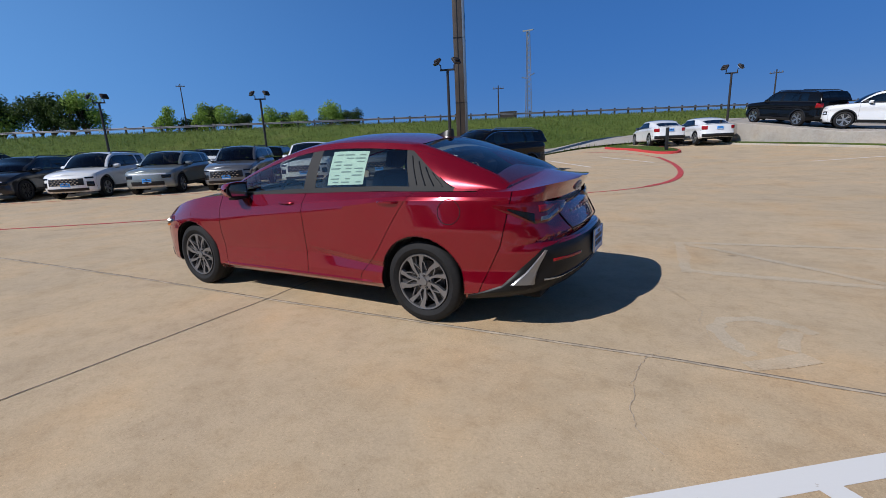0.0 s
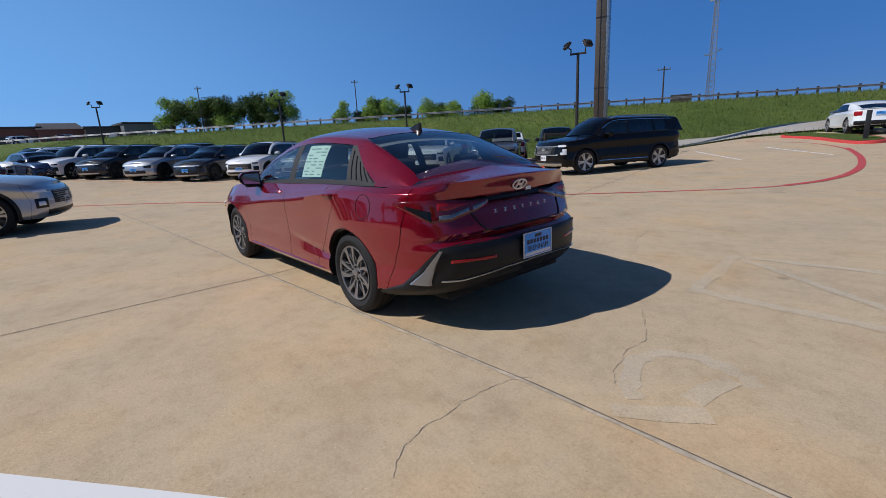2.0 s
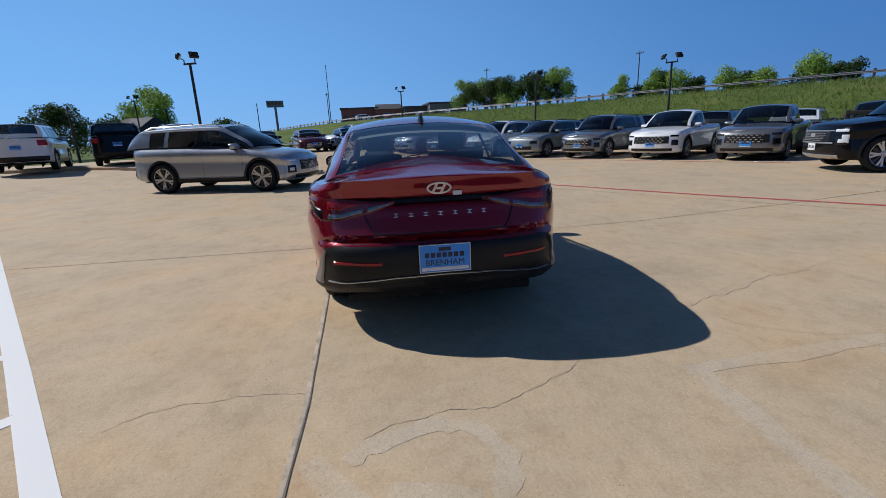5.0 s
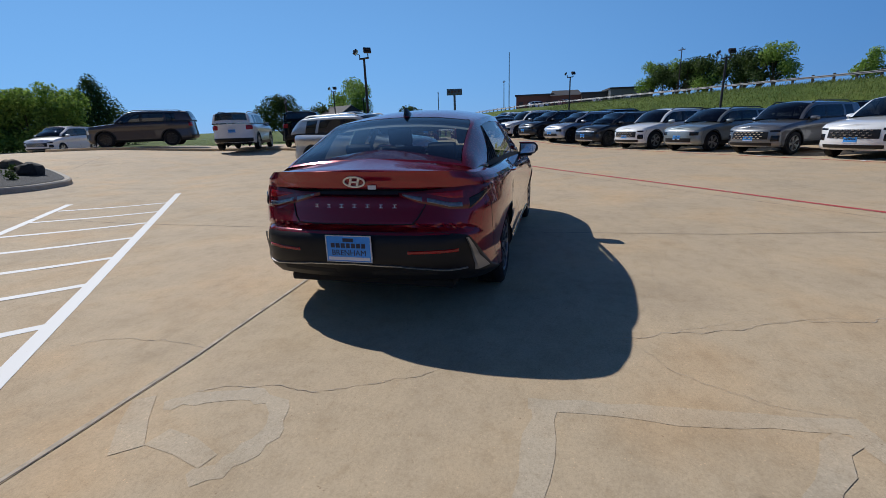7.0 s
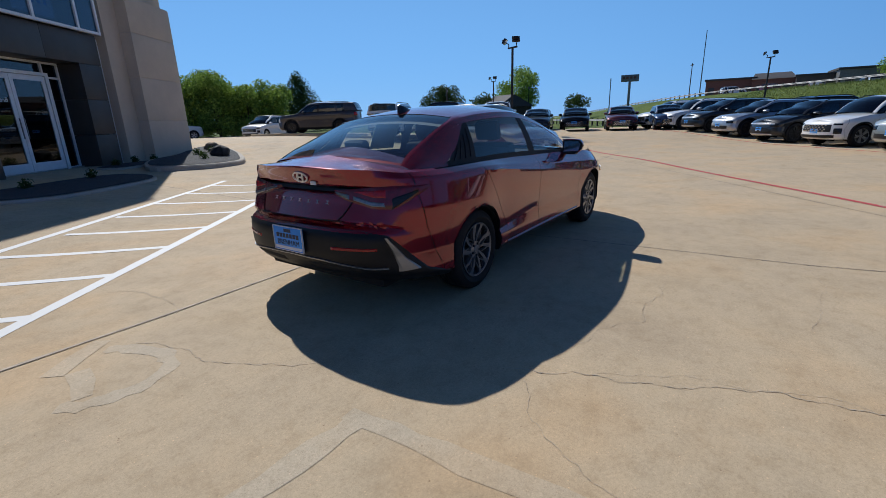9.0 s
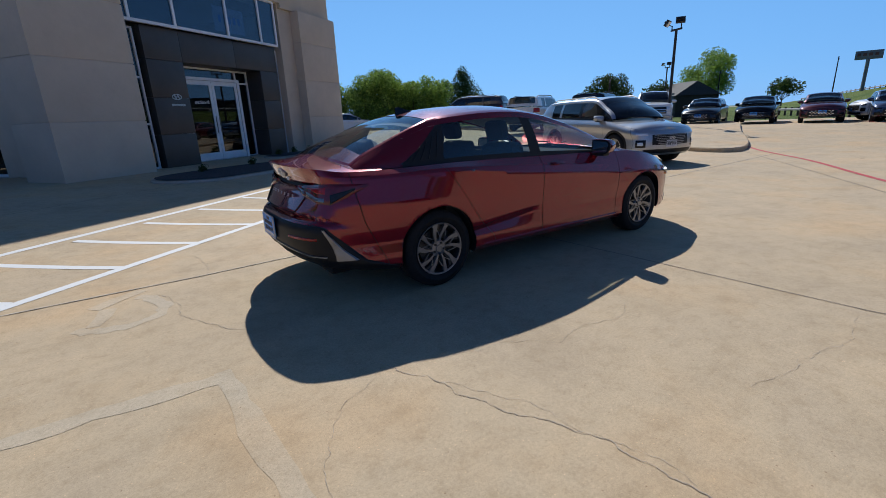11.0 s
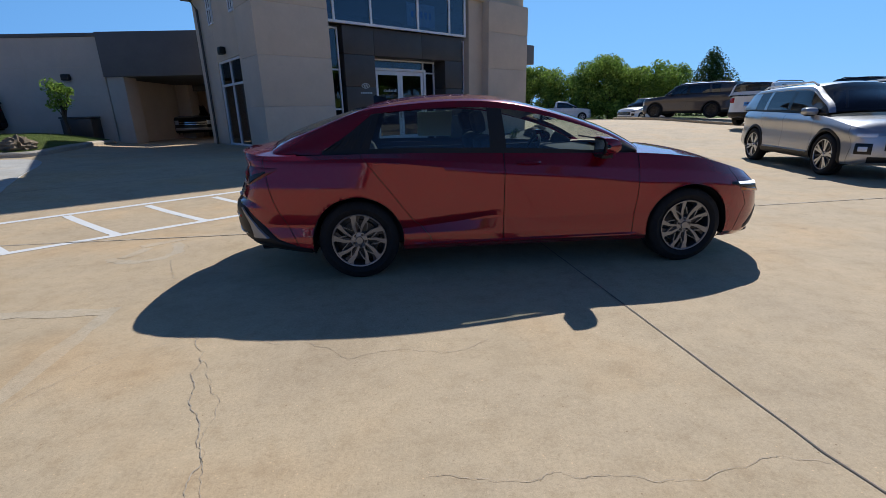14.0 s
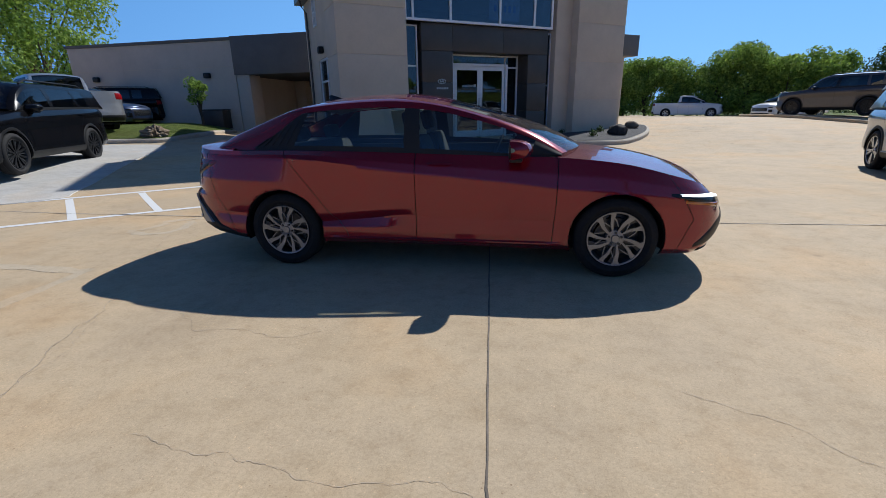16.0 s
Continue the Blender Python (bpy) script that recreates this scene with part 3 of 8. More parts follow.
def wheel_meshes(r, rim, width, style):
    key = (r, rim, width, style)
    if key in WHEEL_MESHES:
        return WHEEL_MESHES[key]
    w = width
    tyre = lathe([(rim - 0.005, -0.03), (rim + 0.012, -0.008), (rim + (r - rim) * 0.45, 0.006), (r - 0.022, -0.004), (r - 0.006, -0.018), (r, -0.035),
                  (r, -w * 0.34), (r - 0.008, -w * 0.35), (r - 0.008, -w * 0.38), (r, -w * 0.39), (r, -w * 0.62), (r - 0.008, -w * 0.63), (r - 0.008, -w * 0.66), (r, -w * 0.67),
                  (r, -w + 0.035), (r - 0.006, -w + 0.018), (r - 0.03, -w), (rim, -w + 0.02)], 48)
    barrel = lathe([(rim + 0.006, -0.012), (rim + 0.004, -0.004), (rim - 0.012, -0.012), (rim - 0.02, -0.05), (rim - 0.03, -w + 0.03)], 48)
    hub = lathe([(0.0, -0.012), (0.028, -0.012), (0.033, -0.02), (0.065, -0.024), (0.075, -0.05)], 24)
    edge = lathe([(rim + 0.004, -0.009), (rim + 0.001, -0.002), (rim - 0.008, -0.004), (rim - 0.011, -0.012)], 48)
    R1 = rim - 0.008
    spokes, dark = [], []
    if style == "turbine":
        for k in range(5):
            a = 2 * math.pi * k / 5 + 0.3
            spokes += [blade(0.050, R1, a, a + 0.30, 0.012, 0.044, -0.020, -0.006, 0.028),
                       blade(0.052, R1, a + 0.56, a + 0.84, 0.010, 0.036, -0.024, -0.008, 0.028),
                       blade(0.095, R1, a + 0.60, a + 0.14, 0.006, 0.013, -0.018, -0.007, 0.025),
                       blade(0.095, R1, a + 1.16, a + 0.72, 0.006, 0.011, -0.020, -0.008, 0.025)]
            dark += [blade(0.05, R1, a + 0.03, a + 0.46, 0.030, 0.040, -0.034, -0.024, 0.02)]
    elif style == "five":
        for k in range(5):
            a = 2 * math.pi * k / 5 + 0.2
            spokes += [blade(0.05, R1, a - 0.09, a - 0.16, 0.035, 0.045, -0.02, -0.01, 0.03), blade(0.05, R1, a + 0.09, a + 0.16, 0.035, 0.045, -0.02, -0.01, 0.03)]
            dark += [blade(0.05, R1, a + 0.6, a + 0.6, 0.03, 0.05, -0.04, -0.03, 0.02)]
    else:
        for k in range(10):
            a = 2 * math.pi * k / 10
            spokes += [blade(0.05, R1, a, a, 0.028, 0.035, -0.02, -0.01, 0.03)]
            dark += [blade(0.05, R1, a + 0.31, a + 0.31, 0.02, 0.025, -0.04, -0.03, 0.02)]
    nuts = []
    for k in range(5):
        a = 2 * math.pi * k / 5
        nuts.append(moved(lathe([(0.0, -0.010), (0.009, -0.010), (0.010, -0.03)], 6), Matrix.Translation((0.048 * math.cos(a), 0, 0.048 * math.sin(a)))))
    disc = merge(lathe([(0.0, -0.075), (rim * 0.72, -0.075), (rim * 0.72, -0.09), (0.0, -0.09)], 32), lathe([(rim * 0.74, -0.10), (rim * 0.98, -0.11)], 32))
    made = {}
    for nm, pair, mats, sel in (("tyre", tyre, [M_RUBBER], None), ("rim", merge(hub, edge, *spokes), [{"turbine": M_RIM_T, "ten": M_RIM_K}.get(style, M_RIM)], None),
                                ("rim_inset", merge(barrel, *dark, *nuts), [M_RIM_D], None), ("wheel", disc, [M_RIM_D], None)):
        me = bpy.data.meshes.new(nm)
        me.from_pydata([tuple(p) for p in pair[0]], [], pair[1])
        for q in mats:
            me.materials.append(q)
        me.polygons.foreach_set("use_smooth", [True] * len(me.polygons))
        me.set_sharp_from_angle(angle=radians(32))
        me.update()
        made[nm] = me
    WHEEL_MESHES[key] = made
    return made


def add_wheel(parent, x, y, r, rim, width, style, turn=0.0):
    made = wheel_meshes(r, rim, width, style)
    w = new("wheel", made["wheel"])
    w.parent = parent
    w.matrix_basis = pose(x, y, r, 0, turn, 0 if y > 0 else 180)
    for nm in ("tyre", "rim", "rim_inset"):
        o = new(nm, made[nm])
        o.parent = w


def both(pair, centre=(0, 0, 0.7)):
    """The two sides of a mirrored piece as one."""
    return outward(merge(pair, mirror_y(pair)), centre)


def emblem(w, h, t=0.006):
    """A plain oval ring with a slanted figure in it, lying in the y-z plane."""
    n, v, f = 32, [], []
    for rr, dx in ((1.0, 0), (1.0, t), (0.74, t), (0.74, 0)):
        v += [(dx, w / 2 * (rr if rr == 1 else 0.86) * math.cos(2 * math.pi * k / n), h / 2 * rr * math.sin(2 * math.pi * k / n)) for k in range(n)]
    for i in range(3):
        f += [(i * n + k, i * n + (k + 1) % n, (i + 1) * n + (k + 1) % n, (i + 1) * n + k) for k in range(n)]
    bars = []
    for s in (-1, 1):
        b = box(0, t, -w * 0.05, w * 0.05, -h * 0.34, h * 0.34)
        bars.append(([(x, y + s * w * 0.17 + z * 0.45, z) for x, y, z in b[0]], b[1]))
    bars.append(box(0, t, -w * 0.2, w * 0.2, -h * 0.07, h * 0.07))
    return merge((v, f), *bars)


def build_vehicle(name, label, category, m, sp, paint, group="", fine=1.0, rear_paint=None, cladding=None, glass_side=None, glass_rear=None,
                  rim_style="five", plate=None, plate_rear=None, steer=0.0, inside=False, grille_mat=None, grille_style="mesh", handles=None, lower_mat=None):
    S = Shape(sp)
    O = S.out
    car = thing(name, label, category, m, group)
    glass_side, glass_rear = glass_side or M_GLASS_D, glass_rear or glass_side or M_GLASS_D
    fa, ra, R, hubz = sp["front_axle"], sp["rear_axle"], sp["arch"], sp["tyre"]
    cs = [(fa, hubz), (ra, hubz)]
    g = 0.003
    nv = 54 if "folds" in sp else max(10, int(26 * fine))

    def panel(xa, xb, v0=0.0, v1=1.0, n=None, m=None):
        """A side panel between two shut lines, each x at the foot, the middle and the belt."""
        def line(k, v):
            return float(np.interp(v, *zip(*k)) if isinstance(k[0], tuple) else np.interp(v, (0, 0.5, 1), k))
        n = n or max(8, int((64 if "folds" in sp else 40) * fine))

        def fn(a, b):
            v = v0 + (v1 - v0) * b
            ua = O.u_of_x(line(xa, S.frac(O.u_of_x(line(xa, v)), v)) + g) if xa is not None else 0.0
            ub = O.u_of_x(line(xb, S.frac(O.u_of_x(line(xb, v)), v)) - g) if xb is not None else 1.0
            return S.side(ua + (ub - ua) * a, v)
        return cut_arches(grid(fn, n, m or nv), cs, R)

    sh = sp["shuts"]
    names = ["rear_quarter", "rear_door", "front_door", "front_wing"]
    for k, nm in enumerate(names):
        p = panel(sh[k], sh[k + 1])
        for q in (p, mirror_y(p)):
            ob = part(nm, outward(q), paint, car)
            if "door" in nm:
                sgn = 1 if q is p else -1
                x0h, x1h = (q_[-1][1] if isinstance(q_[0], tuple) else q_[2] for q_ in (sh[k], sh[k + 1]))
                hx = x0h * 0.84 + x1h * 0.16 + 0.02
                hz = sp["handle_z"] + (0.03 if nm == "rear_door" else 0.0)
                c = S.side_xz(hx, hz, 0.0)
                bar = grid(lambda a, b: S.side_xz(hx - 0.10 + 0.20 * a, hz + 0.016 * (b - 0.5) * (1 - abs(2 * a - 1) ** 4 * 0.6), 0.026 * (1 - (2 * a - 1) ** 4) + 0.002), 12, 4)
                bar = merge(bar, grid(lambda a, b: S.side_xz(hx - 0.10 + 0.20 * a, hz - 0.008 - 0.0 * b, (0.026 * (1 - (2 * a - 1) ** 4) + 0.002) * (1 - b)), 12, 1),
                            grid(lambda a, b: S.side_xz(hx - 0.10 + 0.20 * a, hz + 0.008, (0.026 * (1 - (2 * a - 1) ** 4) + 0.002) * b), 12, 1))
                if sgn < 0:
                    bar = mirror_y(bar)
                part("door_handle", outward(bar), handles or paint, ob)
    # nose and tail skins, each one piece across the car
    rear = panel(None, sh[0], n=int(46 * fine), m=int(64 * fine))
    front = panel(sh[4], None, n=int(46 * fine))
    part("rear_bumper", both(rear), rear_paint or paint, car)
    part("front_bumper", both(front), paint, car)
    hood_u = O.u_of_x(sp["hood_from"])
    part("hood", both(grid(lambda a, b: S.lid(hood_u + (1 - hood_u) * a, b, "hood"), int(40 * fine), int(16 * fine)), (0, 0, 0.3)), paint, car)
    deck_u = O.u_of_x(sp["deck_from"])
    part("trunk_lid" if sp.get("sedan") else "tailgate_top", both(grid(lambda a, b: S.lid(deck_u * a, b, "deck"), int(40 * fine), int(16 * fine)), (0, 0, 0.3)), paint, car)
    # shell behind the joints
    inner = grid(lambda a, b: tuple(np.array(S.side(a, b)) * (0.985, 0.975, 1.0)), int(60 * fine), 6)
    part("inner_body", both(cut_arches(inner, cs, R)), M_BLACK, car)
    zf = sp["zb"][len(sp["zb"]) // 2][1]
    part("underbody", box(sp["outline"][0][0] + 0.25, sp["outline"][-1][0] - 0.25, -0.62, 0.62, zf + 0.0, zf + 0.06, 0.02), M_WELL, car)
    # canopy
    c0, c1 = sp["canopy"][0][0], sp["canopy"][-1][0]
    qs, qt, qr = 0.05, sp.get("q_top", 0.43), 0.55
    nx_ = int(50 * fine)
    qk = sp.get("q_rear", qr)

    def qr_at(x):
        """Upper edge of the side frame: it narrows beside the rear window."""
        return qr + (qk - qr) * sstep(-sp["rear_top"] - 0.04, -sp["rear_top"] + 0.06, -x) if qk != qr else qr
    for nm, fn, rows, mt in (("window_frame", lambda a, b: S.roof(c0 + (c1 - c0) * a, qt + (qr_at(c0 + (c1 - c0) * a) - qt) * b), 4, paint), ("belt_trim", lambda a, b: S.roof(sp.get("belt_from", c0) + (c1 - sp.get("belt_from", c0)) * a, qs * b), 2, sp.get("belt_mat") or M_BLACK)):
        p = grid(fn, nx_, rows)
        for q in (p, mirror_y(p)):
            part(nm, outward(q), mt, car)
    if "belt_from" in sp:
        p = grid(lambda a, b: S.roof(c0 + (sp["belt_from"] - c0) * a, qs * b), 20, 2)
        for q in (p, mirror_y(p)):
            part("belt_panel", outward(q), paint, car)
    wf, rf = sp["screen_top"], sp["rear_top"]
    rb = sp["rear_base"]
    part("roof", both(grid(lambda a, b: S.roof(rf + (wf - rf) * a, qr + (1 - qr) * b), int(24 * fine), int(14 * fine))), sp.get("roof_mat") or paint, car)
    part("windscreen", both(grid(lambda a, b: S.roof_off(wf + (c1 - 0.012 - wf) * a, qr + 0.004 + (0.996 - qr) * b, -0.003), int(16 * fine), int(14 * fine))), sp.get("screen_glass") or M_GLASS, car)
    part("rear_window", both(grid(lambda a, b: S.roof_off(rb + (rf - rb) * a, qk + 0.004 + (0.996 - qk) * b, -0.003), int(16 * fine), int(14 * fine))), glass_rear, car)
    if rb > c0 + 0.01:
        part("rear_panel", both(grid(lambda a, b: S.roof(c0 + (rb - c0) * a, qk + (1 - qk) * b), 6, int(12 * fine))), paint, car)
    # side glass and pillars, rear to front
    marks = sp["side_marks"]
    for k in range(len(marks) - 1):
        kind, x0b, x0t = marks[k]
        _, x1b, x1t = marks[k + 1]

        def fn(a, b, off=0.0):
            t = b
            xa, xb = x0b + (x0t - x0b) * t, x1b + (x1t - x1b) * t
            return S.roof_off(xa + (xb - xa) * a, qs + (qt - qs) * b, off)
        n1 = max(3, int(20 * fine * abs(x1b - x0b)) + 2)
        if kind == "glass":
            p = grid(lambda a, b: fn(a, b, -0.004), n1, int(10 * fine) + 2)
        elif kind == "black":
            p = grid(lambda a, b: fn(a, b, -0.001), n1, int(10 * fine) + 2)
        else:
            p = grid(fn, n1, int(10 * fine) + 2)
        for q in (p, mirror_y(p)):
            part({"glass": "side_window", "black": "pillar_trim", "paint": "pillar"}[kind], outward(q), {"glass": glass_side if marks[k][1] < sp["privacy_x"] else (sp.get("front_glass") or M_GLASS), "black": sp.get("pillar_mat") or M_GLOSSBLK, "paint": paint}[kind], car)
    # wheels, arches and wells
    for cx in (fa, ra):
        for sgn in (1, -1):
            def arc(a, b, rr=R):
                ang = -0.25 + (math.pi + 0.5) * a
                x, z = cx + rr * math.cos(ang), max(hubz + rr * math.sin(ang), S.low(cx) + 0.0)
                y = S.side_xz(x, max(z, S.low(x) + 0.02))[1]
                return x, z, y
            def lip(a, b):
                x, z, y = arc(a, b, R + 0.004 if cladding is None else R)
                return (x, sgn * (y + 0.004 - 0.06 * b), z)
            part("wheel_arch", grid(lip, 36, 3), cladding or M_BLACK, car)
            if cladding is not None:
                def ring(a, b):
                    x, z, y = arc(a, b, R + 0.055 * b)
                    return (x, sgn * (y + 0.012 * (1 - b * b) + 0.002), z)
                part("arch_cladding", outward(grid(ring, 36, 4)), cladding, car)
            def well(a, b):
                x, z, y = arc(a, b, R + 0.006)
                return (x, sgn * (y - 0.05 - 0.34 * b), z)
            part("wheel_liner", merge(grid(well, 24, 2), ([(cx + (R + 0.01) * math.cos(t), sgn * 0.48, max(0.12, hubz + (R + 0.01) * math.sin(t))) for t in [k * math.pi / 10 - 0.3 for k in range(14)]], [tuple(range(14))])), M_WELL, car)
            add_wheel(car, cx, sgn * sp["track"], hubz, sp["rim"], 0.21, rim_style, (17.0 if cx == fa else 47.0) * sgn)
    if cladding is not None:
        sl = cut_arches(grid(lambda a, b: S.side_z(O.u_of_x(ra + (fa - ra) * a), S.low(0) + 0.01 + 0.13 * b, 0.012), 40, 4), cs, R + 0.02)
        for q in (sl, mirror_y(sl)):
            part("sill", outward(q), cladding, car)
    # door mirrors
    mx, mz = sp["mirror"]
    by = S.roof(mx, 0.1)[1]
    for sgn in (1, -1):
        def shell(a, b):
            """The painted cap: a wedge that tapers to its outer end."""
            y = 0.02 + 0.22 * a
            k = (1 - 0.35 * a ** 3) * min(1.0, (1.02 - a) * 6) ** 0.5
            ang = -0.55 * math.pi + 1.25 * math.pi * b
            return (mx - 0.02 + 0.175 * k * max(0.0, math.cos(ang)) ** 0.7, sgn * (by + y), mz + 0.012 * a + 0.080 * k * math.sin(ang))
        mo = part("mirror", outward(grid(shell, 12, 12), (mx - 0.02, sgn * (by + 0.13), mz), False), sp.get("mirror_mat") or paint, car)
        back = [(mx - 0.022 + 0.012 * (k % 2), sgn * (by + y), mz + z) for y, z in ((0.02, -0.068), (0.20, -0.055), (0.238, -0.02), (0.238, 0.04), (0.20, 0.07), (0.03, 0.07)) for k in (0, 1)]
        part("mirror_rim", (back, [(0, 2, 4, 6, 8, 10), (11, 9, 7, 5, 3, 1)] + [(2 * k, 2 * k + 1, (2 * k + 3) % 12, (2 * k + 2) % 12) for k in range(6)]), M_BLACK, mo)
        part("mirror_arm", box(mx - 0.02, mx + 0.075, *sorted((sgn * (by - 0.03), sgn * (by + 0.17))), mz - 0.082, mz - 0.05, 0.012), M_BLACK, mo)
        part("mirror_glass", ([(mx - 0.026, sgn * (by + 0.04), mz - 0.052), (mx - 0.026, sgn * (by + 0.20), mz - 0.042), (mx - 0.026, sgn * (by + 0.222), mz + 0.03), (mx - 0.026, sgn * (by + 0.19), mz + 0.058), (mx - 0.026, sgn * (by + 0.045), mz + 0.058)], [(0, 1, 2, 3, 4)]), M_CHROME, mo)
    if inside:
        for y in (-0.37, 0.37):
            part("front_seat", merge(moved(box(-0.05, 0.45, -0.24, 0.24, 0.36, 0.56, 0.06), Matrix.Translation((0.0, y, 0))), moved(box(-0.08, 0.08, -0.24, 0.24, 0, 0.60, 0.06), pose(-0.10, y, 0.50, 0, -18, 0)),
                                     moved(box(-0.05, 0.05, -0.13, 0.13, 0, 0.19, 0.05), pose(-0.31, y, 1.10, 0, -14, 0))), M_SEAT_BLK, car)
        part("rear_seat", merge(box(-1.1, -0.62, -0.62, 0.62, 0.40, 0.56, 0.06), moved(box(-0.07, 0.07, -0.62, 0.62, 0, 0.58, 0.06), pose(-1.12, 0, 0.48, 0, -24, 0)),
                                *[moved(box(-0.05, 0.05, -0.12, 0.12, 0, 0.13, 0.04), pose(-1.36, y, 1.03, 0, -18, 0)) for y in (-0.36, 0.36)]), M_SEAT_BLK, car)
        # headliner, extended forward under the windscreen to block sun passing through the cabin
        part("headliner_sun_block", both(grid(lambda a, b: S.roof_off(rf - 0.1 + (wf + 0.36 - rf) * a, 0.485 + 0.515 * b, -0.05), 16, 10)), M_HEADLINER, car)
        part("parcel_shelf", box(-1.95, -1.40, -0.6, 0.6, 0.99, 1.01), M_SEAT_BLK, car)
        part("dashboard", box(0.50, 1.05, -0.70, 0.70, 0.55, 0.93, 0.06), M_SEAT_BLK, car)
        part("cabin_floor", box(-1.9, 1.1, -0.72, 0.72, 0.26, 0.30), M_SEAT_BLK, car)
        for sgn in (1, -1):
            part("door_card", box(-1.2, 0.85, *sorted((sgn * 0.70, sgn * 0.74)), 0.3, 0.93), M_SEAT_BLK, car)
        st = lathe([(0.165, 0.0), (0.182, 0.016), (0.198, 0.0), (0.182, -0.016), (0.165, 0.0)], 28)
        part("steering_wheel", moved(merge(st, box(-0.17, 0.17, -0.012, 0.012, -0.03, 0.03, 0.01), box(-0.03, 0.03, -0.012, 0.012, -0.17, 0, 0.01)), pose(0.36, 0.37, 0.86, 0, 0, 90) @ pose(0, 0, 0, 25, 0, 0)), M_BLACK, car)
    # lamps, grille, plates by patches on the skin
    for nm, mat, side, u0, u1, z00, z01, z10, z11, off in sp["patches"]:
        if mat is None:
            continue

        def pt(a, b, o=off):
            xa = (u0 + (u1 - u0) * a)
            z = (z00 + (z01 - z00) * b) + ((z10 + (z11 - z10) * b) - (z00 + (z01 - z00) * b)) * a
            e = min(a, 1 - a, b, 1 - b)
            return S.side_z(xa, z, o * min(1.0, e / 0.12 + 0.0) if o > 0 else o)
        p = grid(pt, int(20 * fine) + 4, int(8 * fine) + 3)
        if side == "pair":
            for q in (p, mirror_y(p)):
                part(nm, outward(q), mat, car)
        else:
            part(nm, both(p), mat, car)
    if plate:
        x, y0, z, wdt, hgt, tilt = sp["plate_front"]
        plate_on(car, plate, x, z, wdt, hgt, 1, tilt)
    if plate_rear:
        x, y0, z, wdt, hgt, tilt = sp["plate_back"]
        plate_on(car, plate_rear, x, z, wdt, hgt, -1, tilt)
    return car, S


def repaint(car, m, name, label, group, old, fresh):
    """A further car of the same build at the pose m, in another paint."""
    ob = copy_thing(car, m)
    ob.name = name
    tagged(ob, label, "", group)
    for o in ob.children_recursive:
        for sl in o.material_slots:
            if sl.material == old and fresh != old:
                sl.link = "OBJECT"
                sl.material = fresh
    return ob


def plate_on(car, mat, x, z, w, h, way, tilt):
    m = pose(x, 0, z, 0, tilt, 0 if way > 0 else 180)
    pl = part("number_plate", moved(box(-0.006, 0.008, -w / 2, w / 2, -h / 2, h / 2, 0.004), m), M_PLATE_W if mat is M_PLATE_W else M_PLATE, car)
    if mat is M_PLATE:
        part("plate_print", moved(merge(*[box(0.008, 0.010, -w * 0.40 + k * w * 0.116, -w * 0.40 + k * w * 0.116 + w * 0.085, h * 0.04, h * 0.22) for k in range(7)], box(0.008, 0.010, -w * 0.12, w * 0.12, h * 0.28, h * 0.42)), m), M_INK, pl)
        part("plate_strip", moved(box(0.008, 0.010, -w * 0.47, w * 0.47, -h * 0.46, -h * 0.33), m), M_PLATE_W, pl)
    else:
        part("plate_print", moved(merge(*[box(0.008, 0.010, -w * 0.40 + k * w * 0.115, -w * 0.40 + k * w * 0.115 + w * 0.075, -h * 0.2, h * 0.2) for k in range(7) if k != 3]), m), M_INK, pl)


def ball(rx, ry, rz, n=8, jitter=0.0, rng=None):
    v, f = [], []
    for i in range(n + 1):
        t = math.pi * i / n
        for k in range(2 * n):
            a = math.pi * k / n
            s = 1.0 + (rng.uniform(-jitter, jitter) if rng and 0 < i < n else 0.0)
            v.append((rx * s * math.sin(t) * math.cos(a), ry * s * math.sin(t) * math.sin(a), rz * s * math.cos(t)))
    for i in range(n):
        f += [(i * 2 * n + k, i * 2 * n + (k + 1) % (2 * n), (i + 1) * 2 * n + (k + 1) % (2 * n), (i + 1) * 2 * n + k) for k in range(2 * n)]
    return v, f


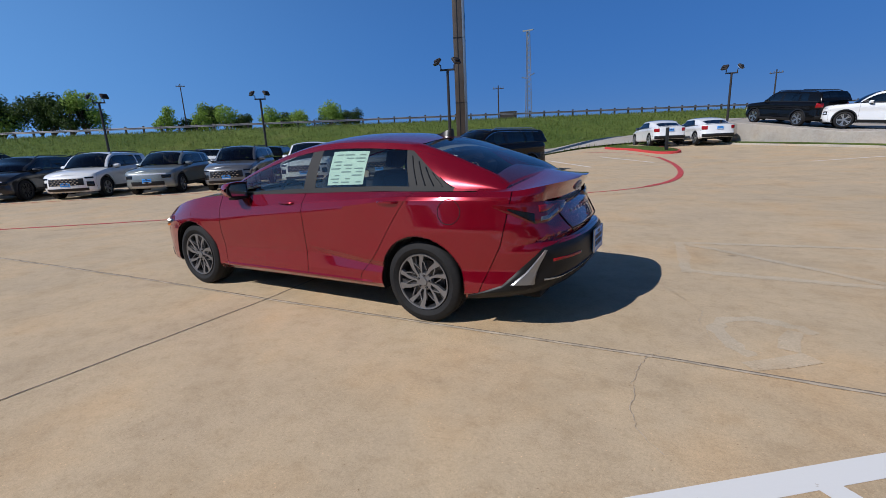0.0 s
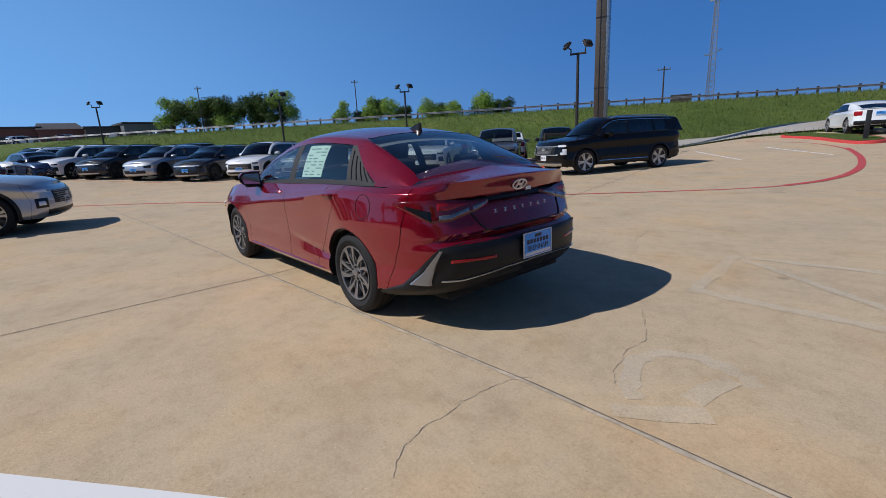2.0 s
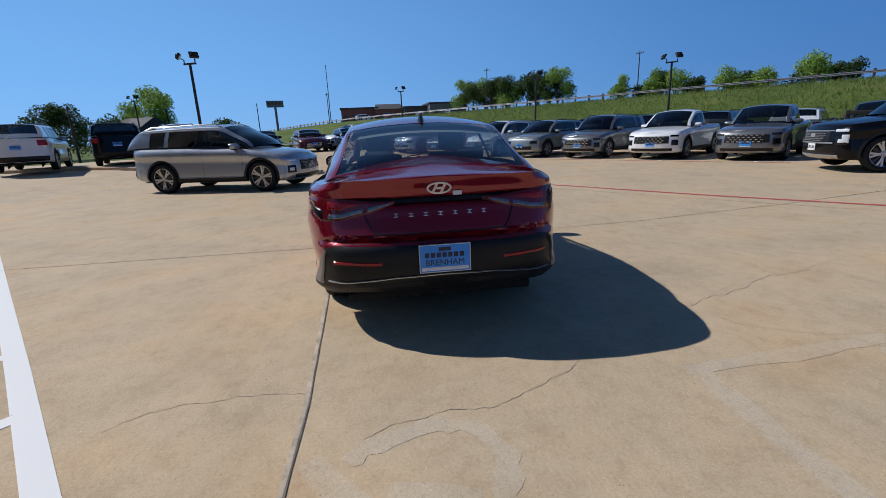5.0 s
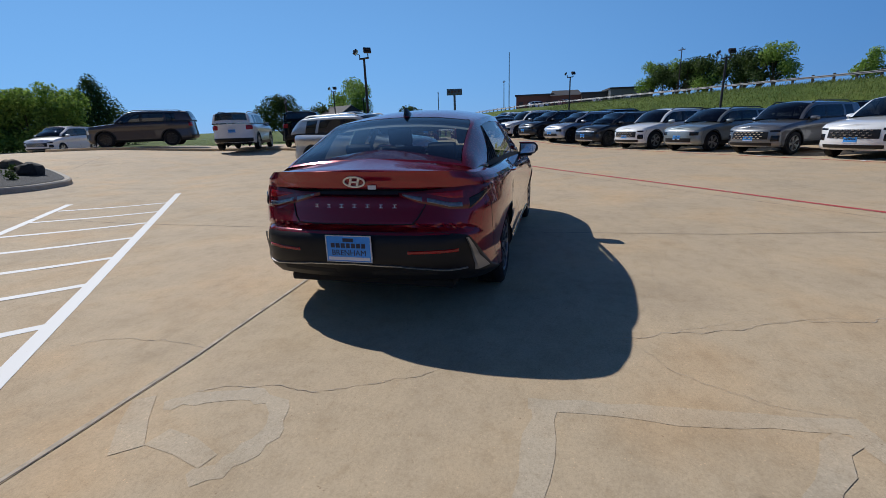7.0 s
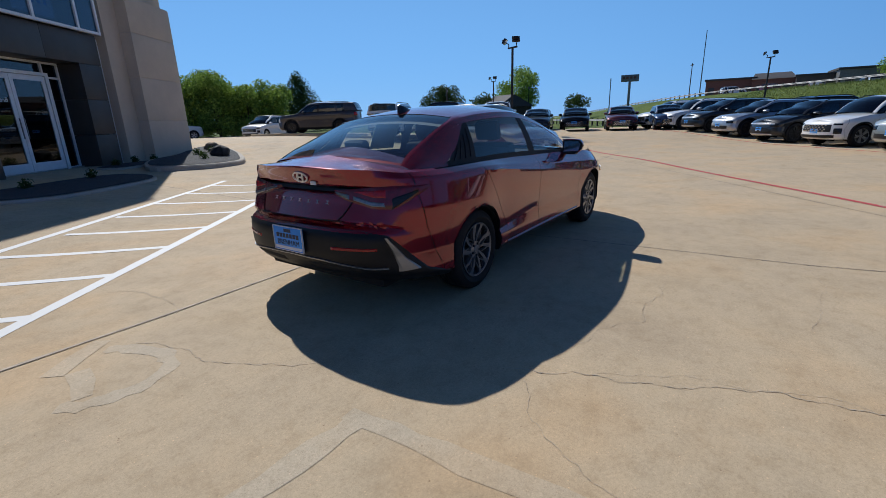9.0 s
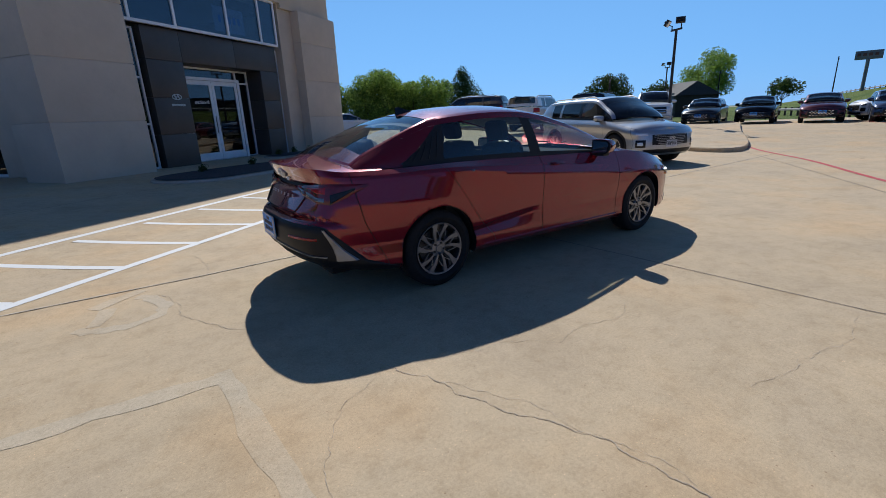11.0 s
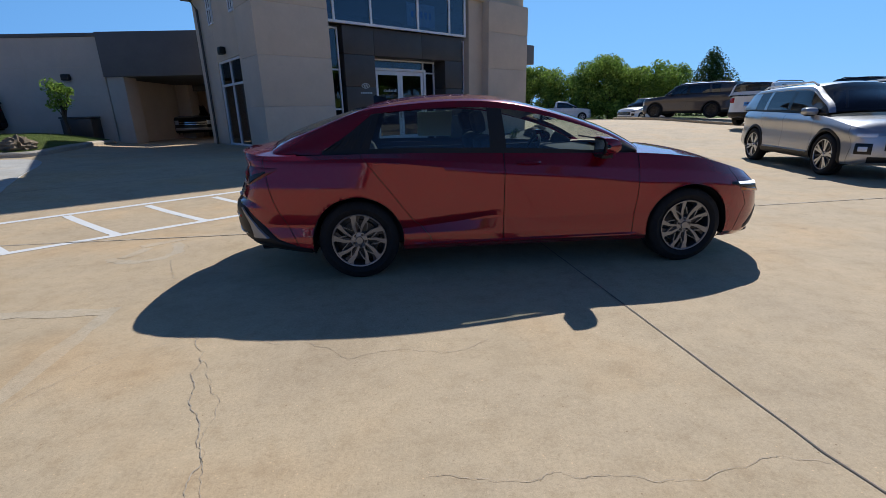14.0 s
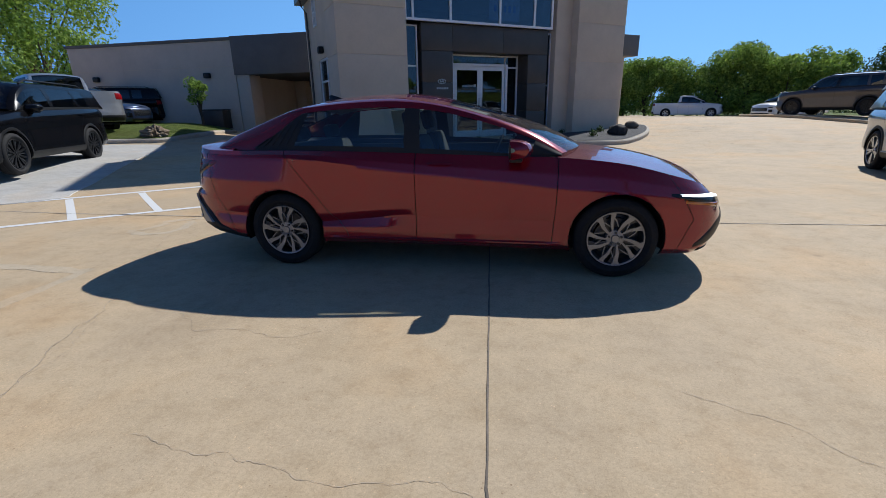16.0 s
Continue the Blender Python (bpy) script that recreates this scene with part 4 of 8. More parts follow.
# the compact sedan; x forward, tail at -2.44
SEDAN = dict(
    sedan=True,
    outline=[(-2.435, 0), (-2.425, 0.25), (-2.385, 0.48), (-2.29, 0.69), (-2.10, 0.825), (-1.80, 0.89), (-1.36, 0.912), (-0.90, 0.895), (-0.2, 0.885), (0.5, 0.885), (0.9, 0.892), (1.36, 0.905), (1.72, 0.87), (2.0, 0.775), (2.16, 0.62), (2.265, 0.35), (2.30, 0)],
    zb=[(-2.44, 0.33), (-2.0, 0.27), (-1.7, 0.235), (-0.9, 0.225), (0.9, 0.215), (1.7, 0.20), (2.0, 0.185), (2.24, 0.19)],
    zt=[(-2.44, 1.022), (-2.36, 1.018), (-2.25, 1.008), (-2.1, 0.990), (-1.9, 0.985), (-1.6, 0.985), (-1.2, 0.985), (-0.6, 0.972), (0.0, 0.955), (0.6, 0.935), (0.95, 0.925), (1.4, 0.878), (1.8, 0.783), (2.05, 0.715), (2.30, 0.65)],
    # flank folds by x: valley, lower ridge, middle line and shoulder crease, each height and inset
    folds=[(-2.44, 0.46, 0.030, 0.60, 0.006, 0.76, 0.000, 0.930, 0.030), (-2.1, 0.46, 0.032, 0.58, 0.010, 0.755, -0.002, 0.930, 0.030), (-1.75, 0.45, 0.030, 0.56, 0.012, 0.735, -0.008, 0.930, 0.026),
           (-1.40, 0.44, 0.026, 0.54, 0.012, 0.715, -0.010, 0.930, 0.016), (-1.10, 0.40, 0.034, 0.465, 0.012, 0.690, 0.004, 0.922, 0.002), (-0.90, 0.41, 0.036, 0.455, 0.014, 0.670, 0.009, 0.898, 0.0),
           (-0.60, 0.437, 0.036, 0.488, 0.016, 0.665, 0.009, 0.862, 0.0), (-0.30, 0.470, 0.028, 0.522, 0.017, 0.660, 0.009, 0.826, 0.0), (-0.16, 0.455, 0.022, 0.535, 0.017, 0.655, 0.009, 0.812, 0.0),
           (0.19, 0.45, 0.022, 0.53, 0.017, 0.640, 0.008, 0.780, 0.0), (0.63, 0.45, 0.022, 0.52, 0.014, 0.610, 0.006, 0.736, 0.0), (0.95, 0.45, 0.020, 0.52, 0.010, 0.590, 0.002, 0.700, 0.0),
           (1.36, 0.44, 0.014, 0.52, 0.006, 0.600, -0.006, 0.690, 0.0), (1.80, 0.42, 0.016, 0.50, 0.008, 0.560, 0.002, 0.640, 0.004), (2.30, 0.40, 0.018, 0.46, 0.010, 0.520, 0.004, 0.600, 0.010)],
    prof_rear=[(0.0, 0.08), (0.06, 0.05), (0.17, 0.012), (0.30, 0.010), (0.42, 0.018), (0.455, 0.035), (0.49, 0.088), (0.51, 0.090), (0.525, 0.062), (0.56, 0.072), (0.66, 0.112), (0.76, 0.152), (0.78, 0.200), (0.80, 0.205), (0.82, 0.175), (0.90, 0.150), (0.97, 0.122), (1.0, 0.112)],
    prof_front=[(0.0, 0.15), (0.1, 0.07), (0.3, 0.015), (0.5, 0.0), (0.7, 0.03), (0.85, 0.075), (1.0, 0.15)],
    hood=[(0.9, 0.980), (1.2, 0.965), (1.6, 0.908), (1.9, 0.828), (2.1, 0.742), (2.30, 0.65)],
    deck=[(-2.44, 1.022), (-2.3, 1.036), (-2.15, 1.060), (-2.0, 1.092), (-1.8, 1.128)], lid_round=1.5,
    belt_from=-1.60, q_rear=0.515, front_glass=M_GLASS_S, screen_glass=M_GLASS_S, belt_mat=M_BELT, pillar_mat=M_BELT,
    canopy=[(-1.97, 0.735, 0.965, 0.675, 1.02, 1.065), (-1.86, 0.745, 0.985, 0.650, 1.080, 1.14), (-1.65, 0.765, 0.985, 0.625, 1.165, 1.228), (-1.45, 0.785, 0.985, 0.610, 1.248, 1.298), (-1.27, 0.797, 0.985, 0.602, 1.310, 1.358), (-0.95, 0.803, 0.983, 0.605, 1.348, 1.412), (-0.6, 0.805, 0.972, 0.612, 1.366, 1.434), (-0.3, 0.805, 0.963, 0.612, 1.360, 1.425), (0.0, 0.803, 0.953, 0.615, 1.318, 1.375), (0.3, 0.80, 0.944, 0.635, 1.232, 1.29), (0.6, 0.79, 0.935, 0.668, 1.115, 1.165), (0.80, 0.765, 0.930, 0.70, 1.02, 1.05), (0.93, 0.735, 0.925, 0.715, 0.955, 0.965)],
    skew_front=(0.0, 0.93, 0.22), skew_rear=(-1.2, -1.95, 0.10),
    screen_top=0.03, rear_top=-1.25, rear_base=-1.95, hood_from=0.90, deck_from=-1.80, q_top=0.43,
    side_marks=[("paint", -1.97, -1.97), ("black", -1.62, -1.21), ("glass", -1.24, -1.15), ("black", -0.30, -0.31), ("glass", -0.17, -0.19), ("black", 0.70, 0.70), ("end", 0.93, 0.93)],
    privacy_x=-2.0, front_axle=1.36, rear_axle=-1.36, arch=0.355, tyre=0.316, rim=0.212, track=0.868, mirror=(0.56, 0.985),
    shuts=[(-1.80, -1.98, -2.06), ((0.0, -0.76), (0.15, -0.80), (0.32, -0.92), (0.59, -1.07), (0.81, -1.20), (1.0, -1.31)), (-0.20, -0.20, -0.20), (0.875, 0.90, 0.905), (1.80, 1.92, 1.72)],
    handle_z=0.885, patches=[],
    plate_front=(2.235, 0, 0.40, 0.30, 0.15, 0), plate_back=(-2.447, 0, 0.548, 0.305, 0.165, 0),
)


# ---- the plan: s2 runs along the rows of parked cars, n2 across them towards the highway; u, d are the building's ----
def sn(s, n):
    return (0.8 * s - 0.6 * n, 0.6 * s + 0.8 * n)


def ud(u, d):
    return (-0.819 * u - 0.574 * d, -0.574 * u + 0.819 * d)


BUILD = Matrix(((-0.819, -0.574, 0, 0), (-0.574, 0.819, 0, 0), (0, 0, 1, 0), (0, 0, 0, 1)))


def lot_z(x, y):
    d = -0.574 * x + 0.819 * y
    z = 0.30 * sstep(-3.5, -10.5, d) if d < -3.5 else 0.0
    if d < -11:
        z += 0.45 * sstep(-11, -18, d) * sstep(0.0, -4.0, -0.819 * x - 0.574 * y)
    if y > 8:
        z += 0.0055 * (y - 8) ** 1.6 * sstep(-9.0, -3.0, x) if y < 40 else 0.0055 * 32 ** 1.6
    r = (-x - y) * 0.7071
    if r > 10:
        z += 0.34 * sstep(10, 19, r) * (1 - sstep(25, 36, r)) * sstep(-1.0, -8.0, x)
    return z


def ground_z(x, y):
    n = -0.6 * x + 0.8 * y
    s = 0.8 * x + 0.6 * y
    z = lot_z(x, y) * sstep(34, 28, n) if n > 28 else lot_z(x, y)
    z += (0.55 * sstep(24, 33, n) + 3.5 * sstep(31, 50.5, n))
    z -= 3.4 * sstep(-70, -190, s) * sstep(24, 40, n)
    return z


def axis(*runs):
    out = []
    for a, b, st in runs:
        out += list(np.arange(a, b, st))
    return out + [runs[-1][1]]


def sheet(name, ss, nn, zf, mat, parent=None, keep=None):
    v = [(*sn(s, n), 0) for s in ss for n in nn]
    v = [(x, y, zf(x, y)) for x, y, _ in v]
    k = len(nn)
    f = [(i * k + j, (i + 1) * k + j, (i + 1) * k + j + 1, i * k + j + 1) for i in range(len(ss) - 1) for j in range(k - 1)]
    if keep:
        f = [q for q in f if keep(*[sum(v[i][a] for i in q) / 4 for a in (0, 1)])]
    return link_mesh(name, v, f, mat, parent)


def strip(name, pts, width, mat, lift=0.004, step=0.6, jag=0.0, rng=None, zf=lot_z, taper=None):
    """A flat band along a line on the ground."""
    P = [np.array(p, float) for p in pts]
    line = []
    for a, b in zip(P[:-1], P[1:]):
        k = max(1, int(np.linalg.norm(b - a) / step))
        line += [a + (b - a) * i / k for i in range(k)]
    line.append(P[-1])
    v, f = [], []
    for i, p in enumerate(line):
        d = line[min(i + 1, len(line) - 1)] - line[max(i - 1, 0)]
        d = d / (np.linalg.norm(d) or 1)
        nrm = np.array((-d[1], d[0]))
        w = width * (taper(i / (len(line) - 1)) if taper else 1.0)
        o = nrm * (rng.uniform(-jag, jag) if rng else 0.0)
        for sgn in (-1, 1):
            q = p + o + nrm * sgn * (w / 2) * (1 + (rng.uniform(-0.35, 0.35) if rng and jag else 0))
            v.append((q[0], q[1], zf(q[0], q[1]) + lift))
    f = [(2 * i, 2 * i + 1, 2 * i + 3, 2 * i + 2) for i in range(len(line) - 1)]
    return merge((v, f))


def prism(poly, z0, z1, bev=0.03, zf=None):
    """A flat-topped block over a polygon, its upper edge rounded; zf adds the lie of the ground."""
    n = len(poly)
    zf = zf or (lambda x, y: 0.0)
    c = np.mean(np.array(poly), axis=0)
    v = [(x, y, z0 + zf(x, y)) for x, y in poly] + [(x, y, z1 - bev + zf(x, y)) for x, y in poly]
    ins = []
    for i in range(n):
        a, b, d = np.array(poly[i - 1]), np.array(poly[i]), np.array(poly[(i + 1) % n])
        e1, e2 = (b - a) / (np.linalg.norm(b - a) or 1), (d - b) / (np.linalg.norm(d - b) or 1)
        nn = np.array((-(e1 + e2)[1], (e1 + e2)[0]))
        nn = nn / (np.linalg.norm(nn) or 1)
        if nn @ (c - b) < 0:
            nn = -nn
        ins.append(b + nn * bev)
    v += [(q[0], q[1], z1 + zf(*q)) for q in ins]
    f = []
    for r in (0, n):
        f += [(r + i, r + (i + 1) % n, r + n + (i + 1) % n, r + n + i) for i in range(n)]
    k, rings = 2 * n, 5
    for j in range(1, rings + 1):
        for q in ins:
            p = q + (c - q) * (j / rings)
            v.append((p[0], p[1], z1 + zf(*p)))
        f += [(k + i, k + (i + 1) % n, k + n + (i + 1) % n, k + n + i) for i in range(n)]
        k += n
    return v, f


def smooth_poly(keys, k=6, closed=True):
    p = [np.array(q, float) for q in keys]
    out, n = [], len(p)
    rngs = range(n) if closed else range(n - 1)
    for i in rngs:
        a, b, c, d = (p[(i - 1) % n] if closed or i > 0 else p[0]), p[i], p[(i + 1) % n], (p[(i + 2) % n] if closed or i < n - 2 else p[-1])
        for j in range(k):
            t = j / k
            out.append(tuple(0.5 * ((2 * b) + (c - a) * t + (2 * a - 5 * b + 4 * c - d) * t * t + (3 * b - a - 3 * c + d) * t ** 3)))
    if not closed:
        out.append(tuple(p[-1]))
    return out


# ---- ground ----
ss = axis((-1800, -400, 200), (-400, -120, 20), (-120, 120, 3), (120, 400, 20), (400, 1801, 200))
nn_ = axis((-1500, -300, 150), (-300, -60, 15), (-60, 20, 4), (20, 60, 1.2), (60, 300, 15), (300, 1801, 150))
ground = tagged(sheet("ground", ss, nn_, lambda x, y: ground_z(x, y) - 0.07 * sstep(27, 24, -0.6 * x + 0.8 * y), M_GRASS), "green grass ground and bank up to the highway", "ground", kind="structure")
lot = sheet("pavement", axis((-42, 70, 1.0)), axis((-62, 24.01, 1.0)), lot_z, M_CONC)
tagged(lot, "tan concrete parking lot with joints and stains", "pavement", kind="structure")
rng = random.Random(4)


def ground_mark(name, pair, mat, label):
    ob = link_mesh(name, pair[0], pair[1], mat, None, smooth=0)
    return tagged(ob, label, "road marking", kind="structure")


# expansion joints
J1 = [(-13, -1.62), (-4.3, -1.09), (-1.9, -0.975), (-0.3, -0.935), (1.6, -0.83), (3.0, -0.76), (4.05, -0.755), (7.2, -0.72), (16, -0.6)]
J2 = [(0.1, -9.5), (-0.28, -6.3), (-0.30, -3.0), (-0.28, -0.955), (-0.45, 1.7), (-0.54, 3.1), (-0.98, 5.6), (-2.15, 11.0), (-3.9, 19.0)]
for k, L in enumerate((J1, J2)):
    ground_mark("trim", strip("j", L, 0.010 if k else 0.024, M_JOINT, 0.004, 0.15, 0.002, rng), (M_JOINT_L, M_JOINT)[k], "sealed joint between concrete slabs")
    if k == 0:
        ground_mark("trim", strip("j", [(x, y + 0.017) for x, y in L], 0.007, M_JOINT, 0.0045, 0.15, 0.0015, rng), M_JOINT, "dark open edge of the slab joint")
for off in (6.3, 12.6, -6.2, -12.4):
    a, b = sn(-40, off - 1.2), sn(40, off - 1.2)
    ground_mark("trim", strip("j", [a, b], 0.010, M_JOINT, 0.004, 0.5, 0.003, rng), M_JOINT, "narrow sawn joint in the concrete")
# white hatched area
HR = [(6.6, 0.80), (3.75, -1.43), (2.36, -2.52), (-3.25, -6.98)]
HL = [(7.05, -1.08), (4.60, -3.08), (-1.45, -7.75)]
wp = lambda pts, w: strip("p", pts, w, None, 0.004, 0.3)
lines = [wp(HR, 0.115), wp(HL, 0.105)]
for a in ((5.85, 0.17), (5.10, -0.42), (4.35, -1.03), (3.58, -1.60), (2.81, -2.15), (2.05, -2.76), (1.28, -3.38), (0.48, -4.06), (-0.36, -4.76), (-1.22, -5.42), (-2.10, -6.08)):
    lines.append(wp([a, (a[0] + 1.27, a[1] - 1.10)], 0.10))
ground_mark("trim", merge(*lines), M_WHITE_PAINT, "white hatched no-parking lines painted on concrete")
# red fire-lane line
RED = [(-34, -18.8), (-20, -8.0), (-12.75, -2.6), (-10.03, 0.0 - 0.3), (-7.5, 1.45), (-4.1, 3.95), (-2.0, 5.45), (0.8, 7.8), (1.7, 8.75), (2.25, 9.75), (2.58, 11.0), (2.68, 12.6), (2.6, 14.2), (2.2, 17.0), (1.2, 20.5), (-0.4, 23.0), (-3.0, 24.6)]
ground_mark("trim", strip("r", smooth_poly(RED, 6, False), 0.10, None, 0.0045, 0.4), M_RED_PAINT, "worn red fire lane line on concrete")
ground_mark("trim", strip("r", [sn(-30, 12.75), sn(1.5, 12.75)], 0.09, None, 0.0045, 0.5), M_RED_PAINT, "worn red line before the parked cars")
for k in range(16):
    s0 = -31.0 + 2.75 * k
    ground_mark("trim", strip("w", [sn(s0 + 1.35, 12.9), sn(s0 + 1.35, 17.6)], 0.09, None, 0.004, 0.5), M_WHITE_PAINT, "white parking bay line")
ground_mark("trim", strip("r", smooth_poly([(2.0, 9.2), (2.45, 10.4), (2.66, 12.0), (2.6, 14.2), (2.2, 17.0), (1.5, 20.0)], 6, False), 0.17, None, 0.009, 0.4), M_RED_PAINT, "wide worn red band round the bend")
# bays at the far right
for k in range(6):
    a = (6.6 + 1.9 * k, 16.5 - 1.9 * k)
    ground_mark("trim", strip("w", [a, (a[0] + 5.2, a[1] + 3.2)], 0.09, None, 0.004, 0.5), M_WHITE_PAINT, "white parking bay line")
# ground-off old markings
faint = [strip("f", L, w, None, z, 0.12, 0.012, rng) for L, w, z in (
    ([(3.07, 1.22), (3.05, 1.6), (2.97, 2.62)], 0.11, 0.0013), ([(3.06, 1.28), (4.5, 1.25), (6.5, 1.20)], 0.12, 0.0017), ([(3.0, 2.58), (4.6, 2.78), (6.5, 3.0)], 0.10, 0.0021), ([(3.05, 2.52), (3.96, 1.83), (4.62, 1.32)], 0.10, 0.0025),
    (smooth_poly([(3.46, -0.52), (3.34, -0.36), (3.28, -0.12), (3.37, 0.06), (3.54, 0.13), (3.72, 0.07), (3.84, -0.02)], 4, False), 0.10, 0.0013), ([(3.66, -0.36), (3.74, -0.02)], 0.12, 0.0017), ([(3.42, -0.68), (3.60, -0.56), (3.76, -0.42)], 0.11, 0.0021))]
ground_mark("trim", merge(*faint), M_FAINT, "pale grey ground-off remains of old markings")


def crack(pts, w, seed):
    r = random.Random(seed)
    keys = [np.array(p, float) for p in pts]
    for _ in range(5):
        out = [keys[0]]
        for a, b in zip(keys[:-1], keys[1:]):
            L = np.linalg.norm(b - a)
            nrm = np.array((-(b - a)[1], (b - a)[0])) / (L or 1)
            out += [(a + b) / 2 + nrm * r.uniform(-0.13, 0.13) * L, b]
        keys = out
    return strip("c", keys, w * 0.5, None, 0.003, 10, 0.0, None, taper=lambda t: 0.5 + 0.7 * abs(math.sin(t * 23.0)))


cr = [crack(L, w, k) for k, (L, w) in enumerate((
    ([(3.32, -0.46), (3.21, -0.16), (3.20, 0.14), (3.06, 0.44), (2.82, 0.77)], 0.008), ([(2.33, 1.66), (2.17, 1.97), (2.15, 2.20), (2.06, 2.39), (1.96, 2.58), (1.85, 2.82), (1.82, 3.12), (1.6, 3.7)], 0.009),
    ([(1.95, 1.86), (1.35, 2.16), (0.84, 2.17), (0.55, 2.05)], 0.005), ([(0.97, 3.04), (0.5, 3.07), (0.16, 3.16), (-0.31, 3.10), (-0.57, 3.17)], 0.004), ([(2.97, -0.70), (2.86, -1.0), (2.89, -1.25), (2.88, -1.40), (3.05, -1.68)], 0.008),
    ([(2.17, 2.05), (1.99, 2.35), (1.84, 2.8), (1.78, 3.2)], 0.004), ([(-1.4, 2.4), (-2.1, 2.9), (-3.1, 2.8)], 0.005), ([(2.28, 1.72), (2.75, 2.1), (2.9, 2.6)], 0.004)))]
ground_mark("trim", merge(*cr), M_CRACK, "fine cracks in the concrete")


# ---- highway, rail, roads ----
ROADZ = 4.05
hw = sheet("road", axis((-400, 400, 8)), axis((51.5, 74.01, 3)), lambda x, y: ground_z(x, y) + 0.06, M_ROAD)
tagged(hw, "grey highway on top of the grass bank", "road", kind="structure")
fr = sheet("road", axis((4, 120, 2)), axis((25.0, 31.01, 1)), lambda x, y: ground_z(x, y) + 0.05, M_ROAD)
tagged(fr, "pale concrete frontage road below the bank", "road", kind="structure")


def guardrail(s0, s1, n, zf, name_label, step=1.905):
    rail = thing("guard_rail", name_label, "guard rail", pose(*sn((s0 + s1) / 2, n), 0))
    ox, oy = sn((s0 + s1) / 2, n)
    prof = [(0.0, 0.50), (0.04, 0.54), (0.0, 0.59), (0.0, 0.62), (0.04, 0.67), (0.0, 0.72), (-0.02, 0.72), (-0.02, 0.50)]
    k = int((s1 - s0) / 4)
    v, f = [], []
    for i in range(k + 1):
        s = s0 + (s1 - s0) * i / k
        x, y = sn(s, n)
        z = zf(x, y)
        for o, h in prof:
            xx, yy = sn(s, n - o)
            v.append((xx - ox, yy - oy, z + h))
    m = len(prof)
    f = [(i * m + j, i * m + (j + 1) % m, (i + 1) * m + (j + 1) % m, (i + 1) * m + j) for i in range(k) for j in range(m)]
    part("rail", (v, f), M_STEEL, rail)
    me = None
    count = int((s1 - s0) / step)
    for i in range(count + 1):
        x, y = sn(s0 + i * step, n + 0.1)
        if me is None:
            ob = part("post", box(-0.09, 0.09, -0.09, 0.09, -0.3, 0.86, 0.01), M_WOOD, rail)
            me = ob.data
        else:
            ob = new("post", me)
            ob.parent = rail
        ob.matrix_basis = pose(x - ox, y - oy, zf(x, y), 0, 0, 36.87)
    return rail


guardrail(-150, 110, 52.3, lambda x, y: ground_z(x, y) + 0.06, "galvanised steel guard rail on posts along the highway")
guardrail(-75, -33, 21.0, lambda x, y: ground_z(x, y), "dark guard rail at the end of the lot")


def street_lamp(x, y, z, h, arm_turn, label="dark bronze parking lot lamp with two floodlights"):
    ob = thing("street_lamp", label, "lamp", pose(x, y, z, 0, 0, arm_turn))
    part("base", lathe_z([(0.22, 0), (0.22, 0.6), (0.19, 0.65), (0.0, 0.65)], 16), M_CURB, ob, "round concrete footing")
    part("pole", tube([(0, 0, 0.6), (0, 0, h)], [0.075, 0.06], 10), M_POLE, ob)
    part("crossbar", box(-0.34, 0.34, -0.04, 0.04, h - 0.05, h + 0.03, 0.01), M_POLE, ob)
    for sgn in (-1, 1):
        arm = part("arm", tube([(sgn * 0.3, 0, h), (sgn * 0.3, 0, h + 0.18), (sgn * 0.38, -0.1, h + 0.24)], 0.03, 6), M_POLE, ob)
        part("floodlight", moved(merge(box(-0.2, 0.2, -0.15, 0.15, -0.05, 0.07, 0.02), box(-0.15, 0.15, -0.05, 0.05, 0.07, 0.12, 0.01)), pose(sgn * 0.42, -0.17, h + 0.32, 55, 0, sgn * 55)), M_POLE, arm)
        part("lens", moved(box(-0.17, 0.17, -0.12, 0.12, -0.065, -0.05, 0.0), pose(sgn * 0.42, -0.17, h + 0.32, 55, 0, sgn * 55)), M_LAMP_W, arm)
    return ob


def lathe_z(profile, n=16):
    v, f = lathe(profile, n)
    return [(x, z, y) for x, y, z in v], [tuple(reversed(q)) for q in f]


for x, y, h, tn in ((-7.05, 15.5, 4.6, 20), (-21.4, 17.0, 4.6, 40), (-19.0, -9.1, 4.55, 70), (-45.0, 1.9, 5.1, 60), (-28.0, 10.9, 4.6, 40), (4.6, 30.5, 4.0, 10), (-42.0, -23.0, 5.2, 70)):
    street_lamp(x, y, max(lot_z(x, y), ground_z(x, y)) - 0.02, h, tn)


# ---- the showroom building, in its own axes: u along the front, d outwards ----
BZ = 0.30


def bpart(name, pair, mat, parent, label=""):
    return part(name, moved(pair, BUILD), mat, parent, label)


def wall_thing(name, label):
    return thing(name, label, "wall", None, "", "structure")


FD = -9.8
wall_front = wall_thing("wall_north", "tan stucco front of the showroom with square corner piers")
# corner piers with recessed bands between courses
for u0, u1, dep in ((1.25, 3.38, 1.35), (9.95, 12.2, 1.35)):
    zs = [BZ - 0.3, 1.55, 2.86, 4.16, 5.2]
    for k in range(4):
        bpart("panel", box(u0, u1, FD - dep, FD, zs[k] + (0.012 if k else 0), zs[k + 1] - 0.012, 0.008), M_STUCCO, wall_front)
        bpart("reveal", box(u0 + 0.02, u1 - 0.02, FD - dep + 0.02, FD - 0.02, zs[k + 1] - 0.014, zs[k + 1] + 0.014), M_STUCCO2, wall_front)
TOP = 9.4
LOW = 5.6
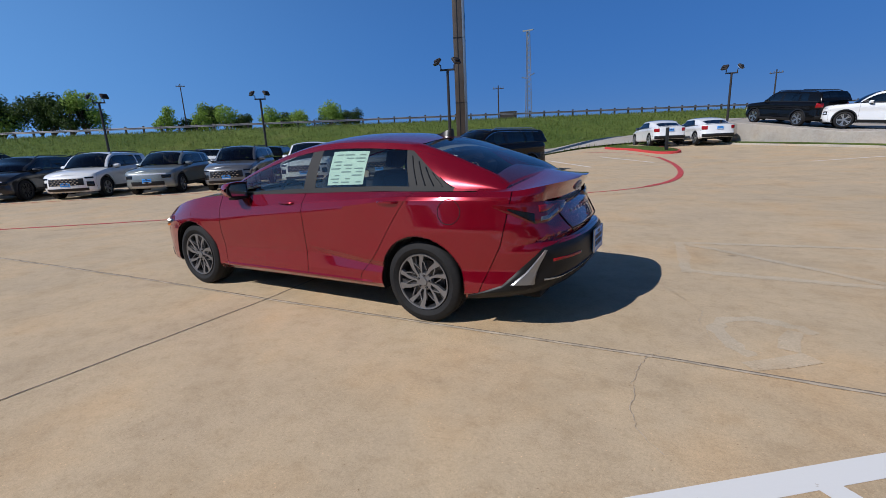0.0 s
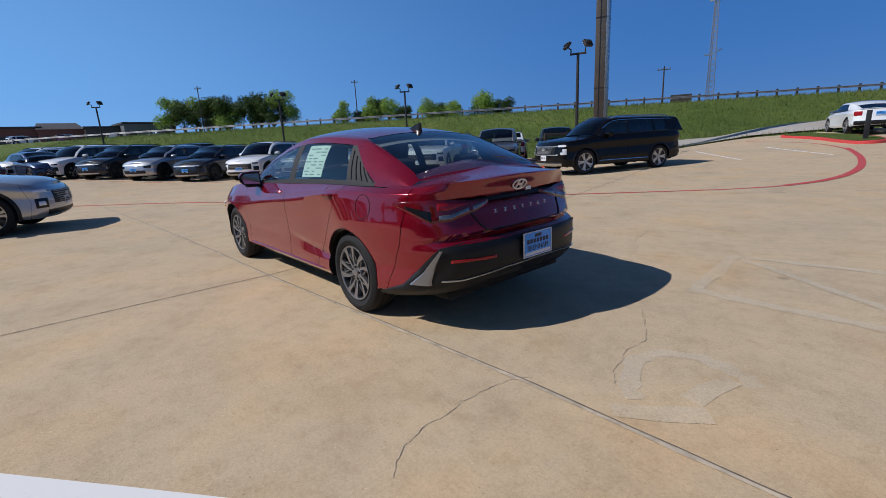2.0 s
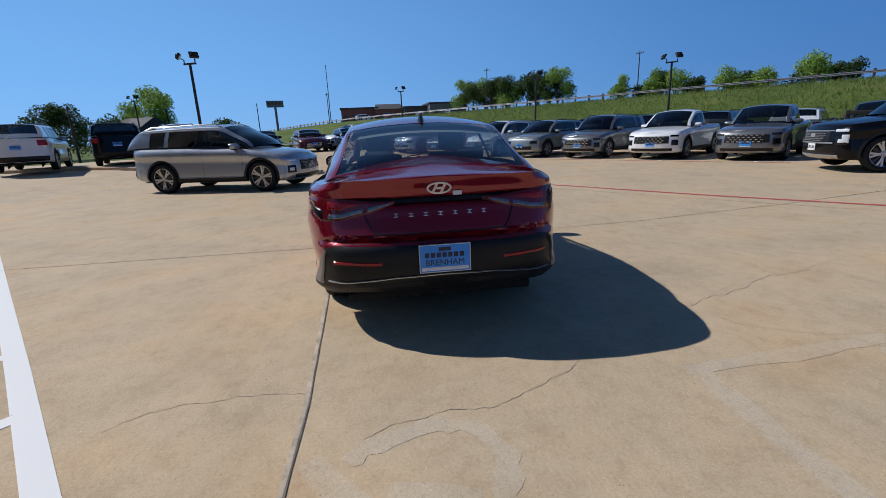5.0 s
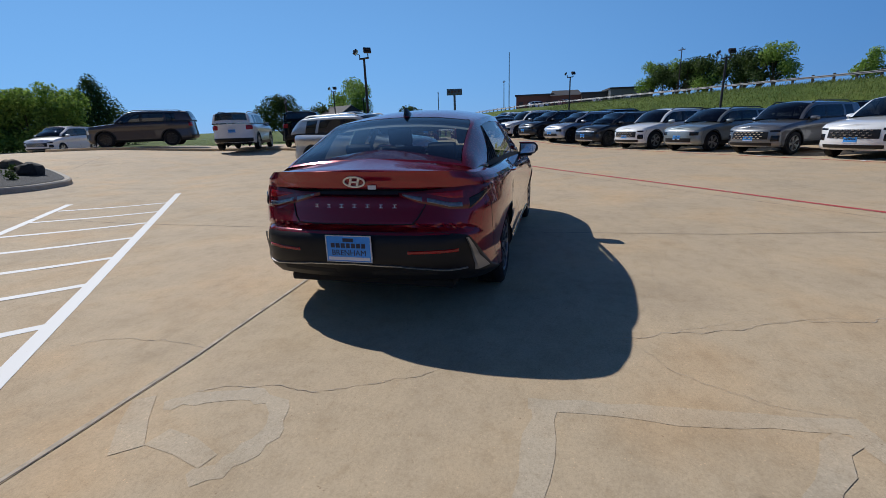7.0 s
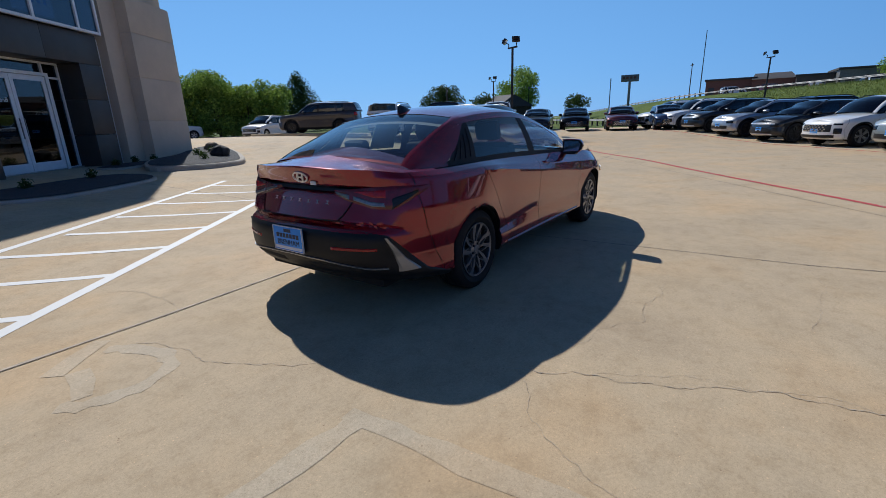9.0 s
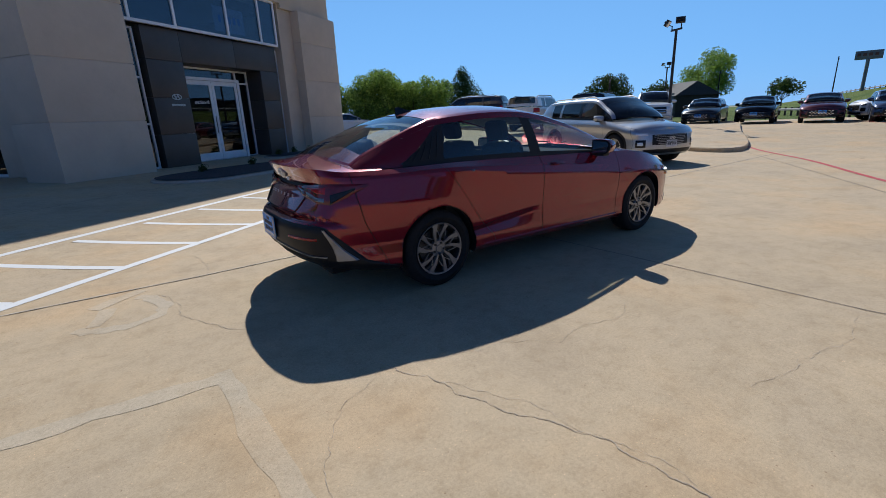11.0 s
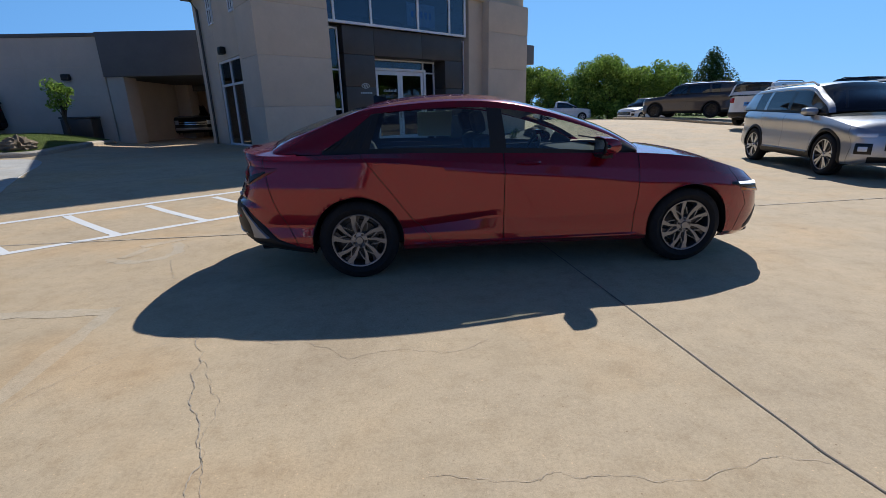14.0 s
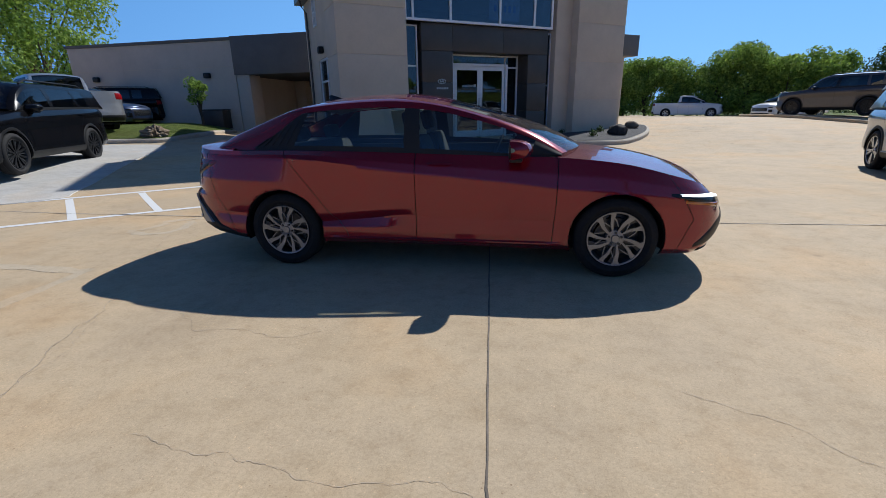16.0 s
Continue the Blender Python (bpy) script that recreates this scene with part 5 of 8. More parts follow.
# upper front above and beside the glazing; its unseen top is stepped to shape the shadow on the lot
bpart("panel", box(1.55, 3.40, FD - 1.6, FD - 0.22, 5.2, LOW, 0.01), M_STUCCO, wall_front)
bpart("panel", box(9.30, 12.15, FD - 1.6, FD - 0.22, 5.2, TOP, 0.01), M_STUCCO, wall_front)
bpart("panel", box(3.40, 9.30, FD - 1.2, FD - 0.22, 5.35, 7.2, 0.01), M_STUCCO, wall_front)
bpart("panel", box(4.55, 9.30, FD - 1.2, FD - 0.22, 7.203, TOP, 0.01), M_STUCCO, wall_front)
bpart("panel", box(9.25, 9.95, FD - 1.2, FD - 0.35, BZ - 0.3, 5.35, 0.01), M_STUCCO, wall_front)
bpart("panel", box(3.38, 3.50, FD - 1.2, FD - 0.30, BZ - 0.3, 5.35), M_STUCCO2, wall_front)
for z, ur in ((6.5, 3.39), (7.8, 4.54)):
    bpart("reveal", box(ur, 12.155, FD - 1.0, FD - 0.215, z - 0.012, z + 0.012), M_STUCCO2, wall_front)
wall_side = wall_thing("wall_east", "tan stucco side of the showroom with a glazed door")
SU = 1.85
bpart("panel", box(SU, SU + 0.3, -13.1, FD - 1.35, BZ - 0.3, LOW, 0.01), M_STUCCO, wall_side)
bpart("panel", box(SU, SU + 0.3, -15.6, -13.1, 3.22, LOW, 0.01), M_STUCCO, wall_side)
bpart("panel", box(SU, SU + 0.3, -17.5, -15.6, BZ - 0.3, LOW, 0.01), M_STUCCO, wall_side)
for z in (2.86, 4.16):
    bpart("reveal", box(SU - 0.004, SU + 0.1, -17.5, -15.65, z - 0.012, z + 0.012), M_STUCCO2, wall_side)
wall_back = wall_thing("wall_west", "tan stucco far side and back of the showroom")
bpart("panel", box(11.3, 11.6, -17.5, FD - 1.35, BZ - 0.3, LOW), M_STUCCO, wall_back)
bpart("panel", box(SU, 11.6, -17.8, -17.5, BZ - 0.3, LOW), M_STUCCO, wall_back)
bpart("panel", box(11.605, 14.9, -17.5, -12.3, BZ - 0.3, 3.44, 0.01), M_STUCCO, wall_back)
bpart("panel", box(11.605, 15.4, -17.6, -12.0, 3.443, 4.3, 0.01), M_FASCIA, wall_back, "dark canopy fascia")
roof_b = thing("ceiling", "flat showroom roof", "ceiling", None, "", "structure")
# unseen roof edges and upper back panels, sized for the same cast shadow
bpart("roof_slab", box(SU - 0.35, 11.95, -17.95, FD - 1.65, LOW + 0.003, LOW + 0.20, 0.01), M_BRONZE, roof_b)
bpart("roof_slab", box(4.53, 12.2, FD - 3.1, FD - 0.2, TOP + 0.003, TOP + 0.12), M_ROOF, roof_b)
bpart("panel", box(4.57, 12.12, FD - 3.1, FD - 2.9, LOW + 0.205, TOP), M_STUCCO, wall_back)
bpart("roof_slab", box(SU - 0.65, 3.38, FD - 1.64, FD + 0.05, LOW + 0.003, LOW + 0.20, 0.01), M_BRONZE, roof_b)
for uu in (4.57, 11.92):
    bpart("panel", box(uu, uu + 0.2, FD - 2.895, FD - 1.605, LOW + 0.205, TOP), M_STUCCO, wall_back)
bpart("downspout", tube([(SU - 0.28, -16.9, LOW), (SU - 0.28, -16.9, LOW - 0.15), (SU - 0.08, -16.9, LOW - 0.45), (SU - 0.08, -16.9, BZ)], 0.045, 8), M_BRONZE, wall_side, "bronze downspout")
floor_b = thing("floor", "pale tiled showroom floor", "floor", None, "", "structure")
bpart("slab", box(SU, 11.6, -17.5, FD - 1.0, BZ - 0.25, BZ + 0.03), M_CURB, floor_b)


def glazing(name, label, u0, u1, d, z0, z1, cols, rows, mat_frame, mat_glass, fw=0.05, depth=0.09, axis_d=False):
    """A framed window: outer frame, bars, and one pane to each field."""
    ob = thing(name, label, "window", None, "", "structure")

    def bx(a0, a1, e0, e1, za, zb):
        return box(e0, e1, a0, a1, za, zb) if axis_d else box(a0, a1, e0, e1, za, zb)
    fr = [bx(u0, u1, d - depth, d, z0, z0 + fw), bx(u0, u1, d - depth, d, z1 - fw, z1)]
    us = [u0] + [u0 + (u1 - u0) * c for c in cols] + [u1]
    zs = [z0] + [z0 + (z1 - z0) * r for r in rows] + [z1]
    for a in us:
        a = min(max(a, u0 + fw / 2), u1 - fw / 2)
        fr.append(bx(a - fw / 2, a + fw / 2, d - depth + 0.002, d + 0.002, z0 + fw, z1 - fw))
    for z in zs[1:-1]:
        fr.append(bx(u0 + fw, u1 - fw, d - depth + 0.004, d + 0.004, z - fw / 2, z + fw / 2))
    bpart("window_frame", merge(*fr), mat_frame, ob)
    for a, b in zip(us[:-1], us[1:]):
        for z, w in zip(zs[:-1], zs[1:]):
            p = bpart("pane", bx(a + 0.01, b - 0.01, d - depth / 2 - 0.004, d - depth / 2 + 0.004, z + 0.01, w - 0.01), mat_glass, ob)
            p.visible_shadow = False
    return ob


win = glazing("window_1", "blue-reflecting upper showroom window band in a pale frame", 3.45, 9.05, FD - 0.30, 3.92, 5.35, [0.05, 0.28, 0.61, 0.86], [], M_ALU, M_GLASS_B, 0.07)
bpart("window_sign", box(6.55, 7.75, FD - 0.50, FD - 0.49, 4.12, 4.82), M_PLATE_W, win, "white sheet behind the glass")
bpart("sign_print", merge(*[box(6.72 + k * 0.19, 6.72 + k * 0.19 + 0.10, FD - 0.485, FD - 0.48, 4.38, 4.58) for k in range(5)]), M_PLATE, win)
glazing("window_2", "narrow dark window strip beside the entrance", 3.52, 3.98, FD - 0.62, BZ, 3.85, [], [0.33, 0.66], M_ALU, M_GLASS_W, 0.05)
glazing("window_3", "narrow dark window strip beside the entrance", 9.00, 9.26, FD - 0.62, BZ, 3.85, [], [0.5], M_ALU, M_GLASS_W, 0.05)
# dark metal entrance portal
portal = thing("entrance_portal", "dark bronze metal panel portal round the showroom entrance", "entrance", None, "", "structure")
PD = FD - 0.45
bpart("panel", box(4.05, 5.15, PD - 0.9, PD, 3.10, 3.90, 0.006), M_BRONZE, portal)
bpart("panel", box(5.158, 7.1, PD - 0.9, PD, 3.10, 3.90, 0.006), M_BRONZE, portal)
bpart("panel", box(7.108, 8.98, PD - 0.9, PD, 3.10, 3.90, 0.006), M_BRONZE, portal)
for z0, z1 in ((BZ - 0.25, 1.18), (1.188, 2.14), (2.148, 3.09)):
    bpart("panel", box(4.05, 5.15, PD - 0.9, PD - 0.002, z0, z1, 0.006), M_BRONZE, portal)
    bpart("panel", box(8.15, 8.98, PD - 0.9, PD - 0.002, z0, z1, 0.006), M_BRONZE, portal)
em = emblem(0.30, 0.16, 0.02)
bpart("logo", ([(4.74 - y, PD + x + 0.001, z + 2.17) for x, y, z in em[0]], em[1]), M_SILVER, portal, "satin silver oval emblem")
for k in range(7):
    bpart("sign_bar", box(4.55 + k * 0.062, 4.55 + k * 0.062 + 0.042, PD + 0.001, PD + 0.014, 1.93, 1.985), M_SILVER, portal)
glazing("window_4", "glazed entrance screen with toplight", 5.16, 8.14, PD - 0.62, BZ, 3.09, [0.1, 0.82], [0.86], M_ALU, M_GLASS_W, 0.05)


def door_leaf(name, u0, u1, d, z0, z1, hinge, parent_label):
    ob = thing(name, parent_label, "door", None, "", "structure")
    st = 0.10
    bpart("door_frame", merge(box(u0, u0 + st, d - 0.05, d, z0, z1), box(u1 - st, u1, d - 0.05, d, z0, z1), box(u0 + st, u1 - st, d - 0.05, d, z1 - 0.12, z1), box(u0 + st, u1 - st, d - 0.05, d, z0, z0 + 0.25)), M_ALU, ob)
    p = bpart("pane", box(u0 + st, u1 - st, d - 0.03, d - 0.02, z0 + 0.25, z1 - 0.12), M_GLASS_W, ob)
    p.visible_shadow = False
    hu = u1 - 0.06 if hinge == 0 else u0 + 0.06
    bpart("door_handle", tube([(hu, d + 0.05, z0 + 0.85), (hu, d + 0.05, z0 + 1.35)], 0.014, 8), M_STEEL, ob)
    return ob


DD = PD - 0.55
door_leaf("door_1", 5.48, 6.50, DD, BZ, 2.70, 0, "white framed glass entrance door")
door_leaf("door_2", 6.51, 7.53, DD, BZ, 2.70, 1, "white framed glass entrance door")
bpart("door_surround", merge(box(5.36, 5.46, DD - 0.06, DD + 0.02, BZ, 2.80), box(7.55, 7.65, DD - 0.06, DD + 0.02, BZ, 2.80), box(5.46, 7.55, DD - 0.06, DD + 0.02, 2.72, 2.80)), M_ALU, portal)
fc = bpy.data.curves.new("door_text", "FONT")
fc.body, fc.size, fc.extrude = "Brenham", 0.15, 0.003
ft = new("door_lettering", fc)
ft.parent = bpy.data.objects["door_1"]
fc.materials.append(M_PLATE_W)
ft.matrix_basis = BUILD @ Matrix(((-1, 0, 0, 6.34), (0, 0, 1, DD - 0.012), (0, 1, 0, 2.03), (0, 0, 0, 1)))
# side door and upper window on the side wall
glazing("door_3", "white framed double glass side door with toplight", -15.6, -13.1, SU + 0.14, BZ + 0.02, 3.22, [0.5], [0.72], M_ALU, M_GLASS_W, 0.07, 0.1, True)
glazing("window_5", "small upper side window", -15.8, -15.3, SU + 0.0, 4.45, 5.45, [0.5], [0.5], M_ALU, M_GLASS_W, 0.05, 0.06, True)
glazing("window_6", "small upper side window", -13.4, -12.95, SU + 0.0, 4.5, 5.45, [0.5], [0.5], M_ALU, M_GLASS_W, 0.05, 0.06, True)
bpart("wall_light", box(SU - 0.2, SU, -14.75, -14.4, 3.38, 3.62, 0.05), M_BLACK, wall_side, "black wall light")
# inside: a back wall and counter so that the glass shows depth
part("partition", moved(box(2.5, 11.0, -17.0, -16.8, BZ, 6.0), BUILD), M_STUCCO2, wall_back)
desk = thing("reception_desk", "plain reception desk inside the showroom", "desk", None)
bpart("counter", merge(box(5.0, 8.0, -14.8, -14.2, BZ + 0.03, 1.3, 0.02), box(4.9, 8.1, -14.9, -14.1, 1.3, 1.36, 0.01)), M_ALU, desk)
# service wing and canopy
wing = thing("service_building", "long low tan stucco service building with dark fascia", "building", None)
WING = Matrix(((-0.9988, -0.0496, 0, 23.0), (0.0496, -0.9988, 0, -17.5), (0, 0, 1, 0), (0, 0, 0, 1)))


def wpart(name, pair, mat, label=""):
    """A part of the wing: its x runs along the front from the far end, its y into the building."""
    return part(name, moved(pair, WING), mat, wing, label)


wpart("wall", box(0, 9.8, 0, 9, 0.0, 4.62, 0.02), M_STUCCO2)
wpart("wall", box(9.8, 18, 8, 9, 0.0, 4.62, 0.02), M_STUCCO2)
for z in (1.15, 2.30, 3.45):
    wpart("reveal", box(0.05, 9.75, -0.006, 0.01, z, z + 0.025), M_STUCCO)
for x in (3.3, 6.6):
    wpart("reveal", box(x, x + 0.02, -0.005, 0.01, 0.2, 4.6), M_STUCCO)
wpart("cap", box(-0.1, 9.8, -0.06, 9, 4.62, 4.76, 0.01), M_FASCIA)
# carried back to the far wall so that sun stays out from under it
wpart("canopy", box(9.82, 14.4, -0.12, 7.98, 3.05, 4.78, 0.02), M_FASCIA, "dark canopy over the service drive")
# added canopy piece and end wall, placed to block sun from the drive
wpart("canopy", box(14.41, 18, 2.6, 7.98, 3.05, 4.78, 0.02), M_FASCIA)
wpart("wall", box(18.01, 18.3, 3.2, 9, 0.0, 4.62, 0.02), M_STUCCO2)
wpart("post", box(9.85, 10.55, 0.0, 0.9, 0.1, 3.05, 0.02), M_STUCCO2)
wpart("post", box(9.85, 10.55, 5.4, 6.3, 0.1, 3.05, 0.02), M_STUCCO2)
wpart("canopy_beam", box(10.56, 14.4, 5.9, 6.3, 2.75, 3.045, 0.01), M_FASCIA)
for x in (1.4, 8.1):
    wpart("wall_light", box(x, x + 0.34, -0.18, -0.001, 2.95, 3.2, 0.05), M_BLACK)


def suv_spec(L=4.6, W=0.93, H=1.68, wb=2.75, fo=0.90, belt=1.10, hood=1.06, tyre=0.36, rim=0.235, rear=0.42, screen=0.95, nose=0.84, roof_mat=None, rack=True):
    """Tables for a tall five-door car; the roof runs to the tail."""
    fa, ra = wb / 2, -wb / 2
    xf, xr = fa + fo, fa + fo - L
    b = belt
    return dict(
        wheelbase=wb,
        outline=[(xr, 0), (xr + 0.012, 0.3 * W), (xr + 0.05, 0.6 * W), (xr + 0.16, 0.84 * W), (xr + 0.42, 0.965 * W), (ra, W), (-0.4, 0.98 * W), (0.4, 0.98 * W), (fa, W), (xf - 0.42, 0.965 * W), (xf - 0.2, 0.85 * W), (xf - 0.07, 0.58 * W), (xf - 0.015, 0.3 * W), (xf, 0)],
        zb=[(xr, 0.36), (ra, 0.28), (0, 0.26), (fa, 0.26), (xf, 0.25)],
        zt=[(xr, b + 0.04), (ra, b + 0.03), (0, b), (fa - 0.5, b - 0.03), (fa, hood - 0.04), (xf - 0.25, nose + 0.03), (xf, nose)],
        prof_side=[(0.0, 0.06), (0.08, 0.02), (0.2, 0.012), (0.45, 0.02), (0.62, 0.028), (0.76, 0.006), (0.88, 0.012), (1.0, 0.075)],
        prof_rear=[(0.0, 0.08), (0.15, 0.0), (0.45, 0.03), (0.6, 0.05), (1.0, 0.09)],
        prof_front=[(0.0, 0.12), (0.15, 0.02), (0.5, 0.0), (0.8, 0.03), (0.92, 0.06), (1.0, 0.12)],
        hood=[(fa - 0.5, b + 0.03), (fa, hood + 0.02), (xf - 0.3, hood - 0.06), (xf, nose)],
        deck=[(xr, b + 0.04), (xr + 0.3, b + 0.05)],
        canopy=[(xr + 0.09, 0.86 * W, b + 0.03, 0.84 * W, b + 0.08, b + 0.09), (xr + 0.16, 0.87 * W, b + 0.03, 0.81 * W, b + 0.22, b + 0.25), (xr + rear * 0.7, 0.88 * W, b + 0.03, 0.77 * W, H - 0.14, H - 0.10), (xr + rear, 0.89 * W, b + 0.03, 0.75 * W, H - 0.10, H - 0.05), (ra + 0.3, 0.895 * W, b + 0.02, 0.735 * W, H - 0.07, H - 0.01), (0.0, 0.9 * W, b + 0.01, 0.73 * W, H - 0.07, H), (0.35, 0.9 * W, b, 0.735 * W, H - 0.11, H - 0.035), (0.62, 0.895 * W, b - 0.01, 0.76 * W, H - 0.27, H - 0.19), (screen - 0.15, 0.88 * W, b - 0.02, 0.80 * W, b + 0.14, b + 0.20), (screen, 0.86 * W, b - 0.03, 0.84 * W, b + 0.01, b + 0.03)],
        skew_front=(0.2, screen, 0.20), skew_rear=(xr + 0.6, xr + 0.1, 0.05),
        screen_top=0.36, rear_top=xr + rear * 0.86, rear_base=xr + 0.15, hood_from=screen - 0.08, deck_from=xr + 0.28, q_top=0.42,
        side_marks=[("paint", xr + 0.09, xr + 0.09), ("glass", ra - 0.32, ra - 0.28), ("paint", ra + 0.10, ra + 0.16), ("glass", ra + 0.22, ra + 0.26), ("black", -0.28, -0.30), ("glass", -0.14, -0.17), ("black", screen - 0.26, screen - 0.24), ("end", screen, screen)],
        privacy_x=-0.2, front_axle=fa, rear_axle=ra, arch=tyre + 0.045, tyre=tyre, rim=rim, track=W - 0.02, mirror=(screen - 0.40, b + 0.03),
        shuts=[(xr + 0.40, xr + 0.40, xr + 0.40), (ra + 0.48, ra + 0.40, ra + 0.18), (-0.20, -0.20, -0.20), (fa - 0.52, fa - 0.48, fa - 0.46), (xf - 0.36, xf - 0.30, xf - 0.42)],
        handle_z=b - 0.12, patches=[], roof_mat=roof_mat, front_glass=M_GLASS_D2, screen_glass=M_GLASS_D2,
        plate_front=(xf - 0.005, 0, 0.52, 0.31, 0.16, 0), plate_back=(xr - 0.005 + 0.03, 0, 0.86, 0.31, 0.16, 0),
        xf=xf, xr=xr, nose=nose, b=b, H=H, W=W, rack=rack)


M_GLASS_D2 = glass("tinted_glass", (0.16, 0.18, 0.18))


def skin(car, S, nm, mat, u0, u1, z0, z1, off=0.006, z2=None, z3=None, pair=True, nu=14, nv=5, label=""):
    """A patch on the body skin between two outline stations and two heights (z2, z3 at the second)."""
    z2, z3 = z0 if z2 is None else z2, z1 if z3 is None else z3

    def fn(a, b):
        lo, hi = z0 + (z2 - z0) * a, z1 + (z3 - z1) * a
        e = min(b, 1 - b) * 2
        ea = min(a, 1 - a) * 8 if pair else 1.0
        return S.side_z(u0 + (u1 - u0) * a, lo + (hi - lo) * b, off * min(1.0, e * 3, max(ea, 0.0)) if off > 0 else off)
    p = grid(fn, nu, nv + 2)
    if pair:
        for q in (p, mirror_y(p)):
            part(nm, outward(q), mat, car, label)
    else:
        part(nm, both(p), mat, car, label)


BUILT = {}


def suv(label, m, paint, sp=None, face="bar", cladding=M_BLACK, rims="five", plate=None, plate_rear=None, name="parked_car", group="", category="car", rails=M_BLACK, fine=0.55, **kw):
    sp = sp or suv_spec()
    key = (id(sp), face, rims, plate is None, plate_rear is None, cladding is None, fine, rails)
    if key in BUILT:
        first, old = BUILT[key]
        return repaint(first, m, name, label, group, old, paint), None
    car, S = build_vehicle(name, label, category, m, sp, paint, group, fine=fine, cladding=cladding, rim_style=rims, plate=plate, plate_rear=plate_rear, glass_side=M_GLASS_D, **kw)
    O = S.out
    xf, xr, nz, b, H, W = (sp[k] for k in ("xf", "xr", "nose", "b", "H", "W"))
    uf = lambda y: 1.0 - np.interp(y, O.p[::-1, 1][:120], (1 - O.s[::-1])[:120])
    ur = lambda y: np.interp(y, O.p[:120, 1], O.s[:120])
    if face == "bar":
        skin(car, S, "light_bar", M_LAMP_W, uf(0.72 * W), 1.0, nz - 0.10, nz - 0.06, 0.006, pair=False)
        skin(car, S, "headlamp", M_GLOSSBLK, uf(0.86 * W), uf(0.55 * W), 0.60, 0.72, 0.006)
        skin(car, S, "grille", M_BLACK, uf(0.62 * W), 1.0, 0.36, 0.50, 0.004, pair=False)
        skin(car, S, "skid_plate", M_SILVER, uf(0.66 * W), 1.0, 0.28, 0.34, 0.006, pair=False)
    elif face in ("grid", "mesh", "studs"):
        skin(car, S, "grille", M_BLACK, uf((0.55 if face == "mesh" else 0.62) * W), 1.0, nz - 0.34, nz - 0.10, 0.004, pair=False)
        skin(car, S, "headlamp", M_LAMP_W if face != "grid" else M_GLOSSBLK, uf(0.90 * W), uf(0.66 * W), nz - 0.12, nz - 0.06, 0.008)
        skin(car, S, "fog_lamp", M_GLOSSBLK, uf(0.90 * W), uf(0.70 * W), nz - 0.40, nz - 0.22, 0.006)
        skin(car, S, "lower_grille", M_BLACK, uf(0.74 * W), 1.0, 0.30, 0.40, 0.004, pair=False)
        skin(car, S, "skid_plate", M_SILVER, uf(0.60 * W), 1.0, 0.262, 0.30, 0.006, pair=False)
        studs = []
        rows, cols = (6, 14) if face != "grid" else (4, 7)
        sw, sh = (0.020, 0.008) if face != "grid" else (0.035, 0.014)
        for r in range(rows):
            half = 0.50 - (0.12 * (1 - r / (rows - 1)) if face == "mesh" else 0.0)
            for c in range(cols):
                y = (-half + 2 * half * (c + 0.5 * (r % 2)) / cols) * W
                z = nz - 0.31 + 0.19 * r / (rows - 1)
                p = S.side_z(uf(abs(y)), z, 0.010)
                studs.append(moved(box(-0.010, 0.010, -sw, sw, -sh, sh), Matrix.Translation((p[0], y, z))))
        tagged(part("grille_studs", merge(*studs), M_CHROME if face != "mesh" else M_SATIN, car), "small bright studs of the grille", kind="stuff")
        if face == "mesh":
            skin(car, S, "grille_brow", M_SILVER, uf(0.64 * W), 1.0, nz - 0.105, nz - 0.085, 0.014, pair=False)
            skin(car, S, "lamp_lens", M_LAMP_W, uf(0.87 * W), uf(0.75 * W), nz - 0.36, nz - 0.27, 0.014)
            eb = emblem(0.16, 0.085, 0.010)
            ex = S.side_z(1.0, nz - 0.19, 0.02)[0]
            part("emblem", ([(x + ex, y, z + nz - 0.19) for x, y, z in eb[0]], eb[1]), M_BADGE, car)
    elif face == "truck":
        skin(car, S, "grille", M_GLOSSBLK, uf(0.70 * W), 1.0, nz - 0.42, nz - 0.10, 0.006, pair=False)
        for z in (nz - 0.33, nz - 0.22):
            skin(car, S, "grille_bar", M_CHROME, uf(0.72 * W), 1.0, z - 0.025, z + 0.025, 0.016, pair=False)
        skin(car, S, "headlamp", M_LAMP_W, uf(0.93 * W), uf(0.72 * W), nz - 0.34, nz - 0.12, 0.010)
        skin(car, S, "bumper_bar", M_SILVER, uf(0.90 * W), 1.0, 0.38, 0.52, 0.02, pair=False)
    skin(car, S, "tail_lamp", M_LAMP_R, ur(0.66 * W), ur(0.93 * W), b - 0.22, b - 0.02, 0.010)
    skin(car, S, "rear_cladding", M_BLACK, 0.0, ur(0.90 * W), 0.37, 0.56, 0.006, pair=False)
    if sp["rack"]:
        for sgn in (1, -1):
            pts = [(x, sgn * 0.70 * W * 0.95, S.roof(x, 0.58)[2] + dz) for x, dz in ((xr + 0.55, 0.0), (xr + 0.75, 0.05), (0.1, 0.05), (0.3, 0.0))]
            part("roof_rail", tube(pts, 0.018, 6), rails, car)
    BUILT[key] = (car, paint)
    return car, S


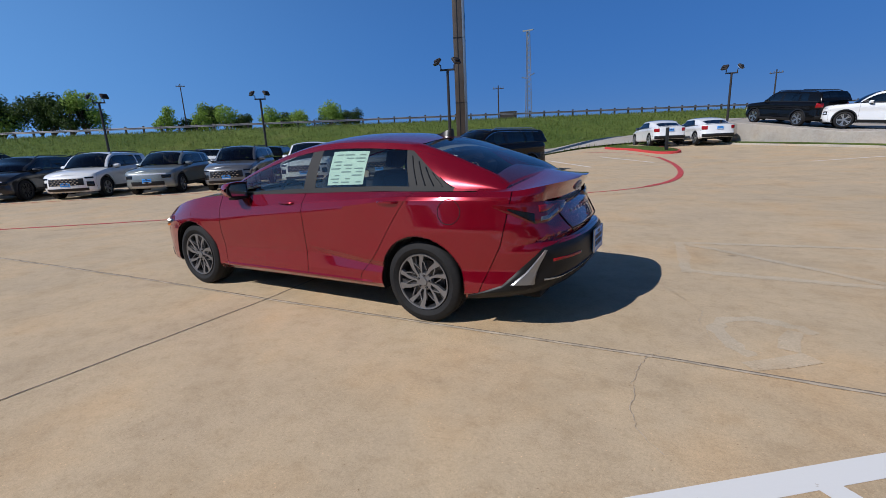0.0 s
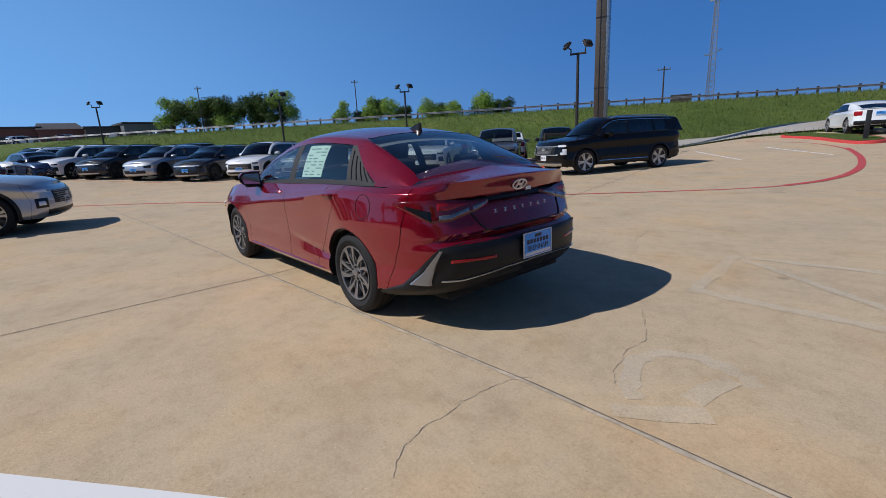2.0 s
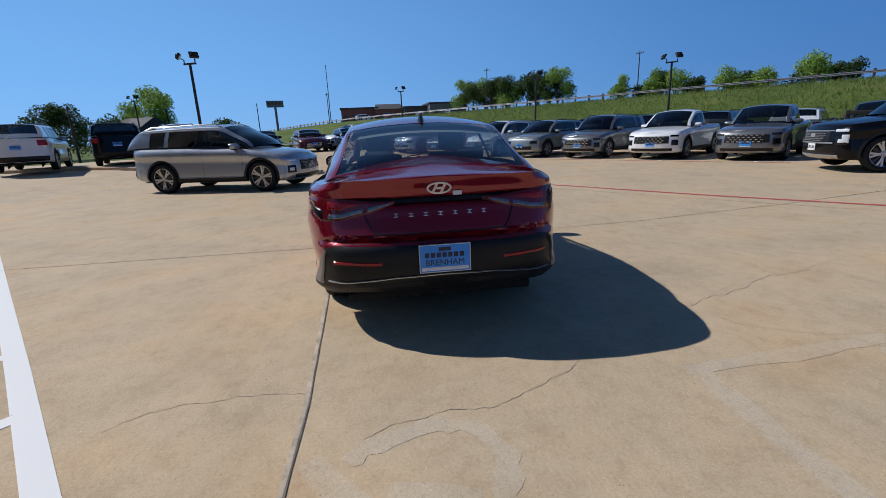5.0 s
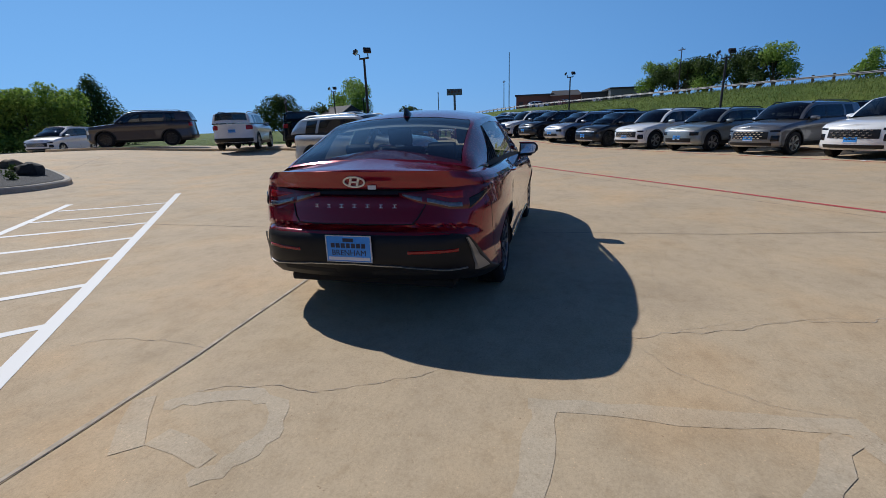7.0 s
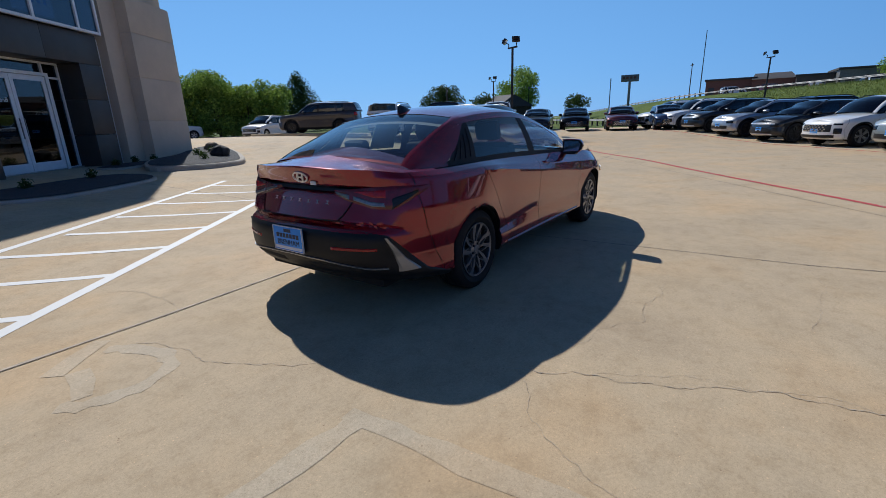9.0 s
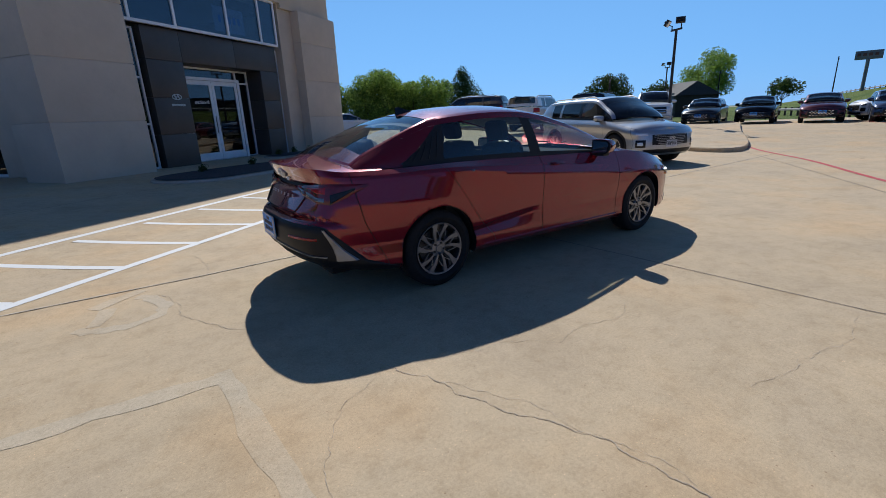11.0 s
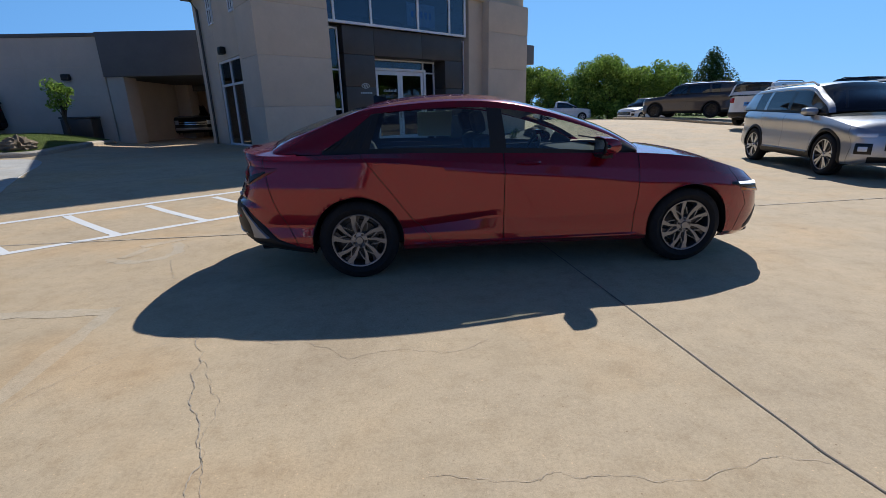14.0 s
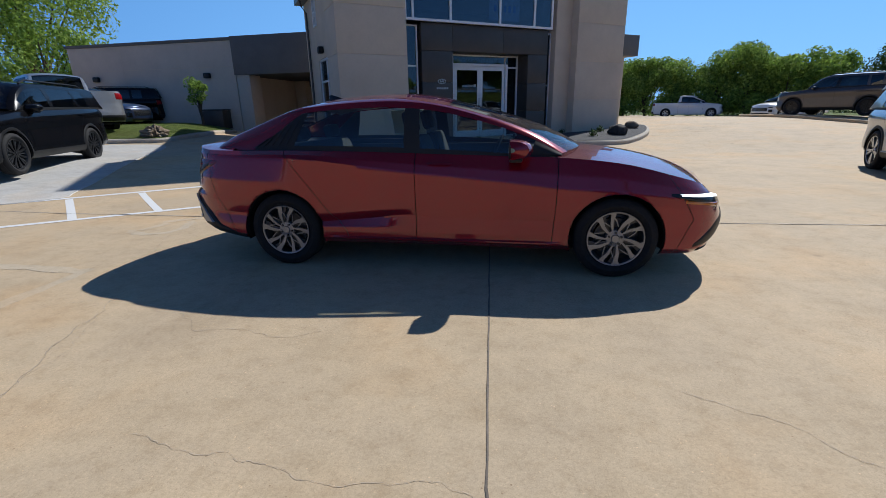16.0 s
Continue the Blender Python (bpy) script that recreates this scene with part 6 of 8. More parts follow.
def pickup_spec(L=5.6, W=0.98, H=1.86, wb=3.6, fo=0.95, belt=1.25, hood=1.22, tyre=0.39, cab_back=-0.62, nose=1.08, screen=1.25):
    sp = suv_spec(L, W, H, wb, fo, belt, hood, tyre, 0.25, 0.42, screen, nose, None, False)
    b = belt
    xr = sp["xr"]
    sp.update(
        canopy=[(cab_back - 0.02, 0.86 * W, b + 0.02, 0.80 * W, b + 0.12, b + 0.14), (cab_back + 0.06, 0.88 * W, b + 0.02, 0.76 * W, H - 0.12, H - 0.07)] + [r for r in sp["canopy"] if r[0] > cab_back + 0.3],
        rear_top=cab_back + 0.07, rear_base=cab_back - 0.01, deck_from=cab_back + 0.2, skew_rear=(cab_back - 1, cab_back - 2, 0.0),
        deck=[(xr, b + 0.042), (0, b + 0.045)],
        side_marks=[("paint", cab_back - 0.02, cab_back - 0.02), ("glass", cab_back + 0.22, cab_back + 0.24), ("black", cab_back + 0.78, cab_back + 0.80), ("glass", cab_back + 0.90, cab_back + 0.90), ("black", screen - 0.26, screen - 0.24), ("end", screen, screen)],
        shuts=[(xr + 0.2, xr + 0.2, xr + 0.2), (cab_back, cab_back, cab_back), (cab_back + 0.86,) * 3, (screen - 0.15,) * 3, (sp["xf"] - 0.36, sp["xf"] - 0.30, sp["xf"] - 0.42)])
    return sp


P_RED = car_paint("red_paint", (0.215, 0.0015, 0.012), 0.42, 0.20, 0.10, 1.0, 0.3)
P_WHITE = car_paint("white_paint", (0.74, 0.74, 0.73), 0.0, 0.35, 0.02)
P_GREY = car_paint("grey_paint", (0.17, 0.175, 0.185), 0.6, 0.35)
P_SILVER = car_paint("silver_paint", (0.44, 0.45, 0.47), 0.75, 0.33)
P_DARK = car_paint("dark_grey_paint", (0.028, 0.030, 0.034), 0.5, 0.3, coat=0.7, spec=0.3)
P_BLACK = car_paint("black_paint", (0.004, 0.004, 0.005), 0.0, 0.2, coat=0.35, spec=0.1)
P_GREEN = car_paint("grey_green_paint", (0.24, 0.265, 0.255), 0.5, 0.35)
P_NAVY = car_paint("navy_paint", (0.02, 0.04, 0.10), 0.4, 0.3)
P_BROWN = car_paint("brown_grey_paint", (0.055, 0.048, 0.050), 0.5, 0.35)
P_WINE = car_paint("wine_paint", (0.10, 0.008, 0.014), 0.4, 0.3)


def stand(x, y, heading, z=None):
    return pose(x, y, lot_z(x, y) if z is None else z, 0, 0, heading)


def at_row(s, n, heading, back):
    """A place in the row: n is where the nose stands, back the distance from there to the car's middle."""
    x, y = sn(s, n + back)
    return stand(x, y, heading)


# the red sedan
sedan, SS = build_vehicle("red_sedan", "metallic red compact sedan with grey alloy wheels, parked on concrete", "car", pose(0, 0.04, 0, 0, 0, 180), SEDAN, P_RED, fine=1.0, glass_side=M_GLASS_S, glass_rear=M_GLASS_REAR,
                          rim_style="turbine", plate_rear=M_PLATE, inside=True)
# parked row facing the lot
ROW = -53.13
TUC = suv_spec(4.6, 0.93, 1.66, 2.75, 0.90, 1.08, 1.03)
EV = suv_spec(4.62, 0.94, 1.60, 2.98, 0.85, 1.05, 1.02, 0.37, 0.25, 0.62, 1.15, 0.80)
KONA = suv_spec(4.35, 0.91, 1.58, 2.66, 0.87, 1.05, 1.0, 0.35, 0.235)
CRUZ = pickup_spec(4.97, 0.95, 1.69, 3.0, 0.95, 1.10, 1.06, 0.37, -0.45, 0.90, 1.05)
row = [(-24.5, P_WHITE, TUC, "grid", "white"), (-21.7, P_WHITE, TUC, "grid", "white"), (-19.0, P_DARK, EV, "bar", "dark grey"), (-16.3, P_SILVER, EV, "bar", "silver"), (-13.55, P_DARK, EV, "bar", "dark grey"), (-10.8, P_WHITE, TUC, "grid", "white"),
       (-8.1, P_GREEN, KONA, "bar", "grey-green"), (-5.35, P_GREY, TUC, "grid", "grey"), (-2.55, P_WHITE, CRUZ, "grid", "white"), (0.28, P_GREY, CRUZ, "grid", "grey")]
for s, pt, spc, fc_, word in row:
    suv(word + (" pickup" if spc is CRUZ else " crossover") + " with black cladding, parked in the row", at_row(s, 13.0, ROW, spc["xf"]), pt, spc, fc_, plate=M_PLATE, group="cars parked in a row", rims="ten" if spc is EV else "five")
# silver crossover
SFE = suv_spec(4.77, 0.945, 1.70, 2.765, 0.94, 1.10, 1.04, 0.375, 0.27, 0.62, 1.12, 0.84)
SF_H = 74.0


def bright_trim(car, S, sp, mat):
    """A bright strip over the side windows and one along the sill."""
    x0, x1 = sp["xr"] + 0.55, 0.72
    for sgn in (1, -1):
        pts = [S.roof_off(x0 + (x1 - x0) * k / 14, 0.435, 0.004) for k in range(15)]
        part("window_trim", tube([(x, sgn * y, z) for x, y, z in pts], 0.010, 5), mat, car, "bright trim over the side windows")
        pts = [S.side_xz(sp["rear_axle"] + 0.5 + (sp["wheelbase"] - 1.0) * k / 10, S.low(0) + 0.13, 0.016) for k in range(11)]
        part("sill_trim", tube([(x, sgn * y, z) for x, y, z in pts], 0.014, 5), mat, car, "bright trim along the sill")


silver, S_SF = suv("silver grey crossover with chrome-studded grille, standing on the lot", stand(-8.05, -4.45, SF_H), P_SILVER, SFE, "mesh", name="silver_crossover", plate=M_PLATE_W, rails=M_SILVER, fine=0.8)
bright_trim(silver, S_SF, SFE, M_SATIN)
# black large crossover
PAL = suv_spec(4.98, 0.985, 1.75, 2.90, 0.93, 1.16, 1.12, 0.38, 0.27, 0.40, 0.98, 0.98)
PH = 248.0
large_black, S_PAL = suv("black large crossover with chrome grille and silver skid plate", stand(-3.75, 12.0, PH), P_BLACK, PAL, "mesh", name="black_crossover", plate=M_PLATE_W, rails=M_SILVER, fine=0.8, cladding=M_BLACK)
bright_trim(large_black, S_PAL, PAL, M_CHROME)
O_PAL = S_PAL.out
f_pal = lambda y: 1.0 - float(np.interp(y, O_PAL.p[::-1, 1][:120], (1 - O_PAL.s[::-1])[:120]))
skin(large_black, S_PAL, "lower_grille_frame", M_SILVER, f_pal(0.66), 1.0, 0.60, 0.635, 0.016, pair=False)
skin(large_black, S_PAL, "front_skid", M_SILVER, f_pal(0.78), 1.0, 0.275, 0.36, 0.022, pair=False, label="silver skid plate under the nose")
skin(large_black, S_PAL, "vertical_lamp", M_LAMP_W, f_pal(0.90), f_pal(0.80), 0.62, 0.80, 0.012)


# ---- details of the red sedan ----
SO = SS.out
s_ur = lambda y: float(np.interp(y, SO.p[:150, 1], SO.s[:150]))
s_uf = lambda y: float(1.0 - np.interp(y, SO.p[::-1, 1][:140], (1 - SO.s[::-1])[:140]))


def band(nm, mat, u0, u1, lo, hi, off, pair=False, label="", nu=40, nv=8, edge=True, car=None, S=None, bridge=None):
    """A raised piece on the skin between two height curves of the outline station."""
    car, S = car or sedan, S or SS

    def fn(a, b):
        u = u0 + (u1 - u0) * a
        l, h = lo(u), hi(u)
        e = min(1.0, min(b, 1 - b) * 6) if edge else 1.0
        if pair and edge:
            e = min(e, min(a, 1 - a) * 12)
        z = l + (h - l) * b
        if bridge:
            z0, z1 = bridge(u)
            t = (z - z0) / (z1 - z0)
            return tuple(p + (q - p) * t for p, q in zip(S.side_z(u, z0, off * e), S.side_z(u, z1, off * e)))
        return S.side_z(u, z, off * e)
    p = grid(fn, nu, nv)
    if pair:
        for q in (p, mirror_y(p)):
            part(nm, outward(q), mat, car, label)
    else:
        part(nm, both(p), mat, car, label)


def table(*keys):
    return lambda u: float(np.interp(u, [k[0] for k in keys], [k[1] for k in keys]))


uc, uk, ue = s_ur(0.60), s_ur(0.74), SO.u_of_x(-1.985)
ux = SO.u_of_x(-1.735)
M_BUMPER = plain("black_bumper", (0.010, 0.010, 0.011), 0.45, var=0.15, scale=10, spec=0.25)
# lower tail: black band that sweeps down to the wheel arch
band("lower_bumper", M_BUMPER, 0.0, ux, lambda u: SS.low(SO.at(u)[0]) - 0.006, table((0.0, 0.652), (uc, 0.640), (uk, 0.610), (ue, 0.355), (ux, 0.262)), 0.010, nu=90, nv=14)
band("silver_line", M_SILVER, 0.0, s_ur(0.735), table((0, 0.435), (s_ur(0.3), 0.425), (s_ur(0.62), 0.385), (1, 0.37)), table((0, 0.447), (s_ur(0.3), 0.437), (s_ur(0.62), 0.399), (1, 0.388)), 0.020, nu=40, nv=4)
t_out = table((0.365, SO.u_of_x(-2.045)), (0.45, s_ur(0.805)), (0.60, s_ur(0.735)))
t_in = table((0.365, s_ur(0.775)), (0.40, s_ur(0.775)), (0.50, s_ur(0.755)), (0.60, s_ur(0.722)))
trim = grid(lambda a, b: SS.side_z(t_in(0.365 + 0.235 * b) + (t_out(0.365 + 0.235 * b) - t_in(0.365 + 0.235 * b)) * a, 0.365 + 0.235 * b, 0.013 + 0.010 * min(1.0, 8 * min(a, 1 - a))), 8, 14)
for q in (trim, mirror_y(trim)):
    part("corner_trim", outward(q), M_FIN, sedan, "satin silver corner trim")
band("reflector", M_LAMP_R, s_ur(0.36), s_ur(0.70), lambda u: 0.508, lambda u: 0.536, 0.016, True, "red reflector strip")
band("diffuser_slot", M_WELL, s_ur(0.10), s_ur(0.60), lambda u: 0.352, lambda u: 0.405, 0.013, True)
# tail lamps: dark red upper with a bright lower strip, and a thin bar across
lo_l = table((s_ur(0.30), 0.862), (s_ur(0.46), 0.818), (s_ur(0.66), 0.775), (s_ur(0.775), 0.770), (SO.u_of_x(-1.93), 0.888))
hi_l = table((s_ur(0.30), 0.880), (s_ur(0.46), 0.888), (s_ur(0.66), 0.905), (s_ur(0.775), 0.915), (SO.u_of_x(-1.93), 0.905))
across = lambda u: (lo_l(u), 0.922)
band("tail_lamp", M_LAMP_DR, s_ur(0.30), SO.u_of_x(-1.93), lo_l, hi_l, 0.006, True, "dark red smoked tail lamp", 44, 10, bridge=across)
band("lamp_lens", M_LAMP_R, s_ur(0.50), s_ur(0.755), lambda u: lo_l(u) + 0.066, lambda u: hi_l(u) - 0.016, 0.010, True, "bright red lens", bridge=across)
band("reversing_lens", M_LENS, s_ur(0.50), s_ur(0.745), lambda u: lo_l(u) + 0.012, lambda u: lo_l(u) + 0.046, 0.010, True, "clear silver lens", bridge=across)
band("reversing_lens", M_LENS, s_ur(0.33), s_ur(0.49), lambda u: lo_l(u) + 0.008, lambda u: lo_l(u) + 0.008 + 0.5 * (hi_l(u) - lo_l(u)), 0.010, True, "clear silver lens", bridge=across)
band("lamp_tooth", M_GLOSSBLK, s_ur(0.765), SO.u_of_x(-2.02), table((s_ur(0.765), 0.768), (SO.u_of_x(-2.02), 0.872)), table((s_ur(0.765), 0.845), (SO.u_of_x(-2.02), 0.884)), 0.012, True, "gloss black outer edge of the tail lamp", 16, 6, bridge=across)
band("recess_strip", M_GLOSSBLK, 0.0, s_ur(0.52), lambda u: 0.868, lambda u: 0.902, 0.003, nu=24, nv=4)
# trunk shut line, emblem and lettering bars
for sgn in (1, -1):
    pts = [SS.side_z(s_ur(y), z, 0.004) for y, z in ((0.52, 0.86), (0.50, 0.80), (0.45, 0.73), (0.41, 0.695))]
    part("shut_line", tube([(x, sgn * y, z) for x, y, z in pts], 0.004, 6), M_WELL, sedan)
part("shut_line", tube([SS.side_z(s_ur(abs(y)), 0.692, 0.002)[:1] + (y,) + (0.692,) for y in np.linspace(-0.42, 0.42, 15)], 0.004, 6), M_WELL, sedan)
px = SS.side_z(0.0, 0.955, 0.0)[0]
em = emblem(0.155, 0.082, 0.008)
part("emblem", ([(px - 0.006 - x, -y, 0.955 + z) for x, y, z in moved(em, pose(0, 0, 0, 0, 21, 0))[0]], em[1]), M_BADGE, sedan, "silver oval emblem")
for k in range(7):
    y = 0.275 - k * 0.0917
    x = SS.side_z(s_ur(abs(y)), 0.80, 0.004)[0]
    part("lettering_bar", moved(merge(box(-0.002, 0.002, -0.014, 0.014, 0.008, 0.011), box(-0.002, 0.002, -0.014, 0.014, -0.011, -0.008), box(-0.002, 0.002, -0.002, 0.002, -0.008, 0.008)), pose(x, y, 0.80, 0, 12, 0)), M_BADGE, sedan, "small chrome lettering bar")
part("sticker", moved(box(-0.002, 0.002, -0.028, 0.028, -0.013, 0.013), pose(SS.side_z(0.03, 0.918, 0)[0] - 0.012, -0.115, 0.916)), M_PLATE_W, sedan, "small white sticker")
# dealer plate: readable word and frame
pl = [o for o in sedan.children if o.name.startswith("number_plate")][0]
part("plate_frame", moved(merge(box(0.0, 0.012, -0.157, 0.157, 0.0825, 0.087), box(0.0, 0.012, -0.157, 0.157, -0.087, -0.0825), box(0.0, 0.012, -0.157, -0.1525, -0.0825, 0.0825), box(0.0, 0.012, 0.1525, 0.157, -0.0825, 0.0825)), pose(-2.447, 0, 0.548, 0, 0, 180)), M_PLATE_W, pl)
tc = bpy.data.curves.new("plate_text", "FONT")
tc.body, tc.size, tc.extrude, tc.align_x = "BRENHAM", 0.052, 0.001, "CENTER"
tc.materials.append(M_INK)
tx = new("plate_lettering", tc)
tx.parent = pl
tx.matrix_basis = Matrix(((0, 0, -1, -2.456), (-1, 0, 0, 0), (0, 1, 0, 0.505), (0, 0, 0, 1)))
# shark fin
fin = []
for t, w, h in ((0.0, 0.004, 0.004), (0.25, 0.022, 0.018), (0.6, 0.030, 0.048), (0.9, 0.022, 0.072), (1.0, 0.008, 0.064)):
    x = -1.05 - 0.17 * t
    z = SS.roof(x, 1.0)[2] - 0.004
    fin += [(x, -w, z), (x, -w * 0.35, z + h), (x, w * 0.35, z + h), (x, w, z)]
part("antenna_fin", (fin, [(4 * i + j, 4 * i + j + 1, 4 * i + j + 5, 4 * i + j + 4) for i in range(4) for j in range(3)] + [(16, 17, 18, 19), (3, 2, 1, 0)]), M_GLOSSBLK, sedan, "black shark fin antenna")
# fuel flap on the driver's side (left is +y)
ring_pts = [SS.side_xz(-1.62 + 0.085 * math.cos(t), 0.855 + 0.085 * math.sin(t), 0.0005) for t in np.linspace(0, 2 * math.pi, 33)]
part("fuel_flap", tube(ring_pts, 0.0028, 6, False), M_WELL, sedan)
# price sheet inside the rear side window
part("window_sticker", outward(grid(lambda a, b: SS.roof_off(-0.80 + 0.37 * a, 0.075 + 0.335 * b, -0.010), 6, 6)), M_PAPER, sedan, "pale green printed price sheet in the rear side window")
pr = []
for r in range(9):
    for c in range(3):
        if (r * 3 + c) % 4 == 3:
            continue
        pr.append(grid(lambda a, b: SS.roof_off(-0.775 + 0.115 * c + (0.05 + 0.05 * ((r * 7 + c * 3) % 5) / 4) * a, 0.095 + 0.034 * r + 0.012 * b, -0.0085), 2, 1))
part("sticker_print", merge(*pr), M_INK_G, sedan)
# head lamps and corner vents
h0, h1 = SO.u_of_x(1.72), s_uf(0.40)
band("headlamp", M_GLOSSBLK, h0, h1, table((h0, 0.652), (s_uf(0.70), 0.545), (h1, 0.535)), table((h0, 0.672), (s_uf(0.70), 0.655), (h1, 0.60)), 0.012, True, "head lamp with white running light")
band("running_light", M_DRL, h0 + 0.006, h1, table((h0, 0.655), (s_uf(0.70), 0.622), (h1, 0.578)), table((h0, 0.670), (s_uf(0.70), 0.652), (h1, 0.598)), 0.018, True)
band("indicator_lens", M_LAMP_A, h0 + 0.02, s_uf(0.62), table((h0, 0.61), (s_uf(0.70), 0.553), (1, 0.55)), table((h0, 0.63), (s_uf(0.70), 0.588), (1, 0.59)), 0.017, True)
band("corner_vent", M_BLACK, s_uf(0.80), s_uf(0.46), table((s_uf(0.80), 0.245), (s_uf(0.46), 0.30)), table((s_uf(0.80), 0.27), (s_uf(0.66), 0.44), (s_uf(0.46), 0.50)), 0.006, True)
band("grille", M_BLACK, s_uf(0.46), 1.0, lambda u: 0.28, lambda u: 0.53, 0.006, nu=24)
band("chin", M_BLACK, s_uf(0.76), 1.0, lambda u: 0.195, lambda u: 0.235, 0.012, nu=30, nv=4)
for sgn in (1, -1):
    part("wiper", tube([(1.02, sgn * 0.08 + 0.1, 0.985), (0.90, sgn * 0.30 + 0.14, 1.01)], 0.008, 5), M_BLACK, sedan)
# sill blade
band("sill_trim", P_RED, SO.u_of_x(-0.93), SO.u_of_x(0.95), lambda u: 0.232, lambda u: 0.285, 0.012, True, "", 40, 5)

# ribs of the black quarter trim
for sgn in (1, -1):
    for k in range(5):
        t = 0.12 + 0.19 * k
        pts = [SS.roof_off(-1.26 - (0.36 - 0.01 * b) * t + 0.09 * b, 0.07 + 0.33 * b * (1 - 0.75 * t), 0.002) for b in (0.0, 0.5, 1.0)]
        part("trim_rib", tube([(x, sgn * y, z) for x, y, z in pts], 0.005, 5), M_BLACK, sedan)


# ---- trees ----
def leaf_cloud(clumps, n, size, rng):
    """Many small leaf sprays spread over the shells of the clumps, as (verts, faces)."""
    v, f = [], []
    tot = sum(r ** 2 for *_, r in clumps)
    for cx, cy, cz, r in clumps:
        for _ in range(int(n * r * r / tot)):
            d = Vector((rng.gauss(0, 1), rng.gauss(0, 1), rng.gauss(0, 1) + 0.15)).normalized()
            rr = r * (0.30 + 0.85 * rng.random() ** 0.7)
            p = Vector((cx, cy, cz)) + d * rr
            s = size * rng.uniform(0.5, 1.3)
            a = (d + Vector((rng.uniform(-1, 1), rng.uniform(-1, 1), rng.uniform(-1, 1))) * 0.9).normalized()
            t = a.orthogonal().normalized()
            t.rotate(Matrix.Rotation(rng.uniform(0, 6.28), 3, a))
            b = a.cross(t)
            k = len(v)
            v += [tuple(p - t * s * 0.5), tuple(p + b * s * 0.34 + a * s * 0.1), tuple(p + t * s * 0.6), tuple(p - b * s * 0.34 + a * s * 0.1)]
            f.append((k, k + 1, k + 2, k + 3))
    return v, f


def tree(x, y, z, h, w, seed, label, leaf, n=1800, size=0.35, trunk=0.3, shape="round", name="tree"):
    rng = random.Random(seed)
    ob = thing(name, label, "tree", pose(x, y, z, 0, 0, seed * 47 % 360))
    th = h * trunk
    limbs = []
    clumps = []
    k = {"cone": 12, "hedge": 18}.get(shape, 11)
    for i in range(k):
        if shape == "cone":
            t = i / (k - 1)
            a = i * 2.4
            rr = w * (1 - t) * 0.45
            clumps.append((rr * math.cos(a), rr * math.sin(a), th + (h - th) * (0.08 + 0.86 * t), w * (0.50 - 0.36 * t)))
        else:
            a = i * 2.399 + rng.uniform(-0.4, 0.4)
            rr = w * rng.uniform(0.25, 0.62) * (0.4 if i == 0 else 1)
            zz = th + (h - th) * (rng.uniform(0.05, 0.80) if shape == "hedge" else rng.uniform(0.22, 0.80)) if i else h * 0.80
            clumps.append((rr * math.cos(a), rr * math.sin(a), zz, w * rng.uniform(0.20, 0.42)))
    r0 = max(0.06, h * 0.022)
    wood = [tube([(0, 0, -0.2), (0.05, 0.02, th * 0.6), (0, 0.06, th), (0, 0, h * 0.75)], [r0 * 1.3, r0, r0 * 0.8, r0 * 0.25], 7)]
    for cx, cy, cz, r in clumps[1:]:
        b = min(th * 0.9, cz * 0.7)
        wood.append(tube([(0, 0, b), (cx * 0.45, cy * 0.45, b + (cz - b) * 0.5), (cx, cy, cz)], [r0 * 0.5, r0 * 0.3, r0 * 0.1], 5))
    part("trunk", merge(*wood), M_BARK, ob)
    v, f = leaf_cloud(clumps, int(n * 2.2), size * 0.58, rng)
    link_mesh("crown", v, f, leaf, ob, smooth=0)
    return ob


rg = random.Random(11)
# hedge of leafy trees beyond the drive
hedge = [(-7.5, -50.5, 5.0), (-10.4, -48.6, 5.6), (-13.2, -47.0, 6.3), (-15.6, -45.6, 5.4), (-18.4, -44.0, 6.1), (-20.8, -42.4, 6.6), (-23.2, -41.0, 5.4), (-25.2, -40.2, 5.4), (-22.5, -45.5, 6.4), (-12.0, -51.5, 6.2), (-4.6, -52.5, 4.8)]
for k, (x, y, h) in enumerate(hedge):
    tree(x, y, 0.2, h, 2.8, 100 + k, "bright green leafy hedge tree at the edge of the lot", M_LEAF, 5200, 0.40, 0.06, "hedge")
tree(-39.7, -53.9, 0.2, 8.0, 5.6, 130, "dark pointed evergreen tree", M_LEAF_D, 6400, 0.42, 0.05, "cone")
tree(-46.0, -32.5, 0.2, 5.6, 3.6, 131, "dark broad oak tree", M_LEAF_D, 4200, 0.36, 0.10)
tree(-114.6, -56.1, 0.2, 14.0, 8.2, 133, "round green tree far beyond the lot", M_LEAF, 5200, 0.8, 0.06)
tree(31.0, -22.5, 0.6, 11.5, 7.6, 134, "tall spreading green tree behind the service building", M_LEAF, 9000, 0.36, 0.22)
tree(27.5, -20.0, 0.6, 6.5, 3.5, 139, "green tree behind the service building", M_LEAF, 3000, 0.34, 0.22)
tree(13.3, -14.2, lot_z(13.3, -14.2), 2.3, 0.65, 136, "small young tree with a thin trunk", M_LEAF, 420, 0.20, 0.34)
for k in range(11):
    t = k / 10
    x, y = -108 + 21 * t + rg.uniform(-2, 2), 20 + 15 * t + rg.uniform(-2, 2)
    tree(x, y, 4.0, rg.uniform(7.5, 10.0), rg.uniform(3.6, 4.8), 150 + k, "dark green tree beyond the highway", M_LEAF_D if k % 3 else M_LEAF, 1500, 0.62, 0.22)
